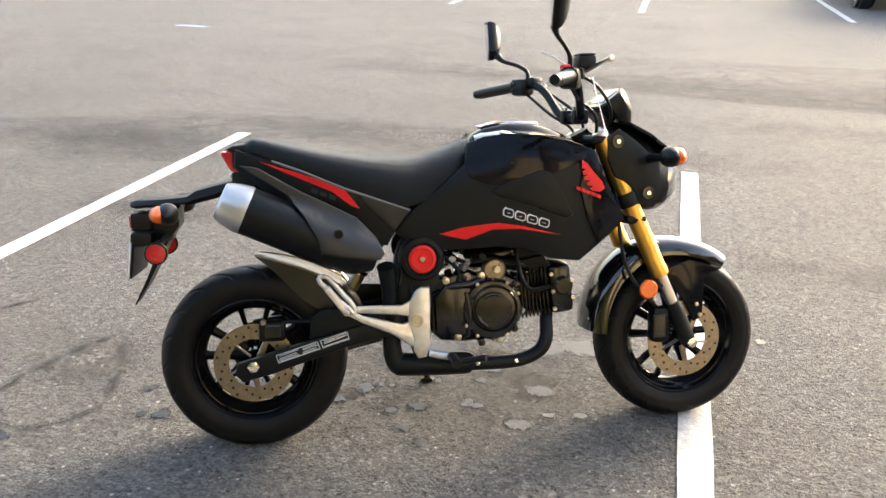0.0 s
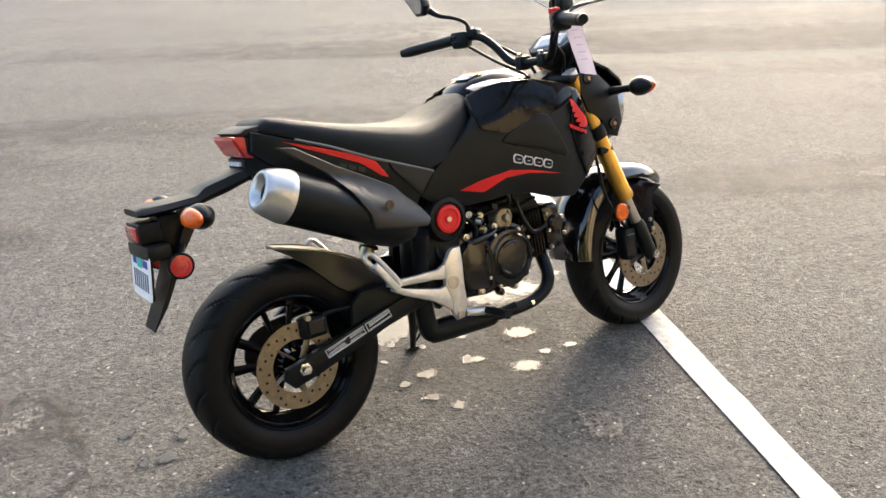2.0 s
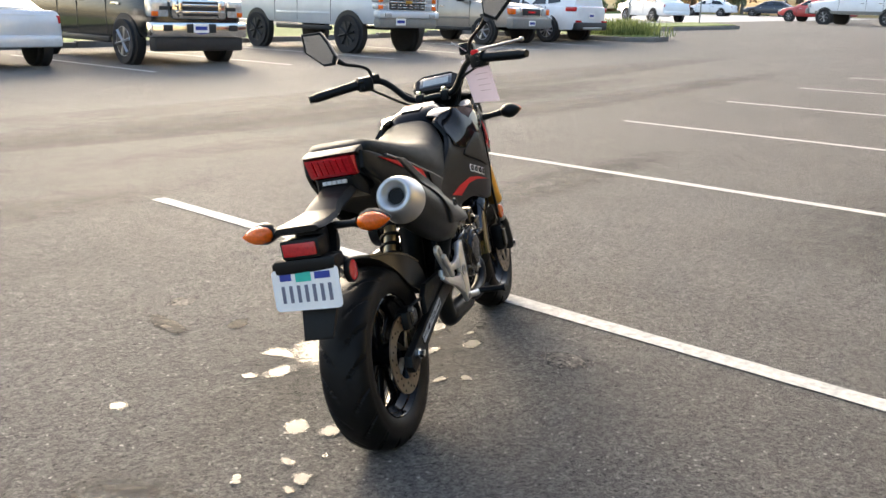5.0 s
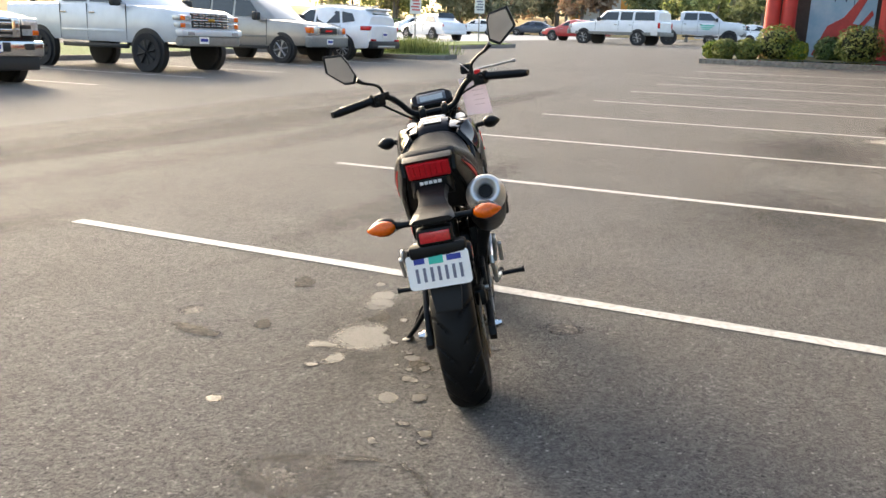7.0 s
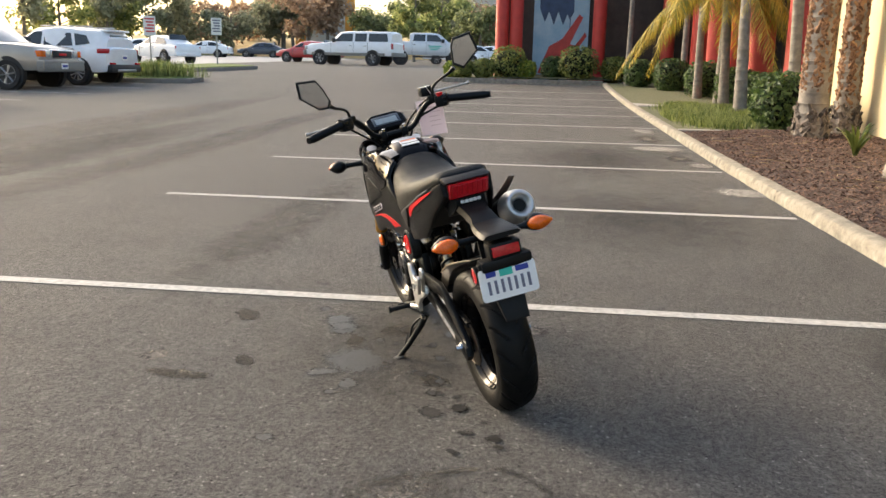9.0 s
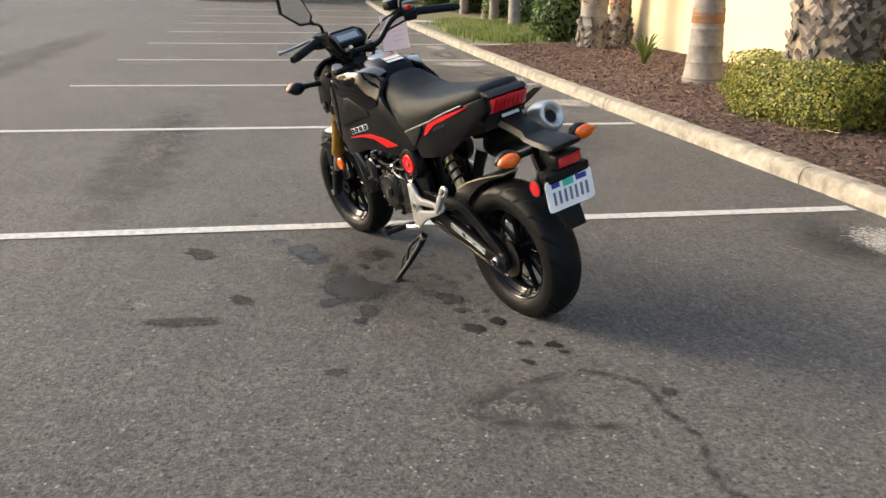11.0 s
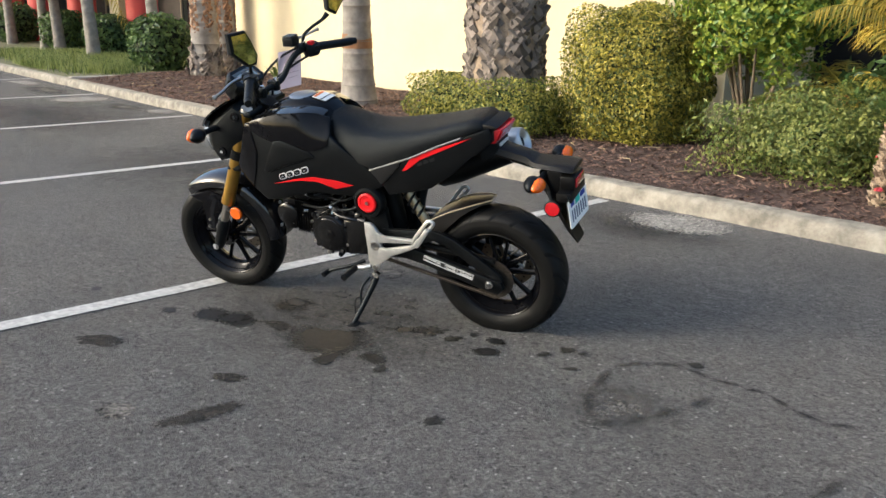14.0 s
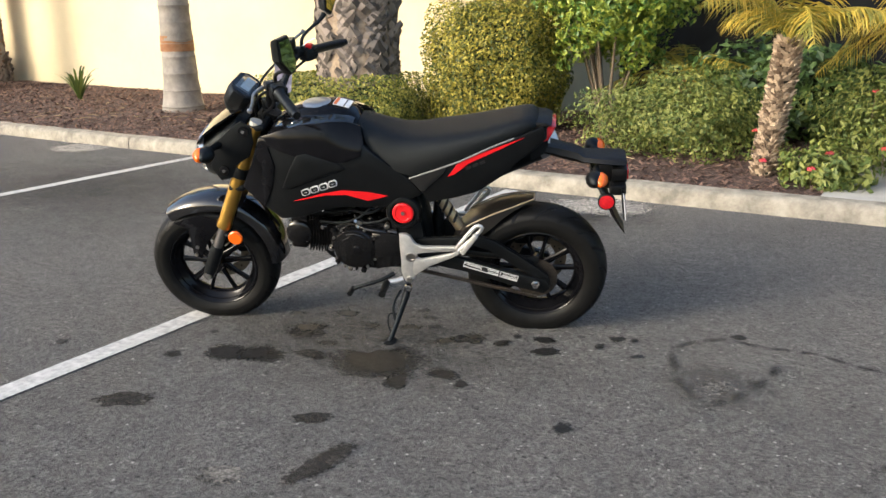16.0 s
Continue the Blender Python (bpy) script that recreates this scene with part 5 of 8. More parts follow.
for k, pts in enumerate((((.70, -.075, .50), (.71, -.095, .44), (.735, -.10, .405), (.79, -.09, .41)), ((.50, -.08, .50), (.54, -.10, .46), (.52, -.105, .40), (.49, -.10, .35)), ((.56, .08, .50), (.60, .10, .47), (.66, .10, .45), (.74, .09, .45)), ((.47, .07, .52), (.50, .10, .47), (.58, .10, .45), (.62, .08, .47)), ((.43, -.07, .47), (.41, -.10, .42), (.44, -.105, .36), (.42, -.09, .33)))):
    part("hose", bm_tube(pts, .0055, 8, resample=5), SATIN, en, "", 60)

# foot rests, brackets, levers, stand
for side in (-1, 1):
    y0, y1 = sorted((side * .126, side * .144))
    br = put("footrest_bracket", bm_plate([(.402, .394), (.420, .424), (.432, .432), (.456, .432), (.458, .386), (.456, .335), (.458, .285), (.446, .246), (.424, .243), (.410, .266), (.412, .298), (.398, .34)], y0, y1, .006), CAST, "cast aluminium footrest bracket", 35)
    for pts in ([(.410, .400), (.384, .387), (.258, .388), (.240, .396), (.234, .378), (.258, .372), (.372, .362), (.408, .356)], [(.412, .345), (.385, .337), (.283, .362), (.25, .380), (.244, .366), (.283, .343), (.355, .312), (.416, .270), (.420, .300)]):
        part("arm", bm_plate(pts, y0 + .003, y1 + .001, .005), CAST, br, "", 40)
    part("hanger", bm_tube([(.258, side * .146, .374), (.222, side * .150, .412), (.178, side * .154, .458), (.178, side * .154, .472), (.196, side * .154, .472), (.232, side * .150, .428), (.262, side * .146, .388), (.258, side * .146, .372)], .0068, 10, resample=2), CAST, br, "", 60)
    part("passenger_peg", bm_box(-.009, .009, -.007, .007, -.045, .045, .005), CAST, br, "folded passenger footrest", 40, pose(.218, side * .167, .412, 0, -36, 0))
    part("bolt", bm_lathe([(.017, side * .140), (.017, side * .147), (.011, side * .147), (.010, side * .145), (0, side * .145)], 'Y', 20, at=(.421, 0, .345)), STEEL, br, "", 30)
    part("bolt", bm_lathe([(.010, side * .140), (.010, side * .148), (0, side * .149)], 'Y', 12, at=(.430, 0, .258)), STEEL, br, "", 30)
    pg = part("footpeg", bm_tube([(.50, side * .13, .245), (.51, side * .16, .250), (.51, side * .235, .252)], [.012, .013, .013], 12, squash=.7), SATIN, br, "black rubber footpeg", 60)
    part("peg_end", bm_tube([(.51, side * .232, .252), (.51, side * .240, .252)], .0125, 12), SATIN, br)
    part("peg_mount", bm_tube([(.455, side * .135, .255), (.48, side * .145, .25), (.505, side * .15, .248)], .010, 10), CAST, br, "", 60)
put("brake_pedal", bm_tube([(.46, -.128, .25), (.52, -.14, .228), (.58, -.150, .236), (.60, -.158, .240)], [.009, .008, .008, .010], 10, resample=3), SATIN, "", 60)
gs = put("gear_lever", bm_tube([(.49, .112, .262), (.54, .135, .244), (.60, .145, .228), (.635, .148, .214)], [.008, .007, .007, .007], 10, resample=3), SATIN, "black gear lever", 60)
part("rubber", bm_tube([(.635, .140, .214), (.640, .178, .212)], .010, 12), SATIN, gs, "", 60)
sd = put("side_stand", bm_tube([(.440, .115, .222), (.452, .140, .180), (.478, .195, .110), (.498, .240, .062)], [.013, .012, .010, .009], 12), SATIN, "black side stand", 60)
part("foot", bm_tube([(.490, .222, .064), (.505, .268, .0555)], [.019, .021], 12, squash=.35), SATIN, sd)
part("hook", bm_tube([(.478, .178, .135), (.500, .186, .142), (.508, .197, .120), (.500, .213, .092), (.490, .218, .088)], .0032, 8, resample=4), SATIN, sd, "bent wire hook", 60)
part("pivot_bolt", bm_lathe([(.014, .122), (.014, .136), (.008, .138), (0, .138)], 'Y', 16, at=(.440, 0, .215)), CHROME, sd)
part("spring", bm_tube([(.468, .13, .205), (.488, .165, .175), (.487, .185, .135), (.480, .195, .115)], .005, 8, resample=4), SATIN, sd, "", 60)

# forks, front mudguard, headlight, meter, bars, mirrors
def fork_at(s, y):
    """A point on a fork leg, s from the top (0) to the axle (1)."""
    return Vector((.922 + (1.182 - .922) * s, y, .800 + (.236 - .800) * s))


for side in (-1, 1):
    y = side * .098
    fk = put("fork_leg", bm_tube([fork_at(.0, y), fork_at(.62, y), fork_at(.635, y), fork_at(.66, y)], [.0245, .0245, .027, .026], 24), GOLD, "gold anodised fork leg", 50, True)
    part("slider", bm_tube([fork_at(.655, y), fork_at(.86, y)], .0165, 20), STEEL, fk, "bright steel slider", 60)
    part("lower", bm_tube([fork_at(.80, y), fork_at(.84, y), fork_at(.98, y), fork_at(1.02, y)], [.020, .024, .022, .018], 18), SATIN, fk, "", 60)
    part("cap", bm_tube([fork_at(-.03, y), fork_at(.005, y)], .021, 18), CAST, fk)
    part("collar", bm_tube([fork_at(.255, y), fork_at(.315, y)], .0295, 24), SATIN, fk, "", 50)
    part("axle_nut", bm_lathe([(.014, side * .116), (.014, side * .126), (0, side * .127)], 'Y', 8, at=FA), CHROME, fk)
    rf = part("fork_reflector", bm_lathe([(.026, side * .114), (.026, side * .120), (.022, side * .124), (0, side * .1245)], 'Y', 26, at=(1.052, 0, .392)), AMBER, fk, "round amber reflector", 40)
    part("reflector_base", bm_lathe([(.028, side * .106), (.028, side * .115)], 'Y', 20, at=(1.052, 0, .392)), SATIN, fk)
    part("reflector_stay", bm_tube([(1.052, side * .11, .392), (1.10, side * .104, .40)], .008, 8), SATIN, fk)
    part("mudguard_stay", bm_plate([(1.105, .435), (1.19, .462), (1.285, .432), (1.236, .408), (1.232, .300), (1.206, .285), (1.176, .345), (1.13, .40)], *sorted((side * .074, side * .082)), .003), GLOSS, fk, "gloss black mudguard blade", 35)
    for x, z in ((1.212, .335), (1.222, .305)):
        part("bolt", bm_lathe([(.006, side * .082), (.006, side * .088), (0, side * .089)], 'Y', 8, at=(x, 0, z)), STEEL, fk)
ff = []
for k in range(21):
    a = radians(172 - 114 * k / 20)
    r = lin(k, [(0, .262), (6, .284), (10, .291), (15, .274), (20, .262)])
    c = FA + Vector((r * math.cos(a) - .006, 0, r * math.sin(a) - .004))
    d = Vector((math.cos(a), 0, math.sin(a)))
    w = .078 * (1 - .25 * max(0, (k - 14) / 6) ** 2)
    ff.append([c + d * o + Vector((0, y * w, 0)) for y, o in ((-1, -.034), (-.98, -.012), (-.82, .004), (-.35, .012), (0, .014), (.35, .012), (.82, .004), (.98, -.012), (1, -.034), (.94, -.034), (.9, -.014), (.78, -.002), (0, .006), (-.78, -.002), (-.9, -.014), (-.94, -.034))])
put("front_mudguard", loft(ff), MUDGUARD_PAINT, "gloss black front mudguard", 50, True)
cal = put("front_caliper", bm_box(1.075, 1.125, -.105, -.055, .235, .335, .012), SATIN, "", 40, True)
part("pad", bm_box(1.07, 1.11, -.112, -.10, .25, .32, .006), ENGINE, cal)
part("hose", bm_tube([(1.09, -.095, .335), (1.04, -.11, .38), (.985, -.12, .46), (.965, -.12, .56), (.96, -.10, .66), (.93, -.06, .80)], .005, 8, resample=5), SATIN, cal, "", 60)
rc = put("rear_caliper", bm_box(.015, .085, -.100, -.060, .295, .350, .012), SATIN, "", 40)
part("pad", bm_box(.03, .075, -.106, -.095, .305, .345, .006), ENGINE, rc)
part("bolt", bm_tube([(.03, -.10, .352), (.03, -.112, .352)], .007, 8), STEEL, rc)
part("hose", bm_tube([(.07, -.085, .345), (.13, -.09, .345), (.24, -.10, .34), (.38, -.10, .33)], .005, 8, resample=4), SATIN, rc)
for s, xr in ((-.02, .88), (.36, .94)):
    c = fork_at(s, 0)
    put("fork_clamp", bm_box(c.x - .030, c.x + .028, -.122, .122, c.z - .026, c.z - .002, .010), SATIN, "", 40, True)
put("steering_head", bm_tube([(.885, 0, .815), (.975, 0, .63)], [.034, .034], 20), SATIN, "", 60, True)
hb = []
for x, w, z0, z1 in ((.965, .085, .69, .80), (.99, .105, .645, .825), (1.03, .112, .615, .815), (1.07, .112, .603, .79), (1.10, .104, .606, .77), (1.118, .092, .615, .745)):
    hb.append([(x, y * w, z0 + (z1 - z0) * g) for y, g in ((-.55, 0), (-.85, .12), (-1, .45), (-.98, .75), (-.7, .97), (-.3, 1), (.3, 1), (.7, .97), (.98, .75), (1, .45), (.85, .12), (.55, 0))])
hl = put("headlight", loft(hb), SATIN, "", 45, True)
part("lens", loft([[(x, y * w, z0 + (z1 - z0) * g) for y, g in ((-.55, 0), (-.85, .12), (-1, .45), (-.98, .75), (-.7, .97), (-.3, 1), (.3, 1), (.7, .97), (.98, .75), (1, .45), (.85, .12), (.55, 0))] for x, w, z0, z1 in ((1.114, .094, .620, .758), (1.128, .096, .624, .760), (1.146, .080, .640, .735), (1.154, .045, .665, .705))]), LENS, hl, "clear headlight lens", 45)
part("visor", loft([[(x, y * w, z + .010 * (1 - abs(y))) for y in (-1, -.6, 0, .6, 1)] + [(x, y * w * .96, z - .008) for y in (1, .6, 0, -.6, -1)] for x, w, z in ((.965, .085, .850), (1.0, .108, .840), (1.05, .119, .812), (1.10, .116, .776), (1.128, .102, .744))]), MUDGUARD_PAINT, hl, "gloss visor over the headlight", 45)
for side in (-1, 1):
    y0, y1 = sorted((side * .112, side * .124))
    part("side_stay", bm_plate([(.925, .80), (.96, .825), (1.0, .80), (1.075, .735), (1.085, .66), (1.06, .615), (1.02, .625), (1.0, .67), (.95, .70), (.93, .745)], y0, y1, .004), SATIN, hl, "", 35)
    for x, z in ((.955, .792), (1.042, .655)):
        part("bolt", bm_lathe([(.017, side * .122), (.017, side * .130), (.008, side * .131), (.008, side * .128), (0, side * .128)], 'Y', 18, at=(x, 0, z)), ENGINE, hl, "", 30)
        part("bolt_head", bm_lathe([(.007, side * .128), (.006, side * .134), (0, side * .134)], 'Y', 10, at=(x, 0, z)), CHROME, hl)
    si = put("front_indicator", bm_tube([(1.045, side * .115, .745), (1.055, side * .16, .748), (1.06, side * .195, .750)], [.013, .010, .012], 12), SATIN, "", 60, True)
    prof = [(-.032, .006), (-.022, .020), (-.004, .0275), (.014, .026), (.030, .016), (.042, .004)]
    part("housing", bm_tube([(1.056, side * (.222 + a), .752) for a, r in prof], [r * 1.02 for a, r in prof], 16, squash=.95), SATIN, si, "", 60)
    part("lens", bm_tube([(1.071, side * (.224 + a * .95), .752) for a, r in prof], [r * .88 for a, r in prof], 16), AMBER, si, "amber lens", 60)
# meter
MT = pose(.966, 0, .895, 0, -38, 0)
mt = part("meter", loft([[(x * sc, y * sc, z) for x, y in ((-.040, -.062), (-.018, -.085), (.022, -.085), (.046, -.055), (.046, .055), (.022, .085), (-.018, .085), (-.040, .062))] for z, sc in ((-.078, .55), (-.050, .86), (-.004, 1.0), (.010, .985), (.014, .93))]), SATIN, bike, "", 40, STEER @ MT @ Matrix.Scale(1.02, 4))
part("screen", bm_box(-.022, .028, -.058, .058, .0135, .0165, .001), SCREEN, mt, "grey display screen", 40)
part("display", bm_box(-.016, .014, -.046, .046, .0165, .0172), LCD, mt, "pale liquid crystal display")
part("inner_face", loft([[(x * sc, y * sc, z) for x, y in ((-.040, -.062), (-.018, -.085), (.022, -.085), (.046, -.055), (.046, .055), (.022, .085), (-.018, .085), (-.040, .062))] for z, sc in ((.0138, .90), (.0150, .88))]), GLOSS, mt)
bar_l = [(.708, .358, .938), (.785, .228, .952), (.810, .186, .955), (.828, .156, .948), (.846, .128, .922), (.866, .088, .872), (.878, .05, .858), (.880, 0, .858)]
bars = put("handlebar", bm_tube(bar_l + [(x, -y, z) for x, y, z in reversed(bar_l[:-1])], .0115, 14, resample=6), SATIN, "black handlebar", 60, True)
for side in (-1, 1):
    for y in (.045,):
        part("clamp", bm_box(.858, .902, side * y - .014, side * y + .014, .838, .878, .008), SATIN, bars, "", 40)
        part("bolt", bm_lathe([(.009, 0), (.009, .01), (.004, .011), (0, .010)], 'Z', 12, at=(.868, side * y, .876)), CHROME, bars)
    part("grip", bm_tube([(.706, side * .362, .9375), (.708, side * .358, .938), (.780, side * .236, .9515), (.783, side * .231, .952)], [.0145, .0158, .0158, .020], 18), SATIN, bars, "black rubber grip", 50)
    part("bar_end", bm_tube([(.696, side * .378, .9365), (.706, side * .362, .9375)], [.012, .014], 14), SATIN, bars)
    part("switch_box", bm_box(-.024, .024, -.026, .026, -.026, .024, .010), SATIN, bars, "", 40, pose(.795, side * .205, .950, 0, 0, side * 30))
    part("switch_ring", bm_tube([(.783, side * .226, .952), (.789, side * .216, .952)], .0245, 18), SATIN, bars, "", 40)
    for dx, dz, mt2 in ((-.026, .010, ENGINE), (-.027, -.010, SATIN)):
        part("switch_button", bm_box(-.005, .004, -.009, .009, -.005, .005, .002), mt2, bars, "", 40, pose(.795 + dx, side * (.205 + .002), .950 + dz, 0, 0, side * 30))
    part("clamp_screw", bm_lathe([(.0045, 0), (.0045, .007), (0, .008)], 'Z', 8, at=(.818, side * .178, .972)), CHROME, bars)
    part("lever_perch", bm_box(-.016, .024, -.02, .02, -.012, .014, .006), SATIN, bars, "", 40, pose(.818, side * .178, .962, 0, 0, side * 30))
    lv = [(.845, .165, .955), (.866, .215, .950), (.852, .290, .945), (.842, .350, .944)] if side > 0 else [(.850, .165, .972), (.866, .205, .982), (.850, .280, .984), (.842, .345, .986)]
    part("lever", bm_tube([(x, side * y, z) for x, y, z in lv], [.007, .0055, .005, .005], 10, resample=3), STEEL, bars, "silver lever", 60)
    part("lever_ball", bm_tube([(lv[-1][0], side * (lv[-1][1] - .004), lv[-1][2]), (lv[-1][0], side * (lv[-1][1] + .004), lv[-1][2]), (lv[-1][0], side * (lv[-1][1] + .010), lv[-1][2])], [.006, .0085, .005], 12), STEEL, bars)
    if side < 0:
        stem = [(.805, -.175, .965), (.803, -.180, 1.005), (.780, -.205, 1.030), (.750, -.240, 1.050), (.736, -.262, 1.068)]
        face = [(-.352, 1.190), (-.278, 1.180), (-.264, 1.150), (-.260, 1.080), (-.300, 1.056), (-.372, 1.114)]
    else:
        stem = [(.805, .180, .955), (.803, .183, .992), (.780, .205, 1.012), (.750, .240, 1.026), (.736, .262, 1.044)]
        face = [(.366, 1.155), (.292, 1.148), (.272, 1.112), (.253, 1.058), (.266, 1.032), (.304, 1.034), (.368, 1.092)]
    ms = part("mirror_stem", bm_tube(stem, [.0075, .006, .0055, .0065, .011], 10, resample=4), SATIN, bars, "", 60)
    c = Vector((sum(y for y, z in face) / len(face), sum(z for y, z in face) / len(face)))
    rings = []
    for x, sc in ((.756, .35), (.750, .66), (.740, .90), (.728, 1.0), (.719, 1.0), (.716, .95)):
        rings.append([(x, c.x + (y - c.x) * sc, c.y + (z - c.y) * sc) for y, z in face])
    turn_in = Matrix.Translation((.73, c.x, 0)) @ Matrix.Rotation(radians(-14 if side < 0 else -8), 4, 'Z') @ Matrix.Translation((-.73, -c.x, 0))
    part("mirror_shell", loft(rings), SATIN, bars, "black mirror shell", 30, turn_in)
    rings = [[(x, c.x + (y - c.x) * .85, c.y + (z - c.y) * .85) for y, z in face] for x in (.7168, .7148)]
    part("mirror_face", loft(rings), MIRROR, bars, "mirror glass", 20, turn_in)
part("kill_switch", bm_box(.775, .797, -.208, -.184, .968, .984, .004), RED, bars, "red switch")
part("reservoir", bm_box(.826, .872, -.185, -.135, .975, 1.008, .006), SATIN, bars, "", 40)
part("reservoir_lid", bm_box(.828, .870, -.183, -.137, 1.008, 1.013, .002), ENGINE, bars)
for k, pts in enumerate((((.82, .17, .95), (.87, .14, .92), (.92, .07, .86), (.93, .03, .78)), ((.80, .20, .935), (.85, .12, .87), (.90, .06, .82), (.90, .02, .74)), ((.83, -.16, .965), (.90, -.13, .93), (.955, -.08, .86), (.94, -.03, .76)), ((.80, -.195, .93), (.85, -.12, .90), (.91, -.09, .85), (.91, -.05, .74)))):
    part("cable", bm_tube(pts, .0045, 8, resample=6), SATIN, bars, "", 60)
tie = part("cable_tie", bm_tube([(.80, -.165, .985), (.775, -.15, 1.005), (.745, -.135, 1.02)], .0018, 6), WHITE, bars, "pale loose cable tie")
# paper tag on the right bar
b = bmesh.new()
rows = []
for i in range(7):
    f = i / 6
    rows.append([b.verts.new((.856 + .037 * f + .0125 * j + .0012 * math.sin(f * 4 + j), -.220 - .012 * f + .034 * j, .955 - .149 * f + .002 * j)) for j in range(4)])
for r, q in zip(rows, rows[1:]):
    for j in range(3):
        b.faces.new((r[j], r[j + 1], q[j + 1], q[j]))
bmesh.ops.solidify(b, geom=list(b.faces), thickness=.0008)
tagp = put("paper_tag", b, PAPER, "pale lilac paper tag hanging from the handlebar", 60)
for k in range(5):
    f = .2 + .13 * k
    part("print_bar", bm_box(-.0005, .0005, -.022 - .004 * (k % 2), .022, -.0010, .0010), PRINT, tagp, "", None, pose(.870 + .037 * f - .0025, -.181 - .010 * f, .957 - .149 * f, 0, -14, -20))

# ---- parked vehicles ----
def car_paint(name, color, metal=0.0, rough=0.3):
    return material(name, color, rough, metal=metal, coat=0.8, var=0.06, scale=3, bump=0.01, bump_scale=30)


PAINT_DARK = material("dark_green_grey_paint", (0.008, 0.010, 0.010), 0.22, coat=0.25, spec=0.4, var=0.06, scale=3)
PAINT_SILVER = car_paint("silver_white_paint", (0.66, 0.67, 0.68), 0.15)
PAINT_TAN = car_paint("pewter_tan_paint", (0.36, 0.33, 0.29), 0.35)
PAINT_WHITE = car_paint("white_car_paint", (0.82, 0.83, 0.84), 0.0)
PAINT_BLUEGREY = car_paint("blue_grey_paint", (0.18, 0.22, 0.25), 0.3)
PAINT_RED = car_paint("red_car_paint", (0.45, 0.03, 0.03), 0.0)
PAINT_NAVY = car_paint("navy_paint", (0.03, 0.04, 0.06), 0.2)
LOWER_GREY = material("grey_lower_trim", (0.22, 0.21, 0.19), 0.5, var=.1, scale=10)
BLACK_TRIM = material("black_trim", (0.018, 0.018, 0.018), 0.55, var=.2, scale=30)
CAR_GLASS = material("tinted_car_glass", (0.02, 0.025, 0.027), 0.04, coat=0.6, var=.1, scale=2)
CLEAR_LAMP = material("clear_lamp", (0.55, 0.55, 0.54), 0.12, metal=0.4, coat=1.0, var=.25, scale=14)
RIM_GREY = material("alloy_rim", (0.42, 0.42, 0.42), 0.3, metal=0.8, var=.1, scale=20)
RIM_BLACK = material("black_rim", (0.02, 0.02, 0.02), 0.45, metal=0.3, var=.1, scale=20)
CAR_TYRE = material("car_tyre", (0.016, 0.016, 0.017), 0.8, var=.25, scale=20, bump=.2, bump_scale=80)


def rounded(x, w, z0, z1, r=.10, tuck=.0):
    """A closed ring across a vehicle at x."""
    r2 = min(r, (z1 - z0) * .45)
    return [(x, -w + tuck + .04, z0), (x, -w + tuck * .5, z0 + .08), (x, -w, z0 + (z1 - z0) * .45), (x, -w + .015, z1 - r2), (x, -w + r2 * .45, z1 - r2 * .3), (x, -w + r2 * 1.1, z1), (x, 0, z1 + .012), (x, w - r2 * 1.1, z1), (x, w - r2 * .45, z1 - r2 * .3), (x, w - .015, z1 - r2), (x, w, z0 + (z1 - z0) * .45), (x, w - tuck * .5, z0 + .08), (x, w - tuck - .04, z0)]


def car_wheel(parent, x, y, r, width, side, rim_mat, spokes):
    w = part("wheel", bm_lathe([(r * .62, side * .0), (r * .70, side * width * .06), (r * .98, side * width * .10), (r, side * width * -.02), (r, side * -width * .8), (r * .95, side * -width * .95), (r * .6, side * -width)], 'Y', 36, at=(x, y, r)), CAR_TYRE, parent, "black tyre", 40)
    part("rim", bm_lathe([(r * .66, side * .012), (r * .64, side * -.01), (r * .60, side * -.05), (r * .2, side * -.06), (0, side * -.06)], 'Y', 36, at=(x, y, r)), BLACK_TRIM, w, "", 40)
    for k in range(spokes):
        a = 2 * math.pi * k / spokes + .2
        p0 = Vector((x + r * .05 * math.cos(a), y - side * .01, r + r * .05 * math.sin(a)))
        p1 = Vector((x + r * .64 * math.cos(a), y - side * .004, r + r * .64 * math.sin(a)))
        part("spoke", bm_tube([p0, p1], [r * .13, r * .15], 8, squash=.45), rim_mat, w, "", 50)
    part("hub_cap", bm_lathe([(r * .17, side * -.02), (r * .15, side * .018), (0, side * .022)], 'Y', 16, at=(x, y, r)), rim_mat, w, "", 40)
    part("rim_lip", bm_lathe([(r * .68, side * .0), (r * .66, side * .016), (r * .615, side * .006), (r * .615, side * -.02)], 'Y', 36, at=(x, y, r)), rim_mat, w, "", 40)


def side_glass(ob, pts, y_at, side, name="side_window"):
    """A window pane: outline in x, z, with its depth given by y_at(z)."""
    b = bmesh.new()
    vs = [b.verts.new((x, side * (y_at(z) + .006), z)) for x, z in pts]
    b.faces.new(vs)
    r = bmesh.ops.extrude_face_region(b, geom=list(b.faces))
    for v in r["geom"]:
        if isinstance(v, bmesh.types.BMVert):
            v.co.y -= side * .012
    bmesh.ops.recalc_face_normals(b, faces=b.faces)
    return part(name, b, CAR_GLASS, ob)


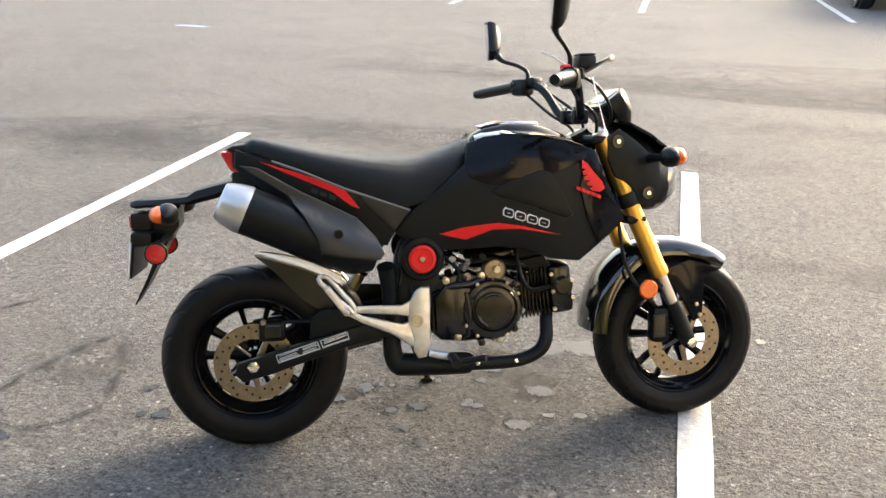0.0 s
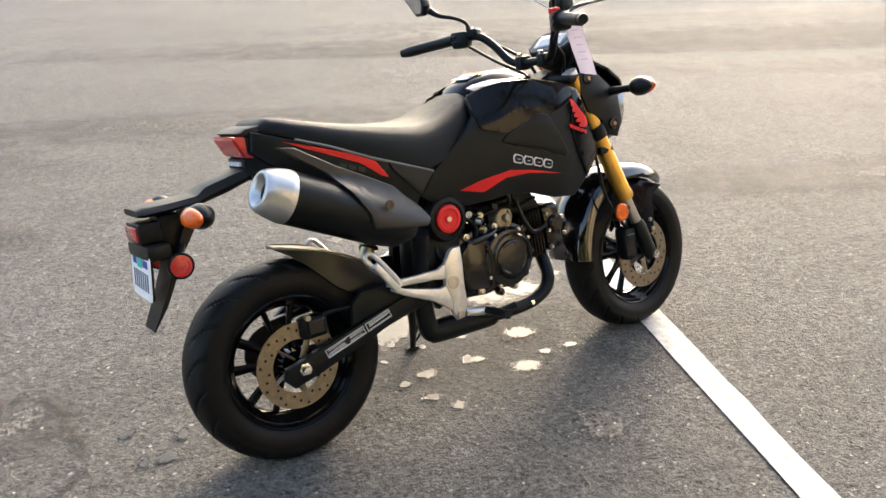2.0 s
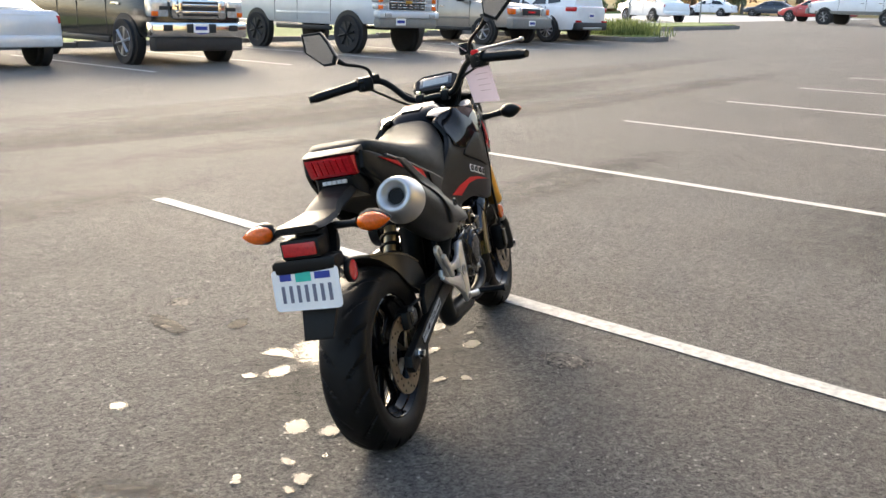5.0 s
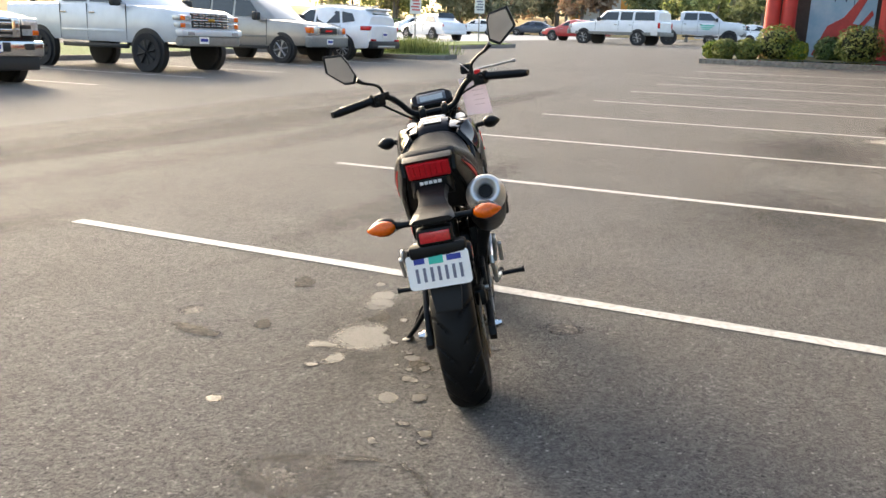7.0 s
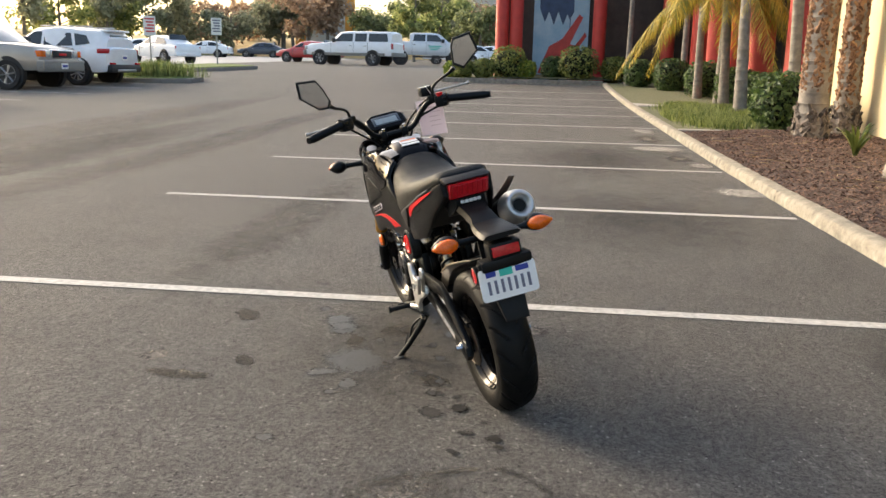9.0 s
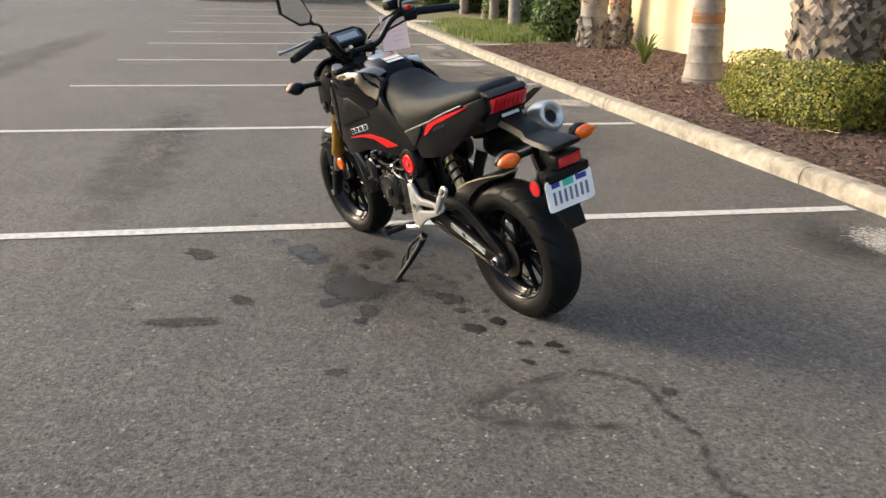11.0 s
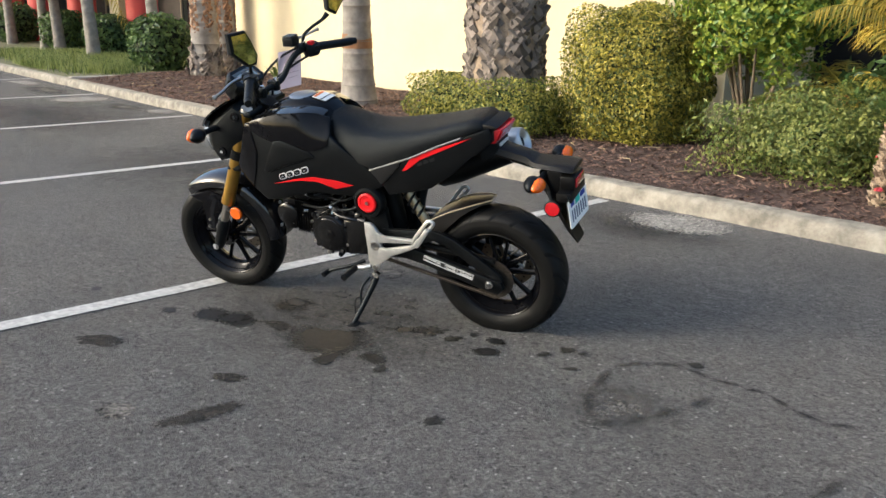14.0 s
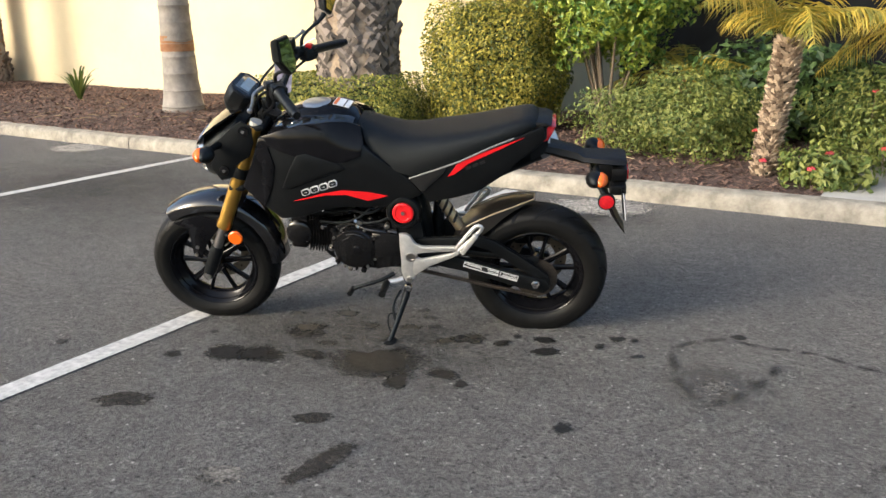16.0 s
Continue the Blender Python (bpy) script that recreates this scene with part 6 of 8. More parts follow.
def vehicle(name, label, cat, m, paint, body, cabin, wheels, windows, rim=RIM_GREY, spokes=6, lower=None, extras=None, trim_z=None):
    """body: rows of x, half width, low, high; cabin: rows of x, low half width, high half width, low, high."""
    ob = thing(name, m, label, cat)
    part("body", loft([rounded(x, w, z0, z1) for x, w, z0, z1 in body]), paint, ob, "", 35)
    if cabin:
        rings = []
        for x, w0, w1, z0, z1 in cabin:
            rings.append([(x, -w0, z0), (x, -(w0 * .35 + w1 * .65), z0 + (z1 - z0) * .6), (x, -w1, z1 - .05), (x, -w1 + .10, z1), (x, 0, z1 + .02), (x, w1 - .10, z1), (x, w1, z1 - .05), (x, (w0 * .35 + w1 * .65), z0 + (z1 - z0) * .6), (x, w0, z0)])
        part("cabin", loft(rings), paint, ob, "", 35)
    fx, rx, r, tw, hw = wheels
    for x in (fx, rx):
        for side in (-1, 1):
            part("wheel_arch", bm_lathe([(r * 1.20, side * -.14), (r * 1.20, side * .008), (r * 1.12, side * .010), (0, side * .004)], 'Y', 32, at=(x, side * hw, r * 1.05)), BLACK_TRIM, ob, "", 40)
            car_wheel(ob, x, side * (hw + .035), r, .26, side, rim, spokes)
    if cabin:
        za, zb = cabin[1][3], cabin[1][4]
        w0, w1 = cabin[1][1], cabin[1][2]
        for pts in windows:
            for side in (-1, 1):
                side_glass(ob, pts, lambda z: w0 + (w1 - w0) * min(1, max(0, (z - za) / (zb - za))) ** 1.0 + .012, side)
    if lower:
        for side in (-1, 1):
            part("side_trim", bm_box(lower[0], lower[1], *sorted((side * (hw - .05), side * (hw + .022))), lower[2], lower[3], .02), LOWER_GREY if len(lower) > 4 else BLACK_TRIM, ob, "", 40)
    return ob


def slab(ob, name, x0, x1, y0, y1, z0, z1, mat, bevel=.015, label="", both=False):
    for s in ((-1, 1) if both else (1,)):
        ya, yb = sorted((y0 * s, y1 * s))
        part(name, bm_box(x0, x1, ya, yb, z0, z1, bevel), mat, ob, label, 40)


def seams(ob, xs, hw, z0, z1, handle_z, handles):
    for side in (-1, 1):
        for x in xs:
            part("door_gap", bm_box(x - .006, x + .006, *sorted((side * (hw - .02), side * (hw + .004))), z0, z1), BLACK_TRIM, ob)
        for x in handles:
            part("door_handle", bm_box(x - .09, x + .09, *sorted((side * (hw - .01), side * (hw + .035))), handle_z - .02, handle_z + .02, .012), CHROME, ob)


def door_mirror(ob, x, w, z, mat):
    for side in (-1, 1):
        part("door_mirror", bm_box(x - .09, x + .09, *sorted((side * (w + .03), side * (w + .27))), z - .11, z + .13, .05, 3), mat, ob, "", 40)


def car_plate(ob, x, y, z, sign):
    p = part("number_plate", bm_box(x - .008, x + .008, y - .155, y + .155, z - .078, z + .078, .003), PLATE_WHITE, ob, "white number plate")
    part("plate_bar", bm_box(x + sign * .008, x + sign * .011, y - .12, y + .12, z - .03, z + .035), BLUE_INK, p)


# dark full-size pickup with a chrome bull-nosed grille
def dark_pickup(m):
    body = [(-3.02, .88, .62, 1.22), (-2.98, .98, .52, 1.36), (-1.2, 1.0, .48, 1.38), (.0, 1.0, .46, 1.36), (1.25, 1.0, .46, 1.34), (1.35, 1.0, .46, 1.31), (2.0, .99, .48, 1.28), (2.55, .96, .5, 1.22), (2.78, .90, .55, 1.12), (2.84, .80, .62, 1.02)]
    cab = [(-1.15, .93, .80, 1.33, 1.86), (-.95, .95, .80, 1.33, 1.94), (.2, .95, .80, 1.33, 1.96), (.75, .94, .78, 1.32, 1.90), (1.45, .90, .72, 1.29, 1.33)]
    wins = [[(-.95, 1.40), (-.12, 1.40), (-.12, 1.82), (-.85, 1.82)], [(-.02, 1.40), (1.05, 1.40), (.62, 1.80), (-.02, 1.82)]]
    ob = vehicle("pickup_truck", "dark grey-green pickup truck with a chrome grille", "pickup truck", m, PAINT_DARK, body, cab, (1.92, -1.76, .405, .3, .99), wins, RIM_GREY, 6, (-.95, 1.3, .36, .47))
    slab(ob, "front_bumper", 2.70, 2.93, -.98, .98, .50, .78, CHROME, .05, "chrome bumper")
    slab(ob, "valance", 2.62, 2.88, -.90, .90, .26, .51, BLACK_TRIM, .04)
    slab(ob, "bumper_insert", 2.92, 2.945, -.30, .30, .59, .75, BLACK_TRIM, .01)
    slab(ob, "fog_lamp", 2.915, 2.945, .58, .76, .62, .73, BLACK_TRIM, .01, "", True)
    slab(ob, "grille_frame", 2.78, 2.90, -.56, .56, .82, 1.20, CHROME, .06, "chrome grille surround")
    slab(ob, "grille", 2.885, 2.912, -.46, .46, .88, 1.14, BLACK_TRIM, .02)
    for z in (.95, 1.07):
        slab(ob, "grille_bar", 2.90, 2.93, -.50, .50, z - .028, z + .028, CHROME, .012)
    slab(ob, "grille_post", 2.90, 2.935, .36, .44, .84, 1.18, CHROME, .02, "", True)
    part("emblem", bm_lathe([(.10, 0), (.10, .02), (0, .024)], 'X', 24, at=(2.925, 0, 1.01)), BLUE_INK, ob, "plain oval emblem").scale = (1, 1.5, .62)
    slab(ob, "headlight", 2.60, 2.855, .60, .93, .86, 1.17, CLEAR_LAMP, .03, "clear headlight", True)
    slab(ob, "headlight_divider", 2.80, 2.862, .58, .78, .98, 1.05, BLACK_TRIM, .01, "", True)
    slab(ob, "amber_lamp", 2.70, 2.862, .80, .925, .875, .96, AMBER, .01, "", True)
    seams(ob, (-1.0, -.06, 1.22), 1.0, .52, 1.36, 1.14, (-.85, .12))
    door_mirror(ob, 1.0, .98, 1.42, PAINT_DARK)
    slab(ob, "flank_badge", 1.46, 1.78, 1.0, 1.008, 1.05, 1.10, CHROME, .004, "", True)
    car_plate(ob, 2.95, -.02, .67, 1)
    return ob


def silver_pickup(m):
    body = [(-3.05, .90, .80, 1.36), (-3.0, .99, .70, 1.50), (-1.2, 1.01, .66, 1.52), (0, 1.01, .64, 1.50), (1.3, 1.01, .64, 1.49), (1.9, 1.0, .66, 1.47), (2.5, .98, .68, 1.42), (2.76, .94, .70, 1.34), (2.84, .86, .74, 1.26)]
    cab = [(-1.15, .94, .80, 1.46, 2.0), (-.95, .96, .80, 1.46, 2.08), (.25, .96, .80, 1.46, 2.10), (.8, .95, .78, 1.46, 2.03), (1.5, .92, .74, 1.44, 1.48)]
    wins = [[(-.95, 1.54), (-.12, 1.54), (-.12, 1.97), (-.85, 1.97)], [(-.02, 1.54), (1.08, 1.54), (.66, 1.95), (-.02, 1.97)]]
    ob = vehicle("pickup_truck", "silver-white lifted pickup truck with black wheels", "pickup truck", m, PAINT_SILVER, body, cab, (1.88, -1.78, .435, .3, 1.0), wins, RIM_BLACK, 8, (-.95, 1.25, .50, .60))
    slab(ob, "front_bumper", 2.72, 2.96, -.98, .98, .82, .98, PAINT_SILVER, .04)
    slab(ob, "bumper_chin", 2.68, 2.92, -.95, .95, .60, .83, LOWER_GREY, .05)
    slab(ob, "fog_lamp", 2.93, 2.975, .62, .82, .85, .93, CLEAR_LAMP, .01, "", True)
    slab(ob, "grille", 2.78, 2.872, -.58, .58, 1.01, 1.34, BLACK_TRIM, .02)
    for k in range(6):
        for z in (1.06, 1.12, 1.24, 1.30):
            slab(ob, "grille_mesh", 2.87, 2.882, -.55 + .19 * k, -.42 + .19 * k, z - .014, z + .014, CHROME, .006)
    slab(ob, "grille_bar", 2.86, 2.90, -.60, .60, 1.165, 1.20, CHROME, .01)
    slab(ob, "emblem", 2.89, 2.91, -.10, .10, 1.15, 1.215, GOLD, .01, "plain gold emblem")
    for z in (1.06, 1.22):
        slab(ob, "headlight", 2.62, 2.868, .62, .95, z - .055, z + .065, CLEAR_LAMP, .02, "clear headlight", True)
        slab(ob, "amber_lamp", 2.66, 2.874, .80, .945, z - .045, z + .05, AMBER, .01, "", True)
    seams(ob, (-1.0, -.06, 1.24), 1.01, .70, 1.50, 1.30, (-.85, .12))
    slab(ob, "moulding", -.95, 1.2, 1.005, 1.022, .86, .92, PAINT_SILVER, .006, "", True)
    door_mirror(ob, 1.05, .99, 1.56, BLACK_TRIM)
    car_plate(ob, 2.94, -.30, .74, 1)
    return ob


def tan_suv(m):
    body = [(-2.5, .90, .60, 1.16), (-2.45, .98, .50, 1.24), (-1.2, 1.0, .46, 1.26), (.0, 1.0, .46, 1.25), (1.1, 1.0, .46, 1.23), (1.7, .99, .48, 1.20), (2.25, .96, .5, 1.14), (2.45, .92, .52, 1.06), (2.5, .84, .56, 1.0)]
    cab = [(-2.45, .92, .78, 1.2, 1.80), (-2.25, .94, .80, 1.2, 1.92), (-.3, .95, .80, 1.2, 1.94), (.35, .94, .78, 1.2, 1.86), (1.15, .91, .74, 1.19, 1.24)]
    wins = [[(-2.2, 1.30), (-1.25, 1.30), (-1.25, 1.78), (-2.1, 1.78)], [(-1.15, 1.30), (-.35, 1.30), (-.35, 1.79), (-1.15, 1.79)], [(-.25, 1.30), (.72, 1.30), (.28, 1.76), (-.25, 1.79)]]
    ob = vehicle("sport_utility_vehicle", "pewter-tan sport utility vehicle with alloy wheels", "car", m, PAINT_TAN, body, cab, (1.55, -1.42, .385, .28, .985), wins, RIM_GREY, 6, (-.95, 1.05, .36, .46))
    slab(ob, "front_bumper", 2.36, 2.62, -.97, .97, .46, .78, LOWER_GREY, .06)
    slab(ob, "bumper_top", 2.38, 2.625, -.96, .96, .70, .785, PAINT_TAN, .03)
    slab(ob, "grille_frame", 2.44, 2.545, -.48, .48, .82, 1.06, CHROME, .03)
    slab(ob, "grille", 2.535, 2.556, -.43, .43, .85, 1.03, BLACK_TRIM, .01)
    slab(ob, "emblem", 2.55, 2.565, -.17, .17, .905, .965, RED, .005, "plain red emblem bar")
    slab(ob, "headlight", 2.28, 2.535, .54, .92, .84, 1.05, CLEAR_LAMP, .03, "clear headlight", True)
    slab(ob, "amber_lamp", 2.30, 2.54, .74, .925, .86, 1.03, AMBER, .015, "", True)
    seams(ob, (-1.2, -.30, 1.0), 1.0, .50, 1.24, 1.06, (-1.05, -.12))
    slab(ob, "moulding", -1.1, 1.0, .995, 1.016, .70, .76, LOWER_GREY, .006, "", True)
    door_mirror(ob, .72, .97, 1.30, BLACK_TRIM)
    car_plate(ob, 2.63, -.05, .62, 1)
    return ob


def white_crossover(m):
    body = [(-2.32, .80, .50, 1.05), (-2.24, .90, .38, 1.10), (-1.4, .945, .34, 1.10), (.0, .945, .33, 1.04), (1.2, .94, .34, 1.0), (1.9, .90, .36, .92), (2.28, .78, .42, .78), (2.34, .62, .48, .68)]
    cab = [(-2.22, .84, .70, 1.05, 1.36), (-2.0, .88, .68, 1.05, 1.60), (-.6, .90, .70, 1.04, 1.68), (.1, .90, .70, 1.02, 1.63), (1.15, .88, .72, .98, 1.02)]
    wins = [[(-1.7, 1.20), (-1.25, 1.14), (-1.15, 1.50), (-1.55, 1.44)], [(-1.15, 1.13), (-.2, 1.10), (-.2, 1.54), (-1.05, 1.50)], [(-.12, 1.10), (.80, 1.07), (.15, 1.52), (-.12, 1.54)]]
    ob = vehicle("crossover_car", "white crossover car seen from behind", "car", m, PAINT_WHITE, body, cab, (1.38, -1.32, .36, .26, .93), wins, RIM_GREY, 10, (-.95, 1.0, .28, .40))
    part("rear_window", bm_plate([(-.62, 1.12), (.62, 1.12), (.50, 1.46), (-.50, 1.46)], -.012, .012, .004), CAR_GLASS, ob, "", 40, pose(-2.17, 0, 0, 0, 0, 90) @ pose(0, 0, 0, 0, 0, 0))
    slab(ob, "roof_spoiler", -2.20, -1.85, -.62, .62, 1.56, 1.62, PAINT_WHITE, .02)
    slab(ob, "rear_lamp", -2.30, -1.95, .52, .93, .92, 1.06, RED_LENS, .03, "red rear lamp", True)
    slab(ob, "rear_bumper", -2.40, -2.12, -.88, .88, .36, .60, BLACK_TRIM, .06)
    slab(ob, "skid_plate", -2.415, -2.30, -.55, .55, .38, .46, RIM_GREY, .02)
    slab(ob, "bumper_reflector", -2.39, -2.30, .62, .84, .60, .66, RED_LENS, .01, "", True)
    seams(ob, (-1.2, -.16, .85), .945, .42, 1.06, .90, (-1.0, .02))
    slab(ob, "roof_rail", -1.7, .0, .60, .64, 1.68, 1.72, RIM_GREY, .01, "", True)
    door_mirror(ob, .72, .90, 1.12, PAINT_WHITE)
    car_plate(ob, -2.33, 0, .80, -1)
    return ob


def long_white_suv(m):
    body = [(-2.88, .90, .62, 1.26), (-2.8, .98, .55, 1.34), (-1, 1.0, .55, 1.34), (.9, 1.0, .55, 1.32), (1.6, .99, .56, 1.28), (2.5, .96, .58, 1.22), (2.82, .90, .6, 1.12), (2.88, .8, .64, 1.05)]
    cab = [(-2.8, .92, .78, 1.3, 1.84), (-2.65, .94, .80, 1.3, 1.96), (.1, .95, .80, 1.3, 1.98), (.6, .94, .78, 1.29, 1.9), (1.3, .91, .74, 1.27, 1.31)]
    wins = [[(-2.6, 1.38), (-1.35, 1.38), (-1.35, 1.84), (-2.5, 1.84)], [(-1.2, 1.38), (-.45, 1.38), (-.45, 1.84), (-1.2, 1.84)], [(-.3, 1.38), (.9, 1.38), (.45, 1.82), (-.3, 1.84)]]
    ob = vehicle("sport_utility_vehicle", "long white sport utility vehicle with grey lower trim", "car", m, PAINT_WHITE, body, cab, (1.85, -1.63, .40, .3, .99), wins, RIM_GREY, 6, (-2.4, 2.4, .56, .72, 1))
    slab(ob, "front_bumper", 2.78, 3.0, -.97, .97, .55, .85, LOWER_GREY, .05)
    slab(ob, "grille", 2.84, 2.92, -.6, .6, .88, 1.12, CHROME, .02)
    slab(ob, "headlight", 2.7, 2.91, .62, .93, .88, 1.1, CLEAR_LAMP, .02, "", True)
    slab(ob, "rear_lamp", -2.90, -2.78, .82, .97, .95, 1.28, RED_LENS, .02, "red rear lamp", True)
    slab(ob, "rear_bumper", -3.02, -2.8, -.97, .97, .52, .76, LOWER_GREY, .04)
    seams(ob, (-1.3, -.38, 1.1), 1.0, .74, 1.32, 1.12, (-1.15, -.2))
    door_mirror(ob, .85, .97, 1.42, BLACK_TRIM)
    return ob


def small_car(m, paint, label, name="sedan_car"):
    body = [(-2.25, .72, .48, .88), (-2.18, .82, .36, .95), (-1.2, .88, .32, .98), (0, .89, .31, .94), (1.1, .88, .32, .90), (1.85, .82, .36, .80), (2.22, .68, .42, .66)]
    cab = [(-1.9, .76, .62, .90, .98), (-1.1, .82, .60, .92, 1.36), (-.2, .83, .62, .92, 1.44), (.35, .83, .62, .92, 1.36), (1.15, .80, .64, .89, .93)]
    wins = [[(-1.45, 1.0), (-.42, 1.0), (-.42, 1.34), (-1.05, 1.28)], [(-.34, 1.0), (.75, 1.0), (.28, 1.30), (-.34, 1.34)]]
    ob = vehicle(name, label, "car", m, paint, body, cab, (1.32, -1.30, .32, .22, .87), wins, RIM_GREY, 7)
    slab(ob, "rear_lamp", -2.22, -2.0, .50, .80, .74, .88, RED_LENS, .02, "red rear lamp", True)
    slab(ob, "headlight", 1.95, 2.18, .46, .76, .60, .72, CLEAR_LAMP, .02, "clear headlight", True)
    part("rear_window", bm_plate([(-.58, .98), (.58, .98), (.48, 1.30), (-.48, 1.30)], -.01, .01, .003), CAR_GLASS, ob, "", 40, pose(-1.48, 0, 0, 0, 0, 90) @ pose(0, 0, 0, 28, 0, 0) @ pose(0, .52, .12))
    seams(ob, (-.38, .85), .89, .42, .94, .80, (-.6, .6))
    slab(ob, "bumper", -2.30, -2.1, -.78, .78, .36, .56, paint, .05)
    return ob


def parked(u, v, turn):
    """A pose on the ground, tilted with the local slope."""
    return place(u, v, 0.0, turn)


dark_pickup(parked(6.87, 17.5, -94))
silver_pickup(parked(12.70, 17.7, -93))
tan_suv(parked(18.75, 18.05, -92))
white_crossover(parked(21.45, 17.4, 88))
small_car(parked(3.55, 17.5, 91), PAINT_SILVER, "silver coupe with red rear lamps seen from behind", "coupe_car")
long_white_suv(parked(47.9, 13.8, 78))
p = silver_pickup(parked(54.0, 10.2, -80))
p["label"] = "white work pickup truck with door writing as bars"
for k in range(3):
    part("writing_bar", bm_box(.1 + .05 * k, .95 - .12 * k, -1.03, -1.02, 1.20 - .11 * k, 1.26 - .11 * k), TEAL, p)
small_car(parked(55.0, 18.6, 80), PAINT_RED, "red sedan parked beyond the long white vehicle")
small_car(parked(41.3, 23.0, 60), PAINT_WHITE, "small white hatchback crossing on the street")
small_car(parked(60.5, 33.1, -50), PAINT_WHITE, "small white hatchback out on the street")
small_car(parked(71, 32.6, 95), PAINT_WHITE, "white sedan out on the street")
small_car(parked(78, 29.8, 95), PAINT_NAVY, "dark sedan out on the street")
small_car(parked(33.5, 24.5, 80), PAINT_BLUEGREY, "pale blue-grey sedan out on the street")
for k, (u, v) in enumerate(((60, 9.0), (62.5, 7.5), (65, 6.0))):
    small_car(parked(u, v, -80), (PAINT_WHITE, PAINT_SILVER, PAINT_WHITE)[k], "white car parked beyond the trucks")


# ---- signs and far buildings ----
SIGN_WHITE = material("sign_white", (0.70, 0.70, 0.68), 0.5, var=.05, scale=10)
SIGN_RED = material("sign_red", (0.55, 0.05, 0.05), 0.5, var=.05, scale=10)
POST = material("galvanised_post", (0.28, 0.28, 0.27), 0.5, metal=.6, var=.1, scale=20)


def post_sign(u, v, h, turn, label, red=True):
    s = thing("post_sign", place(u, v, 0, turn), label, "sign")
    part("post", bm_box(-.03, .03, -.03, .03, -.2, h), POST, s)
    part("panel", bm_box(-.045, -.035, -.23, .23, h - .75, h, .003), SIGN_WHITE, s, "white sign panel")
    for k in range(5):
        part("writing_bar", bm_box(-.049, -.045, -.18 + .03 * (k % 2), .18 - .04 * (k % 3), h - .14 - .12 * k, h - .08 - .12 * k), SIGN_RED if red else INK, s)


post_sign(28.9, 17.8, 2.15, 25, "white parking sign with red writing on a post")
post_sign(34.1, 17.1, 2.2, 25, "white sign on a post at the verge", False)
FAR_WALL = material("far_wall", (0.55, 0.53, 0.48), 0.9, var=.1, scale=.5)
FAR_ORANGE = material("far_orange", (0.70, 0.30, 0.05), 0.7, var=.1, scale=.5)
t = thing("sign_tower", LOT @ pose(118, 33.5, 3.0), "far white sign tower between orange pillars", "sign")
part("board", bm_box(-.4, .4, -3.0, 3.0, 0, 8.4), FAR_WALL, t)
for y in (-4.0, 3.2):
    part("pillar", bm_box(-.6, .6, y, y + 1.2, -1, 9.2), FAR_ORANGE, t)
part("writing_bar", bm_box(-.5, -.4, -1.2, 1.2, 2.2, 3.4), INK, t)
part("writing_bar", bm_box(-.5, -.4, -1.2, 1.2, 4.4, 6.2), INK, t)
h = thing("far_building", LOT @ pose(128, 14, 2.5), "far white building behind the trees", "building")
part("wall", bm_box(-3, 3, -7, 7, 0, 9.5), FAR_WALL, h)
part("roof", bm_box(-3.3, 3.3, -7.3, 7.3, 9.5, 10), EAVES, h)
for k in range(5):
    for z in (2.0, 5.5):
        part("window", bm_box(-3.05, -2.95, -5.8 + 2.5 * k, -4.4 + 2.5 * k, z, z + 1.6), GLASS_DARK, h)

# ---- plants ----
LEAF_YG = leafy("privet_leaf", (0.060, 0.088, 0.015), (0.47, 0.405, 0.062), 0.45, 3)
LEAF_HEDGE = leafy("hedge_leaf", (0.064, 0.098, 0.018), (0.40, 0.37, 0.068), 0.45, 3)
LEAF_BRIGHT = leafy("bright_leaf", (0.069, 0.149, 0.021), (0.368, 0.414, 0.057), 0.45, 2.5)
LEAF_MID = leafy("shrub_leaf", (0.085, 0.125, 0.025), (0.27, 0.29, 0.070), 0.5, 3)
LEAF_DARK = leafy("dark_leaf", (0.034, 0.070, 0.019), (0.121, 0.189, 0.049), 0.5, 3)
LEAF_PALM = leafy("palm_leaflet", (0.20, 0.20, 0.032), (0.60, 0.43, 0.06), 0.5, 1.5)
LEAF_PALM_G = leafy("palm_leaflet_green", (0.05, 0.085, 0.02), (0.16, 0.20, 0.045), 0.5, 1.5)
# Leaf colours of the far trees are lightened, with distance haze mixed in.
LEAF_BROWN = leafy("autumn_leaf", (0.30, 0.19, 0.12), (0.50, 0.36, 0.24), 0.6, 1, 0.5)
LEAF_GREY = leafy("eucalyptus_leaf", (0.20, 0.21, 0.13), (0.40, 0.40, 0.27), 0.6, 1, 0.5)
LEAF_HAZED = leafy("hazed_tree_leaf", (0.17, 0.21, 0.07), (0.46, 0.47, 0.18), 0.6, 1, 0.5)
LEAF_HAZED_DARK = leafy("hazed_dark_leaf", (0.13, 0.16, 0.07), (0.32, 0.34, 0.16), 0.6, 1, 0.5)
GRASS_LEAF = leafy("grass_blade", (0.08, 0.12, 0.028), (0.30, 0.34, 0.11), 0.6, 2)
PINK = leafy("pink_flower", (0.65, 0.05, 0.13), (0.75, 0.16, 0.10), 0.6, 4)
TWIG = material("twig_bark", (0.10, 0.075, 0.05), 0.9, color2=(0.22, 0.17, 0.12), scale=20, bump=.5, bump_scale=60)
BARK = material("grey_bark", (0.13, 0.115, 0.095), 0.9, color2=(0.24, 0.21, 0.17), scale=9, bump=.6, bump_scale=50)
RING_BARK = material("ringed_palm_bark", (0.17, 0.15, 0.13), 0.85, color2=(0.30, 0.27, 0.235), scale=8, bump=.4, bump_scale=60)
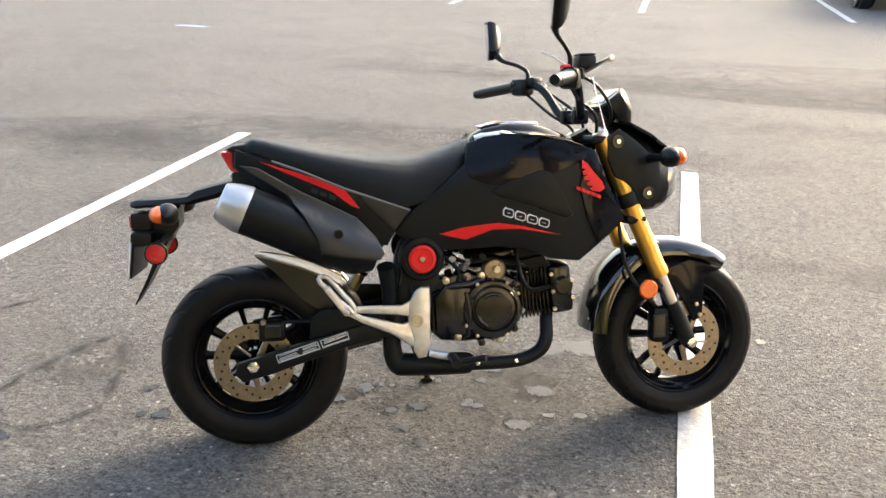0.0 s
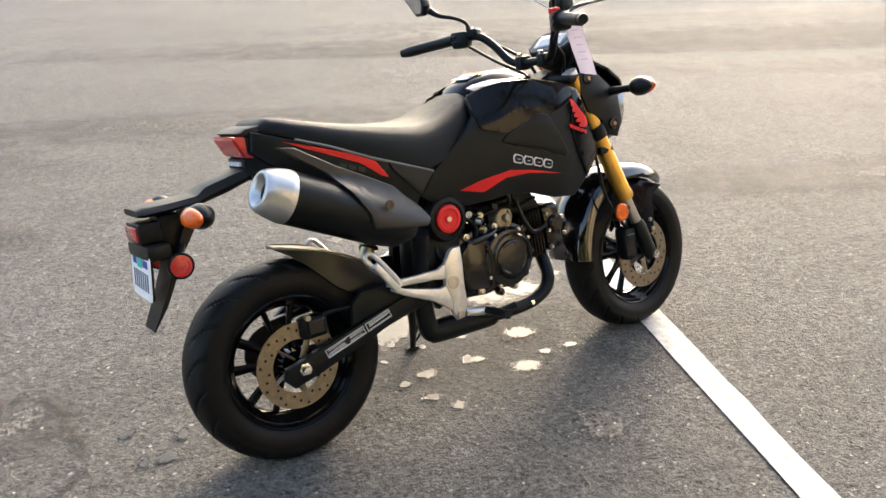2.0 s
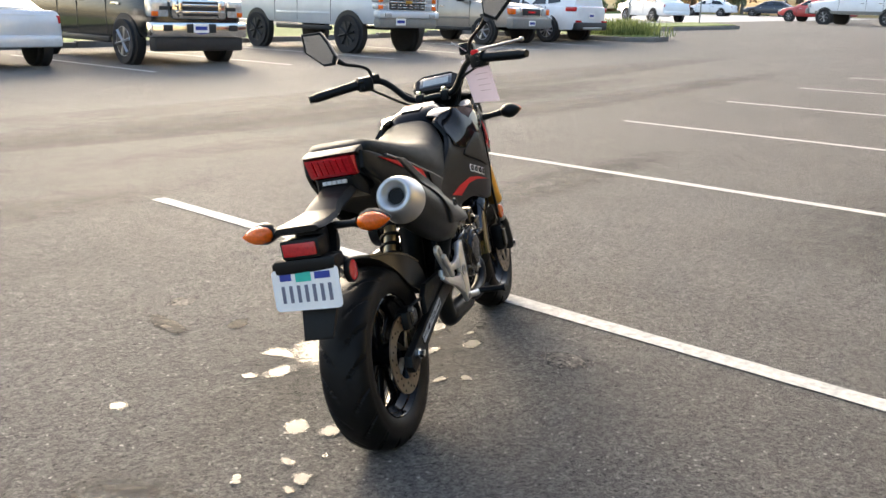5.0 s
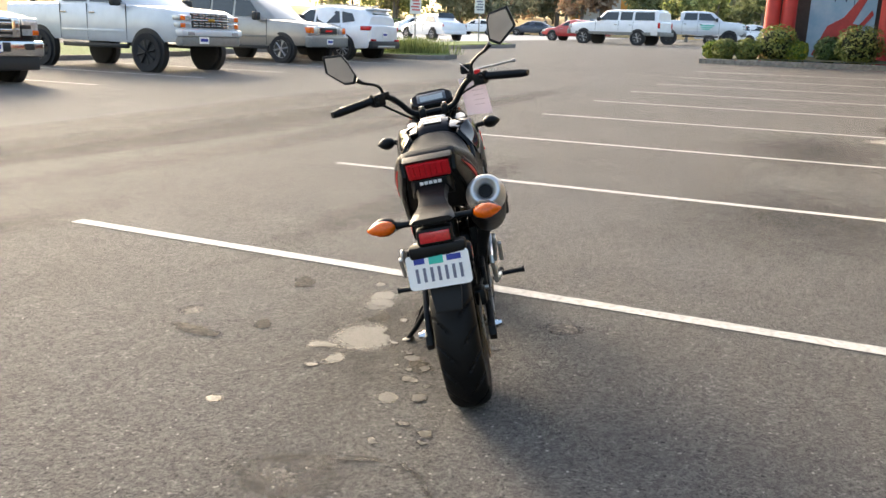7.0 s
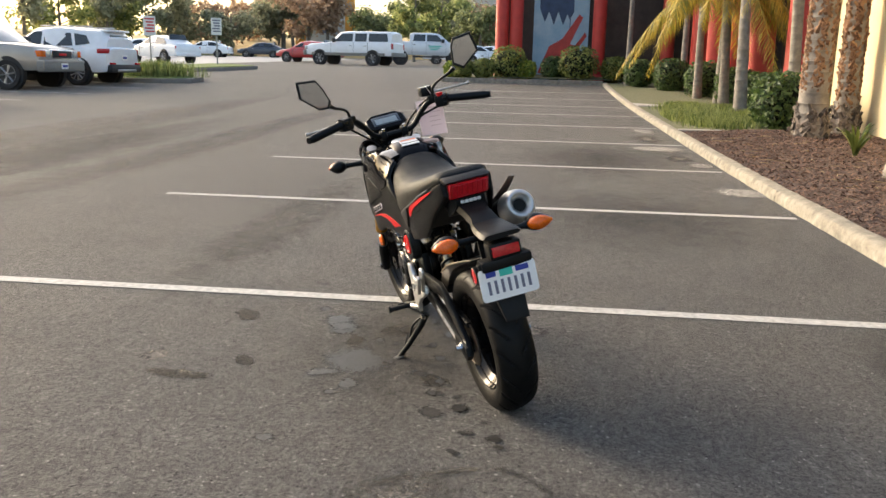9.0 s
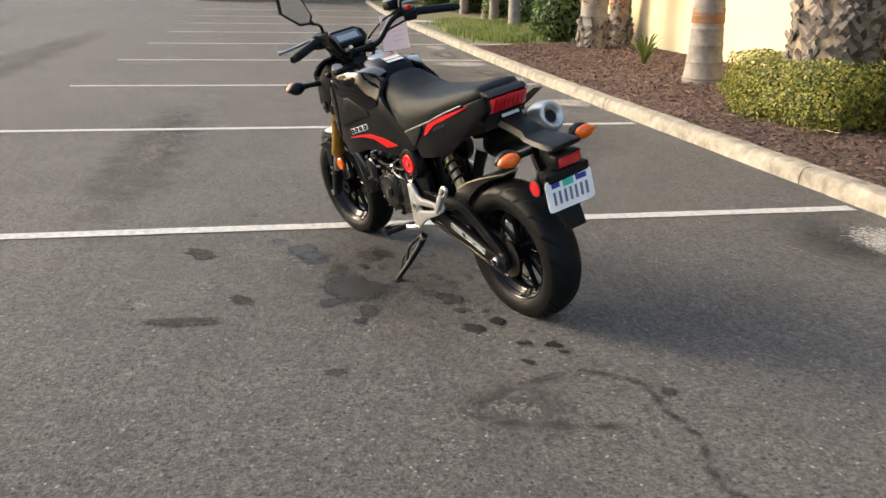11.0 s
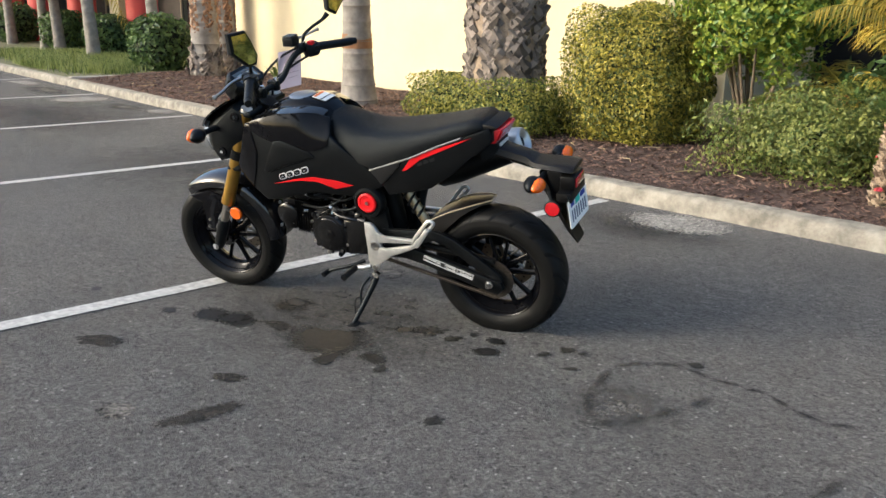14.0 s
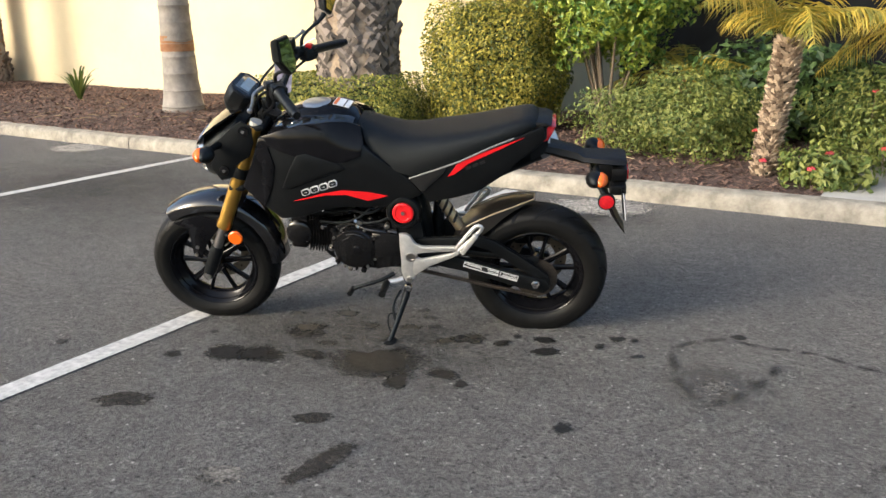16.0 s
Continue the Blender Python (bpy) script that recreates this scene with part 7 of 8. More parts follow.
RUST_BARK = material("rusty_palm_bark", (0.20, 0.085, 0.035), 0.9, color2=(0.33, 0.18, 0.09), scale=9, bump=.5, bump_scale=60)
BOOT = material("palm_boot", (0.070, 0.057, 0.047), 0.9, color2=(0.25, 0.205, 0.17), scale=6, bump=.4, bump_scale=80, island=True)
BOOT_TAN = material("tan_palm_boot", (0.13, 0.070, 0.040), 0.9, color2=(0.33, 0.185, 0.105), scale=6, bump=.4, bump_scale=80, island=True)
BOOT_BROWN = material("brown_palm_boot", (0.11, 0.072, 0.045), 0.9, color2=(0.44, 0.34, 0.24), scale=30, bump=.4, bump_scale=80, island=True)
# Near-black that paints the shade inside shrubs and behind leaf bases.
CORE_SHADE = material("core_shade", (0.012, 0.016, 0.007), 1.0, var=.3, scale=10)
CHIP = material("bark_chip", (0.050, 0.027, 0.022), 0.95, color2=(0.24, 0.145, 0.105), scale=20, island=True)


def mesh_from(name, verts, faces, mat, smooth=False):
    me = bpy.data.meshes.new(name)
    me.from_pydata(verts, [], faces)
    me.materials.append(mat)
    if smooth:
        me.shade_smooth()
    return me


def leaf_mesh(name, pts, nrm, size, mat, rng, aspect=0.55, up=0.3):
    """Many small folded leaves at pts, facing roughly along nrm."""
    n = len(pts)
    nrm = nrm + rng.normal(0, .55, (n, 3)) + np.array([0, 0, up])
    nrm /= np.linalg.norm(nrm, axis=1)[:, None]
    a = np.cross(nrm, rng.normal(0, 1, (n, 3)))
    a /= np.linalg.norm(a, axis=1)[:, None]
    c = np.cross(nrm, a)
    s = size * rng.uniform(.6, 1.35, (n, 1))
    tip, base = pts + a * s, pts - a * s
    l, r = pts + c * s * aspect + nrm * s * .18, pts - c * s * aspect + nrm * s * .18
    v = np.stack([base, l, tip, r], 1).reshape(-1, 3)
    i = np.arange(n) * 4
    f = np.concatenate([np.stack([i, i + 1, i + 2], 1), np.stack([i, i + 2, i + 3], 1)])
    return mesh_from(name, v.tolist(), f.tolist(), mat)


def lump_points(n, rng, size, box=2.0, lo=-1.0, bump=.08, thick=.16):
    """Points near the skin of a rounded block of the given half sizes."""
    d = rng.normal(0, 1, (n, 3))
    d /= np.linalg.norm(d, axis=1)[:, None]
    d = d[d[:, 2] > lo]
    k = (np.abs(d) ** box).sum(1) ** (-1 / box)
    ph = rng.uniform(0, 6.28, 6)
    w = 1 + bump * (np.sin(d[:, 0] * 7 + ph[0]) * np.sin(d[:, 1] * 6 + ph[1]) + np.sin(d[:, 2] * 8 + ph[2]) * np.sin(d[:, 0] * 5 + ph[3]))
    depth = 1 - thick * rng.uniform(0, 1, len(d)) ** 1.5
    p = d * (k * w * depth)[:, None] * np.array(size)
    return p, d


# An added dark lump that stands in for the shade inside a shrub.
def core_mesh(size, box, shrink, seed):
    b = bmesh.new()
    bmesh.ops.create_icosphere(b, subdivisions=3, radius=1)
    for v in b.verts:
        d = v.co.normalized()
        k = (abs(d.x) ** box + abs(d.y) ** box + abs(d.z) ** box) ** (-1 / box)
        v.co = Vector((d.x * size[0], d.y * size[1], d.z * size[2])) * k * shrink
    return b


def shrub(name, label, cat, at, size, n, leaf, mat, seed, box=2.0, bump=.08, turn=0, stems=0, thick=.2, group=""):
    rng = np.random.default_rng(seed)
    ob = thing(name, LOT @ pose(*at, 0, 0, turn), label, cat, group)
    p, d = lump_points(n, rng, size, box, bump=bump, thick=thick)
    o = tagged(new("foliage", leaf_mesh("foliage", p, d, leaf, mat, rng)), kind="stuff")
    o.parent = ob
    part("shade_core", core_mesh(size, box, 1 - thick * 1.05, seed), CORE_SHADE, ob, "", 180)
    for k in range(stems):
        a = rng.uniform(0, 6.28)
        x, y = math.cos(a) * size[0] * .35, math.sin(a) * size[1] * .35
        part("stem", bm_tube([(x * .3, y * .3, -size[2] - .5), (x * .7, y * .7, -size[2] * .8), (x * 1.3, y * 1.3, -size[2] * .2)], [.016, .013, .008], 7), TWIG, ob, "", 60)
    return ob


G = 0.145
shrub("hedge", "low clipped yellow-green hedge round the palm", "hedge", (2.25, -1.0, G + .20), (.78, .50, .26), 26000, .0155, LEAF_HEDGE, 1, 6.0, .055, stems=0, thick=.32)
shrub("bush", "rounded clipped bush with yellow-green leaves", "bush", (.95, -1.40, G + .50), (.57, .50, .56), 44000, .0150, LEAF_YG, 2, 3.4, .075, stems=6, thick=.34)
t = shrub("tree_shrub", "tall bright green shrub on several bare stems", "shrub", (.05, -1.60, 1.355), (.64, .55, .70), 19000, .0245, LEAF_BRIGHT, 3, 2.2, .20, stems=0, thick=.6)
rng = np.random.default_rng(8)
for k in range(11):
    a = rng.uniform(0, 6.28)
    r = rng.uniform(.1, .38)
    part("stem", bm_tube([(rng.normal(0, .06), rng.normal(0, .06), -1.22), (r * .45 * math.cos(a), r * .45 * math.sin(a), -.9), (r * math.cos(a), r * math.sin(a), -.45)], [.018, .014, .009], 7), TWIG, t, "", 60)
shrub("flowering_shrub", "sprawling green shrub with fine leaves by the kerb", "shrub", (-.70, -1.05, G + .20), (.66, .55, .34), 21000, .0150, LEAF_MID, 4, 2.2, .24, stems=9, thick=.7)
shrub("flowering_shrub", "green flowering shrub behind the small palm", "shrub", (-2.45, -1.05, G + .24), (.85, .55, .42), 19000, .0180, LEAF_MID, 5, 2.3, .22, stems=8, thick=.65)
shrub("flowering_shrub", "small flowering shrub at the palm's foot", "shrub", (-1.78, -.30, G + .03), (.26, .18, .16), 1700, .024, LEAF_MID, 6, 2.0, .25, thick=.7)
shrub("flowering_shrub", "dark green shrub deep in the bed", "shrub", (-1.25, -1.75, G + .30), (.75, .45, .42), 4200, .040, LEAF_DARK, 7, 2.2, .16, thick=.45)
shrub("flowering_shrub", "dark green shrub deep in the bed", "shrub", (-3.5, -1.6, G + .40), (.9, .6, .6), 4200, .040, LEAF_DARK, 17, 2.2, .16, thick=.45)
rng = np.random.default_rng(9)
for k, (u, v, z) in enumerate(((-1.33, -.55, .42), (-1.42, -.35, .27), (-1.72, -.17, .27), (-1.80, -.22, .36), (-2.15, -.52, .45), (-2.35, -.50, .52), (-2.42, -.48, .51), (-2.3, -.46, .36), (-2.05, -.56, .35), (-1.95, -.8, .66), (-2.6, -.45, .4))):
    f = thing("flower_head", LOT @ pose(u, v, z - .06), "small cluster of bright pink flowers", "flower", "flowers on the shrubs")
    d = rng.normal(0, 1, (40, 3))
    d /= np.linalg.norm(d, axis=1)[:, None]
    d[:, 2] = np.abs(d[:, 2])
    o = new("petals", leaf_mesh("petals", d * np.array((.020, .020, .012)), d, .0085, PINK, rng, .9))
    o.parent = f
    part("stalk", bm_tube([(0, 0, 0), (rng.normal(0, .02), -.05, -.16)], [.003, .003], 5), TWIG, f)

# ball shrubs along the building
for k, (u, v, r, mat, lab) in enumerate(((10.9, -1.75, .52, LEAF_DARK, "round dark green clipped shrub"), (14.6, -2.3, .48, LEAF_DARK, "round dark green clipped shrub"), (12.6, -2.4, .45, LEAF_DARK, "round dark green clipped shrub"), (17.6, -2.4, .5, LEAF_DARK, "round dark green clipped shrub"), (20.6, -2.2, .55, LEAF_DARK, "round dark green clipped shrub"), (23.4, -1.7, .55, LEAF_DARK, "round dark green clipped shrub"), (25.3, -.9, .5, LEAF_DARK, "round dark green clipped shrub"))):
    shrub("ball_shrub", lab, "shrub", (u, v, rise(u, 0) + .14 + r * .8), (r, r, r * .92), 2600, .045, mat, 20 + k, 2.6, .06, group="shrubs along the building", thick=.25)
for k, (u, v, r, mat) in enumerate(((27.9, 3.55, .62, LEAF_MID), (27.8, 2.9, .34, LEAF_BRIGHT), (27.7, 4.45, .36, LEAF_MID), (27.6, 5.2, .34, LEAF_MID), (27.9, 5.6, .30, LEAF_BRIGHT), (28.4, 1.9, .42, LEAF_DARK), (27.9, 1.0, .66, LEAF_MID), (27.7, -.3, .45, LEAF_MID))):
    shrub("ball_shrub", "round green shrub in the far planter", "shrub", (u, v, rise(u, 0) + .2 + r * .75), (r * 1.1, r * 1.1, r), 1800, .055, mat, 40 + k, 2.4, .08, group="shrubs of the far planter", thick=.25)


def grass_patch(name, label, outline_fn, n, h, seed, mat=GRASS_LEAF, lean=.5, zoff=0.0):
    rng = np.random.default_rng(seed)
    v, f = [], []
    for k in range(n):
        u, w, hz = outline_fn(rng)
        hh = h * rng.uniform(.5, 1.2) * hz
        a = rng.uniform(0, 6.28)
        dx, dy = math.cos(a) * hh * lean * rng.uniform(.2, 1), math.sin(a) * hh * lean * rng.uniform(.2, 1)
        wx, wy = -math.sin(a) * .006, math.cos(a) * .006
        s = 1 + h * 1.5
        z = rise(u, w) + zoff
        i = len(v)
        v += [(u - wx * s, w - wy * s, z), (u + wx * s, w + wy * s, z), (u + dx * .5 + wx * s * .7, w + dy * .5 + wy * s * .7, z + hh * .65), (u + dx * .5 - wx * s * .7, w + dy * .5 - wy * s * .7, z + hh * .65), (u + dx, w + dy, z + hh)]
        f += [(i, i + 1, i + 2, i + 3), (i + 3, i + 2, i + 4)]
    ob = new(name, mesh_from(name, v, f, mat))
    ob.matrix_world = LOT
    return tagged(ob, label, "grass", "", "stuff")


grass_patch("ornamental_grass", "mounds of fresh green grass in the planter bed", lambda r: (lambda c: (c[0] + r.normal(0, .36), min(-.12, c[1] + r.normal(0, .24)), 1))(((11.2, -.8), (12.2, -1.1), (13.2, -.7), (14.6, -.9), (15.8, -1.0), (11.8, -1.9), (13.8, -1.9), (15.2, -1.8), (12.6, -.45))[r.integers(9)]), 15000, .16, 3, zoff=.10, lean=.9)
grass_patch("long_grass", "tuft of long green grass at the island's end", lambda r: (23.7 + r.normal(0, .38), 15.2 + r.normal(0, .55), 1), 2200, .52, 4, zoff=.12, lean=.7)


def spiky_plant(u, v, n, h, seed, label):
    rng = np.random.default_rng(seed)
    ob = thing("strap_plant", LOT @ pose(u, v, rise(u, 0) + .125), label, "plant")
    b = bmesh.new()
    for k in range(n):
        a = 2 * math.pi * k / n + rng.normal(0, .2)
        hh = h * rng.uniform(.7, 1.1)
        out = hh * rng.uniform(.25, .75)
        rows = []
        for i in range(6):
            f = i / 5
            r = out * f
            z = hh * (f * 1.5 - .62 * f * f * (1 + out / hh * .5))
            w = .020 * (1 - f) ** .6 + .001
            c = Vector((r * math.cos(a), r * math.sin(a), z))
            s = Vector((-math.sin(a), math.cos(a), 0)) * w
            rows.append((b.verts.new(c - s), b.verts.new(c + s)))
        for p, q in zip(rows, rows[1:]):
            b.faces.new((p[0], p[1], q[1], q[0]))
    part("leaves", b, LEAF_PALM_G, ob, "", 180)
    return ob


spiky_plant(6.62, -1.48, 26, .52, 3, "small green strap-leaved plant in the mulch")
spiky_plant(-.35, -2.3, 18, .9, 4, "strap-leaved plant in the shaded bed")


# ---- palms ----
def frond(b, root, az, rise_a, length, droop, rng, leaflet=.28, n=34, width=.012, hang=.5):
    """A feather leaf: a bowed rib with two rows of narrow leaflets."""
    d = Vector((math.cos(az), math.sin(az), 0))
    pts = []
    for i in range(15):
        f = i / 14
        pts.append(Vector(root) + d * length * (f * math.cos(rise_a)) + Vector((0, 0, length * (f * math.sin(rise_a) - droop * f * f))))
    side = Vector((-d.y, d.x, 0))
    bm_tube(pts, [.013 * (1 - .8 * i / 14) for i in range(15)], 5, b)
    for k in range(n):
        f = .12 + .88 * k / n
        x = f * 14
        i = min(13, int(x))
        p = pts[i].lerp(pts[i + 1], x - i)
        ln = leaflet * (math.sin(math.pi * min(1, f * .9 + .1)) * .8 + .25) * rng.uniform(.8, 1.15)
        t = (pts[i + 1] - pts[i]).normalized()
        for s in (-1, 1):
            e = (side * s + t * .7 + Vector((0, 0, .25 - hang * rng.uniform(.5, 1.6)))).normalized()
            q = p + e * ln * .55
            r = q + (e + Vector((0, 0, -hang * 1.1))).normalized() * ln * .45
            w = t * width
            v = [b.verts.new(p - w * .5), b.verts.new(p + w * .5), b.verts.new(q + w * .6), b.verts.new(q - w * .6), b.verts.new(r)]
            b.faces.new((v[0], v[1], v[2], v[3]))
            b.faces.new((v[3], v[2], v[4]))


def crown(parent, z, n, length, seed, mat, rise_rng=(-.2, 1.2), droop=.7, leaflet=.3, name="frond", nl=34, root=(0, 0), width=.012, hang=.5):
    rng = random.Random(seed)
    for k in range(n):
        b = bmesh.new()
        az = 2 * math.pi * k / n * 1.618 * 2 + rng.uniform(-.3, .3)
        frond(b, (root[0], root[1], z), az, rng.uniform(*rise_rng), length * rng.uniform(.8, 1.15), droop * rng.uniform(.7, 1.3), rng, leaflet, nl, width, hang)
        part(name, b, mat, parent)


def ringed_trunk(h, r0, r1, lean=(0, 0), flare=1.35, rings=.16, seed=0):
    """A smooth palm trunk with leaf-scar rings and a swollen foot."""
    rng = random.Random(seed)
    b = bmesh.new()
    pts, rad = [], []
    n = int(h / rings)
    for i in range(n):
        for dz, k in ((0, 1.0), (.5, .985), (.86, 1.0), (.9, 1.03), (.97, 1.02)):
            z = (i + dz) * rings
            f = z / h
            r = r0 + (r1 - r0) * min(1, f * 2.2)
            r *= 1 + (flare - 1) * math.exp(-z / .28)
            pts.append(Vector((lean[0] * f, lean[1] * f, z - .1)))
            rad.append(r * k * rng.uniform(.985, 1.015))
    return bm_tube(pts, rad, 24, b)


def boots(parent, z0, z1, r0, r1, mat, seed, n_around=9, dz=.085, size=.15, out=.55, name="leaf_base"):
    """Old leaf bases: thick overlapping wedges round a trunk."""
    rng = random.Random(seed)
    b = bmesh.new()
    k = 0
    z = z0
    while z < z1:
        f = (z - z0) / max(.01, z1 - z0)
        r = r0 + (r1 - r0) * f
        for i in range(n_around):
            a = 2 * math.pi * (i + .5 * (k % 2)) / n_around + rng.uniform(-.12, .12)
            s = size * rng.uniform(.75, 1.2)
            c, d = Vector((math.cos(a), math.sin(a), 0)), Vector((-math.sin(a), math.cos(a), 0))
            p = c * r + Vector((0, 0, z + rng.uniform(-.02, .02)))
            tw = rng.uniform(-.35, .35)
            top = p + c * s * out * rng.uniform(.5, 1.2) + Vector((0, 0, s * rng.uniform(.8, 1.2))) + d * s * tw
            w0, w1 = s * .62, s * rng.uniform(.22, .5)
            th = c * .022
            vs = [p - d * w0, p + d * w0, top + d * w1, top - d * w1]
            q = [b.verts.new(x) for x in vs] + [b.verts.new(x - th) for x in vs]
            for fc in ((0, 1, 2, 3), (7, 6, 5, 4), (0, 4, 5, 1), (1, 5, 6, 2), (2, 6, 7, 3), (3, 7, 4, 0)):
                b.faces.new([q[x] for x in fc])
        z += dz
        k += 1
    bmesh.ops.recalc_face_normals(b, faces=b.faces)
    return tagged(part(name, b, mat, parent), kind="stuff")


def ragged_boots(parent, z0, z1, r0, r1, mat, seed, n_around, dz, size, name="leaf_base"):
    """Cut leaf bases: thick curling straps that lean across one another, with frayed tips."""
    rng = random.Random(seed)
    b = bmesh.new()
    k, z = 0, z0
    while z < z1:
        r = r0 + (r1 - r0) * (z - z0) / max(.01, z1 - z0)
        for i in range(n_around):
            a = 2 * math.pi * (i + .5 * (k % 2)) / n_around + rng.uniform(-.13, .13)
            s = size * rng.uniform(.7, 1.25)
            lean = (.8 if (i + k) % 2 else -.8) + rng.uniform(-.45, .45)
            c, d, up = Vector((math.cos(a), math.sin(a), 0)), Vector((-math.sin(a), math.cos(a), 0)), Vector((0, 0, 1))
            p = c * (r - .01) + up * (z + rng.uniform(-.03, .03))
            run = (up + d * lean).normalized()
            across = run.cross(c)
            rows = []
            out = rng.uniform(.04, .22)
            for f, w, o in ((0, .34, 0), (.4, .30, .16), (.8, .20, .55 * out), (1.10, .15 * rng.uniform(.5, 1.5), out)):
                q = p + run * s * f + c * s * o
                th = c * .018 * (1.15 - .6 * f)
                j = rng.uniform(-.06, .06) * s * f
                rows.append([q - across * w * s + run * j, q + th, q + across * w * s - run * j, q - th])
            loft(rows, b)
        z += dz
        k += 1
    bmesh.ops.recalc_face_normals(b, faces=b.faces)
    return tagged(part(name, b, mat, parent, "", 28), kind="stuff")


# smooth ringed palm near the wall
pk = thing("palm_tree", LOT @ pose(4.62, -1.28, rise(4.4, 0) + .135), "grey ringed palm trunk with a swollen foot in mulch", "palm tree")
part("trunk", ringed_trunk(6.5, .168, .130, (-.05, .1), 1.50, .17, 2), RING_BARK, pk, "", 50)
b = bmesh.new()
for z, r in ((.62, .169), (.70, .165)):
    bm_tube([(0, .01, z), (0, .01, z + .075)], [r * 1.015, r * 1.005], 24, b, cap=False)
part("rust_band", b, RUST_BARK, pk, "rusty brown band", 50)
crown(pk, 6.4, 13, 2.6, 3, LEAF_PALM_G, (-.3, 1.1), .6, .45)
# stout palm with old leaf bases
pk = thing("palm_tree", LOT @ pose(2.12, -1.06, rise(2, 0) + .135), "stout palm trunk armoured with grey old leaf bases", "palm tree")
part("trunk", bm_tube([(0, 0, -.1), (0, 0, .3), (0, 0, .8), (0, 0, 2.0), (0, 0, 5.5)], [.36, .35, .32, .29, .27], 28), BOOT_BROWN, pk, "", 50)
ragged_boots(pk, .02, 2.4, .345, .295, BOOT, 4, 17, .050, .15)
boots(pk, 2.45, 5.4, .29, .27, BOOT, 5, 9, .16, .24, .5)
crown(pk, 5.5, 16, 3.2, 5, LEAF_PALM_G, (-.2, 1.2), .5, .4)
# palms with shaggy tan bark
for u, v, r, s in ((9.15, -1.70, .21, 6), (9.78, -2.38, .17, 7)):
    pk = thing("palm_tree", LOT @ pose(u, v, rise(u, 0) + .135), "palm trunk with shaggy rust-brown old leaf bases", "palm tree")
    part("trunk", ringed_trunk(6.5, r, r * .85, (0, 0), 1.3, .15, s), RING_BARK, pk, "", 50)
    ragged_boots(pk, .62 if s == 6 else .1, 3.6, r * .90, r * .84, BOOT_TAN, s, 11, .058, .115)
    ragged_boots(pk, .0, .34, r * 1.18, r * 1.02, BOOT, s + 20, 12, .06, .15)
    crown(pk, 6.3, 13, 2.6, s, LEAF_PALM_G, (-.3, 1.1), .6, .4)
# slender palms by the portico
for k, (u, v, h, r, lean) in enumerate(((14.0, -1.75, 5.2, .13, (.35, .1)), (17.9, -2.05, 4.6, .11, (.25, -.1)), (19.9, -1.9, 4.8, .12, (-.1, .1)), (23.8, -2.1, 4.6, .12, (.1, 0)), (26.0, -.6, 4.8, .11, (.05, 0)))):
    pk = thing("palm_tree", LOT @ pose(u, v, rise(u, 0) + .12), "slender grey palm trunk in the grassy bed", "palm tree", "slender palms of the planter")
    part("trunk", ringed_trunk(h, r, r * .75, lean, 1.2, .2, 30 + k), RING_BARK, pk, "", 50)
    crown(pk, h - .15, 11, 2.0, 40 + k, LEAF_PALM_G, (-.2, 1.1), .7, .42, "frond", 30, lean)
# drooping yellow palm
pk = thing("palm_tree", LOT @ pose(16.4, -1.9, rise(16.4, 0) + .12), "drooping palm with long yellow-green fronds", "palm tree")
part("trunk", ringed_trunk(2.9, .12, .10, (.1, .1), 1.2, .2, 50), RING_BARK, pk, "", 50)
crown(pk, 2.9, 22, 2.3, 51, LEAF_PALM, (.0, .9), 1.05, .66, "frond", 72, (.1, .1), .022, 1.3)
pk = thing("palm_tree", LOT @ pose(12.3, -2.3, rise(12.3, 0) + .12), "drooping palm with long yellow-green fronds", "palm tree")
part("trunk", ringed_trunk(3.0, .11, .10, (.1, .1), 1.2, .2, 52), RING_BARK, pk, "", 50)
crown(pk, 2.9, 10, 1.3, 53, LEAF_PALM, (.0, .9), 1.0, .42, "frond", 34, (.1, .1), .014, 1.0)
# small palm at the kerb
pk = thing("small_palm", LOT @ pose(-1.40, -.47, .105), "small palm with rough trunk and yellowing arching fronds", "palm tree")
# The shade between the leaf bases is painted as a near-black trunk.
part("trunk", bm_tube([(0, 0, -.05), (-.015, -.01, .2), (-.05, -.02, .5), (-.09, -.03, .80)], [.058, .060, .064, .075], 18), CORE_SHADE, pk, "", 50)
tr = boots(pk, .0, .80, .058, .070, BOOT_BROWN, 9, 15, .017, .030, .85)
for v in tr.data.vertices:
    v.co.x -= .113 * max(0, v.co.z)
crown(pk, .82, 11, .85, 12, LEAF_PALM, (.75, 1.35), .7, .24, "frond", 44, (-.09, -.03), .008, .75)
pk = thing("small_palm", LOT @ pose(-2.25, -.95, .135), "small palm with yellowing fronds among the shrubs", "palm tree")
part("trunk", bm_tube([(0, 0, -.05), (0, 0, .75)], [.07, .08], 14), RUST_BARK, pk, "", 50)
crown(pk, .78, 11, 1.0, 14, LEAF_PALM, (.35, 1.2), .75, .26, "frond", 44, (0, 0), .008, .75)
pk = thing("small_palm", LOT @ pose(-.50, -1.9, .135), "small palm with a few tan fronds behind the shrub", "palm tree")
part("trunk", bm_tube([(0, 0, -.05), (0, 0, .45)], [.06, .06], 12), RUST_BARK, pk, "", 50)
crown(pk, .48, 7, .75, 15, LEAF_PALM, (.2, 1.0), .6, .2, "frond", 34, (0, 0), .007, .6)


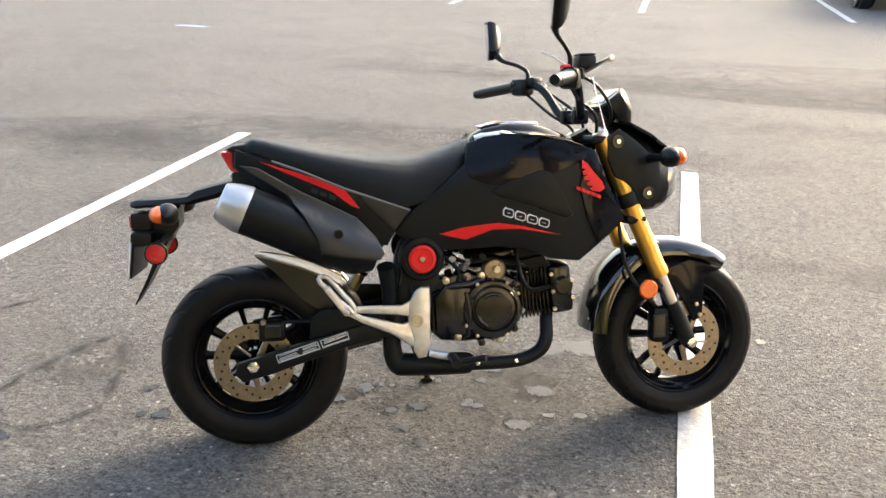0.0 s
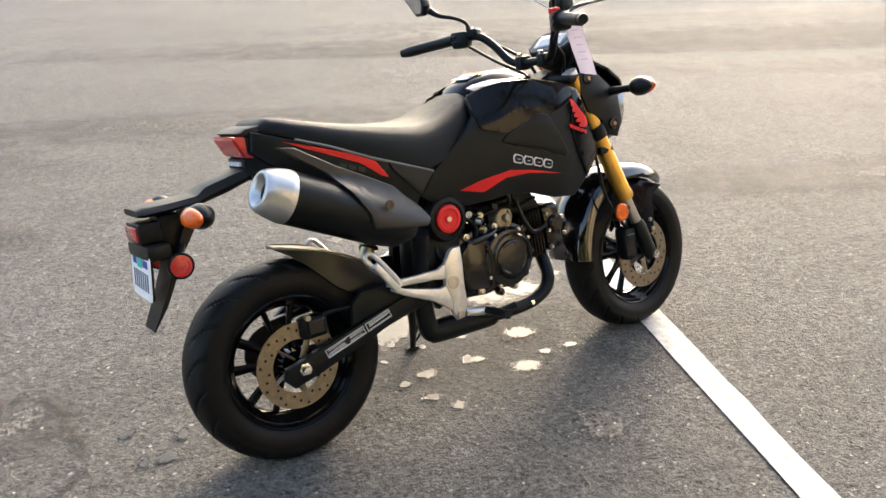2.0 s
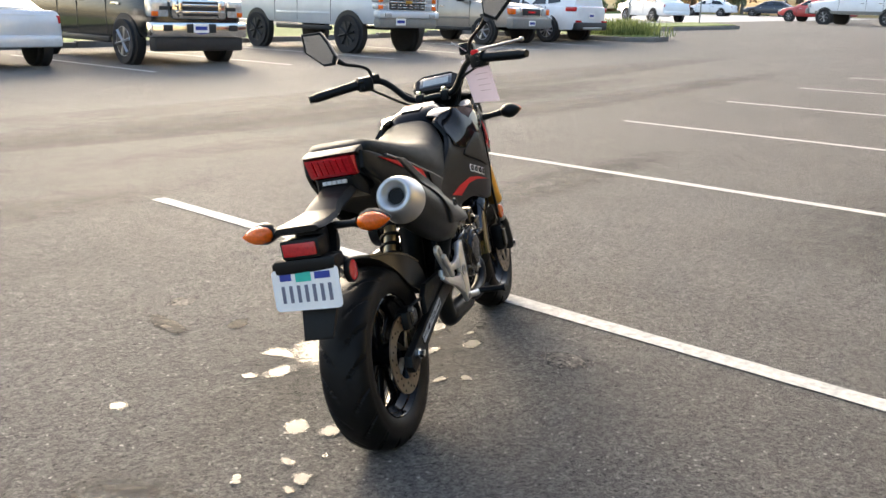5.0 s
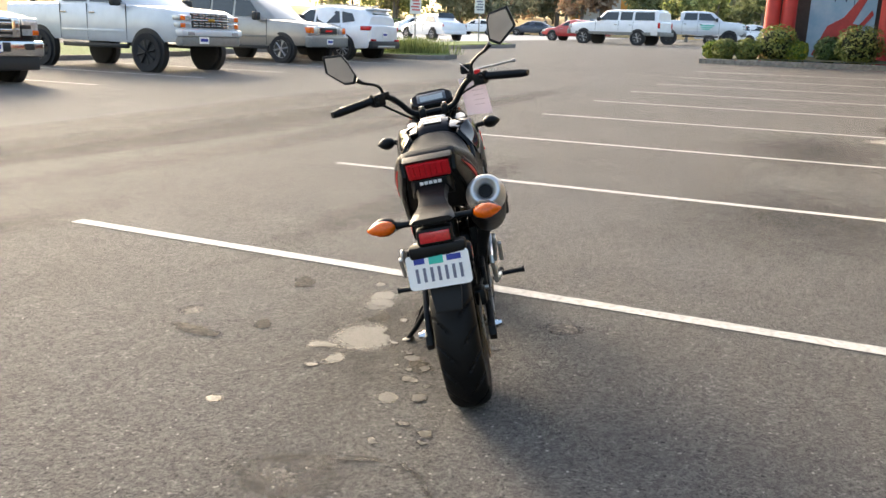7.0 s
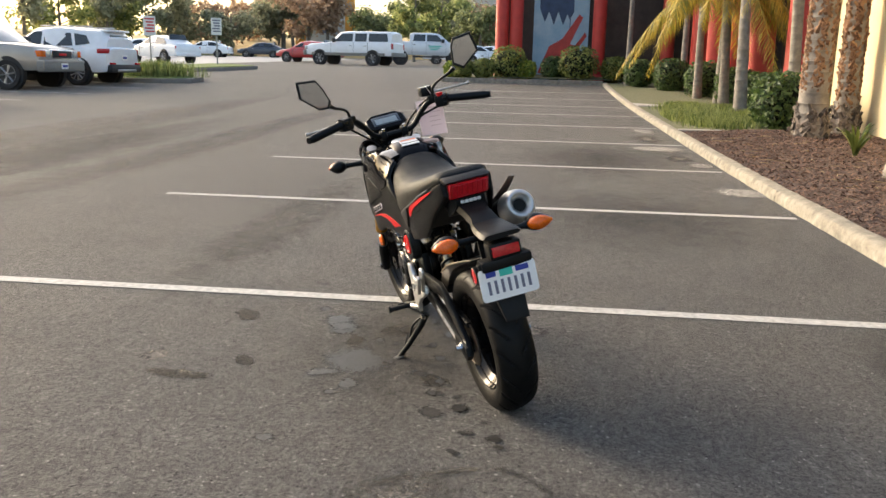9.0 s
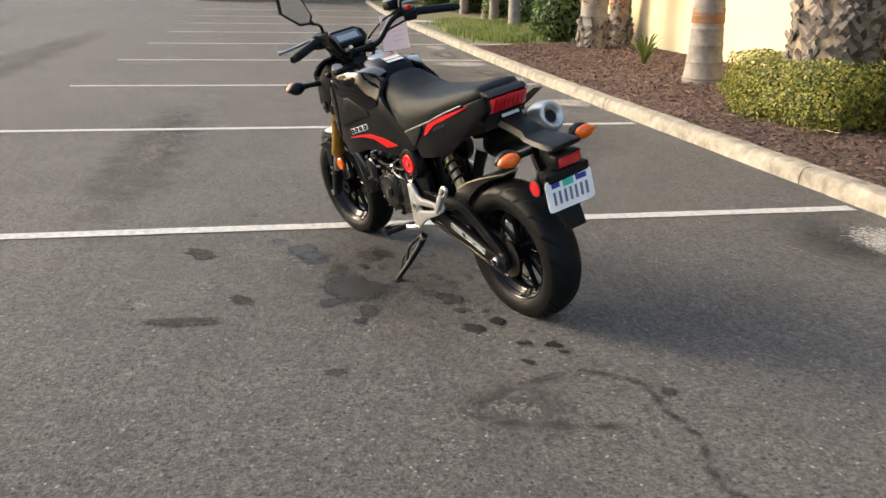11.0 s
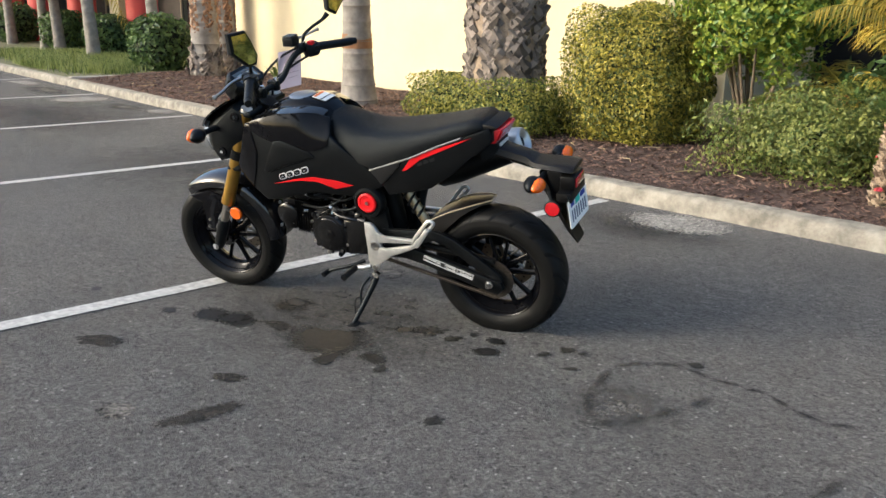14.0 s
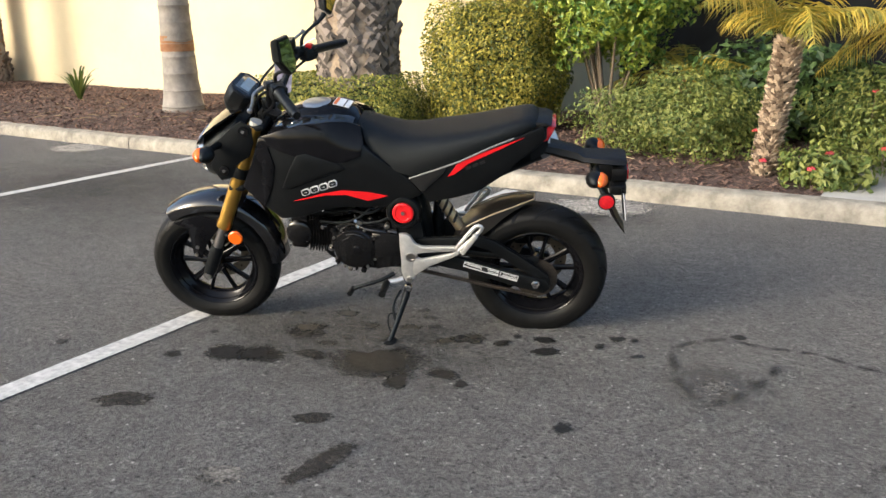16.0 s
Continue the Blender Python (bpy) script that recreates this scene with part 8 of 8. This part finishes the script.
# ---- mulch chips ----
def stalks(u0, u1, v0, v1, n, seed, lift):
    """Pale dry stalks strewn over the bark."""
    rng = random.Random(seed)
    b = bmesh.new()
    for _ in range(n):
        u, v, a, l = rng.uniform(u0, u1), rng.uniform(v0, v1), rng.uniform(0, 6.28), rng.uniform(.05, .22)
        d = Vector((math.cos(a), math.sin(a), 0))
        p = Vector((u, v, rise(u, 0) + lift + rng.uniform(0, .012)))
        bend = Vector((-d.y, d.x, 0)) * l * rng.uniform(-.2, .2)
        bm_tube([p - d * l / 2, p + bend + Vector((0, 0, .006)), p + d * l / 2], [.0022, .0030, .0012], 5, b)
    return b


STRAW = material("dry_straw", (0.30, 0.22, 0.12), 0.85, color2=(0.50, 0.39, 0.23), scale=12, island=True)
tagged(solid("dry_stalks", stalks(-1.6, 9.5, -1.5, -.12, 90, 3, .142), STRAW, LOT, "pale dry stalks strewn over the bark mulch", "debris", "stuff"), kind="stuff")


def chips(u0, u1, v0, v1, n, seed, h):
    rng = np.random.default_rng(seed)
    v, f = [], []
    for k in range(n):
        u, w = rng.uniform(u0, u1), v0 + (v1 - v0) * rng.uniform(0, 1) ** 1.0
        a, l, wd = rng.uniform(0, 6.28), rng.uniform(.006, .026), rng.uniform(.003, .009)
        fv = min(1, (v0 - w) / abs(v1 - v0) * 2.2)
        z = rise(u, 0) + .080 + (h - .080) * fv + .020 * noise.noise(Vector((u * 2.3, w * 2.3, 1))) + rng.uniform(.004, .014)
        tx, ty = rng.normal(0, .25), rng.normal(0, .25)
        i = len(v)
        for sx, sy in ((-1, -1), (1, -1), (.8, 1), (-.8, 1)):
            x, y = sx * l, sy * wd
            v.append((u + math.cos(a) * x - math.sin(a) * y, w + math.sin(a) * x + math.cos(a) * y, z + tx * x + ty * y))
        f.append((i, i + 1, i + 2, i + 3))
    ob = new("mulch_chips", mesh_from("mulch_chips", v, f, CHIP))
    ob.matrix_world = LOT
    return tagged(ob, "loose red-brown bark chips on the bed", "mulch", "", "stuff")


chips(-1.8, 10.0, .03, -2.7, 48000, 5, .145)


# ---- trees across the street ----
def tree(u, v, h, spread, seed, mat, label, trunk_r=.22, base=None, n=2600, leaf=.22, clear=.35, bark=BARK):
    rng = np.random.default_rng(seed)
    z0 = rise(min(u, 90), min(v, 40)) if base is None else base - 1.2
    ob = thing("tree", LOT @ pose(u, v, z0), label, "tree", "trees across the street")
    b = bmesh.new()
    lean = rng.normal(0, .03 * h, 2)
    top = Vector((lean[0], lean[1], h * .8))
    bm_tube([(0, 0, -1.0), (lean[0] * .3, lean[1] * .3, h * .35), tuple(top)], [trunk_r, trunk_r * .75, trunk_r * .2], 9, b)
    cl = []
    nb = 9
    for k in range(nb):
        f = clear + (.92 - clear) * k / nb
        a = rng.uniform(0, 6.28)
        r = spread * rng.uniform(.45, 1.0) * (1 - .35 * abs(f - .6))
        s = Vector((lean[0] * f, lean[1] * f, h * f * .8))
        e = s + Vector((r * math.cos(a), r * math.sin(a), h * rng.uniform(.05, .2)))
        bm_tube([s, s.lerp(e, .5) + Vector((0, 0, .15)), e], [trunk_r * .38 * (1 - f * .5), trunk_r * .22, trunk_r * .08], 6, b)
        cl.append((e, spread * rng.uniform(.3, .55)))
        cl.append((s.lerp(e, .55), spread * rng.uniform(.25, .45)))
    part("trunk", b, bark, ob, "", 60)
    pts, nr = [], []
    for c, r in cl:
        m = n // len(cl)
        d = rng.normal(0, 1, (m, 3))
        d /= np.linalg.norm(d, axis=1)[:, None]
        p = d * (r * rng.uniform(.3, 1.05, (m, 1))) * np.array([1, 1, .75]) + np.array(c)
        pts.append(p)
        nr.append(d)
    o = new("crown", leaf_mesh("crown", np.concatenate(pts), np.concatenate(nr), leaf, mat, rng, .6))
    tagged(o, kind="stuff").parent = ob


TR = random.Random(21)
for k in range(30):
    v = -12 + 70 * k / 29 + TR.uniform(-1.5, 1.5)
    u = TR.uniform(96, 124)
    mat, lab = TR.choice(((LEAF_BROWN, "autumn tree with rust-brown leaves"), (LEAF_GREY, "grey-green eucalyptus tree with pale trunk"), (LEAF_HAZED, "green leafy tree across the street"), (LEAF_GREY, "grey-green eucalyptus tree with pale trunk"), (LEAF_HAZED_DARK, "dark green leafy tree across the street"), (LEAF_BROWN, "autumn tree with rust-brown leaves")))
    tree(u, v, TR.uniform(6.5, 11), TR.uniform(3.0, 4.4), 100 + k, mat, lab, .25, rise(90, 20) + 1.0, 1250, .34)
for k in range(14):
    u = 22 + 7.0 * k + TR.uniform(-2, 2)
    v = TR.uniform(54, 64)
    mat, lab = TR.choice(((LEAF_BROWN, "autumn tree with rust-brown leaves"), (LEAF_HAZED, "green leafy tree across the street"), (LEAF_GREY, "grey-green eucalyptus tree with pale trunk"), (LEAF_HAZED_DARK, "dark green leafy tree across the street")))
    tree(u, v, TR.uniform(8, 13), TR.uniform(3.2, 4.6), 200 + k, mat, lab, .25, rise(u, 40) + 1.2, 1500, .32)
for k in range(11):
    u = 50 + TR.uniform(0, 8) + 5.2 * k * .6
    v = 43.5 + TR.uniform(0, 2.5)
    shrub("roadside_shrub", "dark green roadside shrub on the lawn", "shrub", (u, v, rise(u, 40) + .7), (1.1, .9, .7), 700, .11, LEAF_DARK, 300 + k, 2.4, .1, group="shrubs across the street", thick=.25)
for k in range(6):
    u, v = TR.uniform(62, 84), TR.uniform(2, 14)
    tree(u, v, TR.uniform(5, 8), TR.uniform(1.8, 2.6), 400 + k, TR.choice((LEAF_HAZED, LEAF_BRIGHT, LEAF_HAZED_DARK)), "green leafy tree behind the parked trucks", .16, None, 1800, .22)
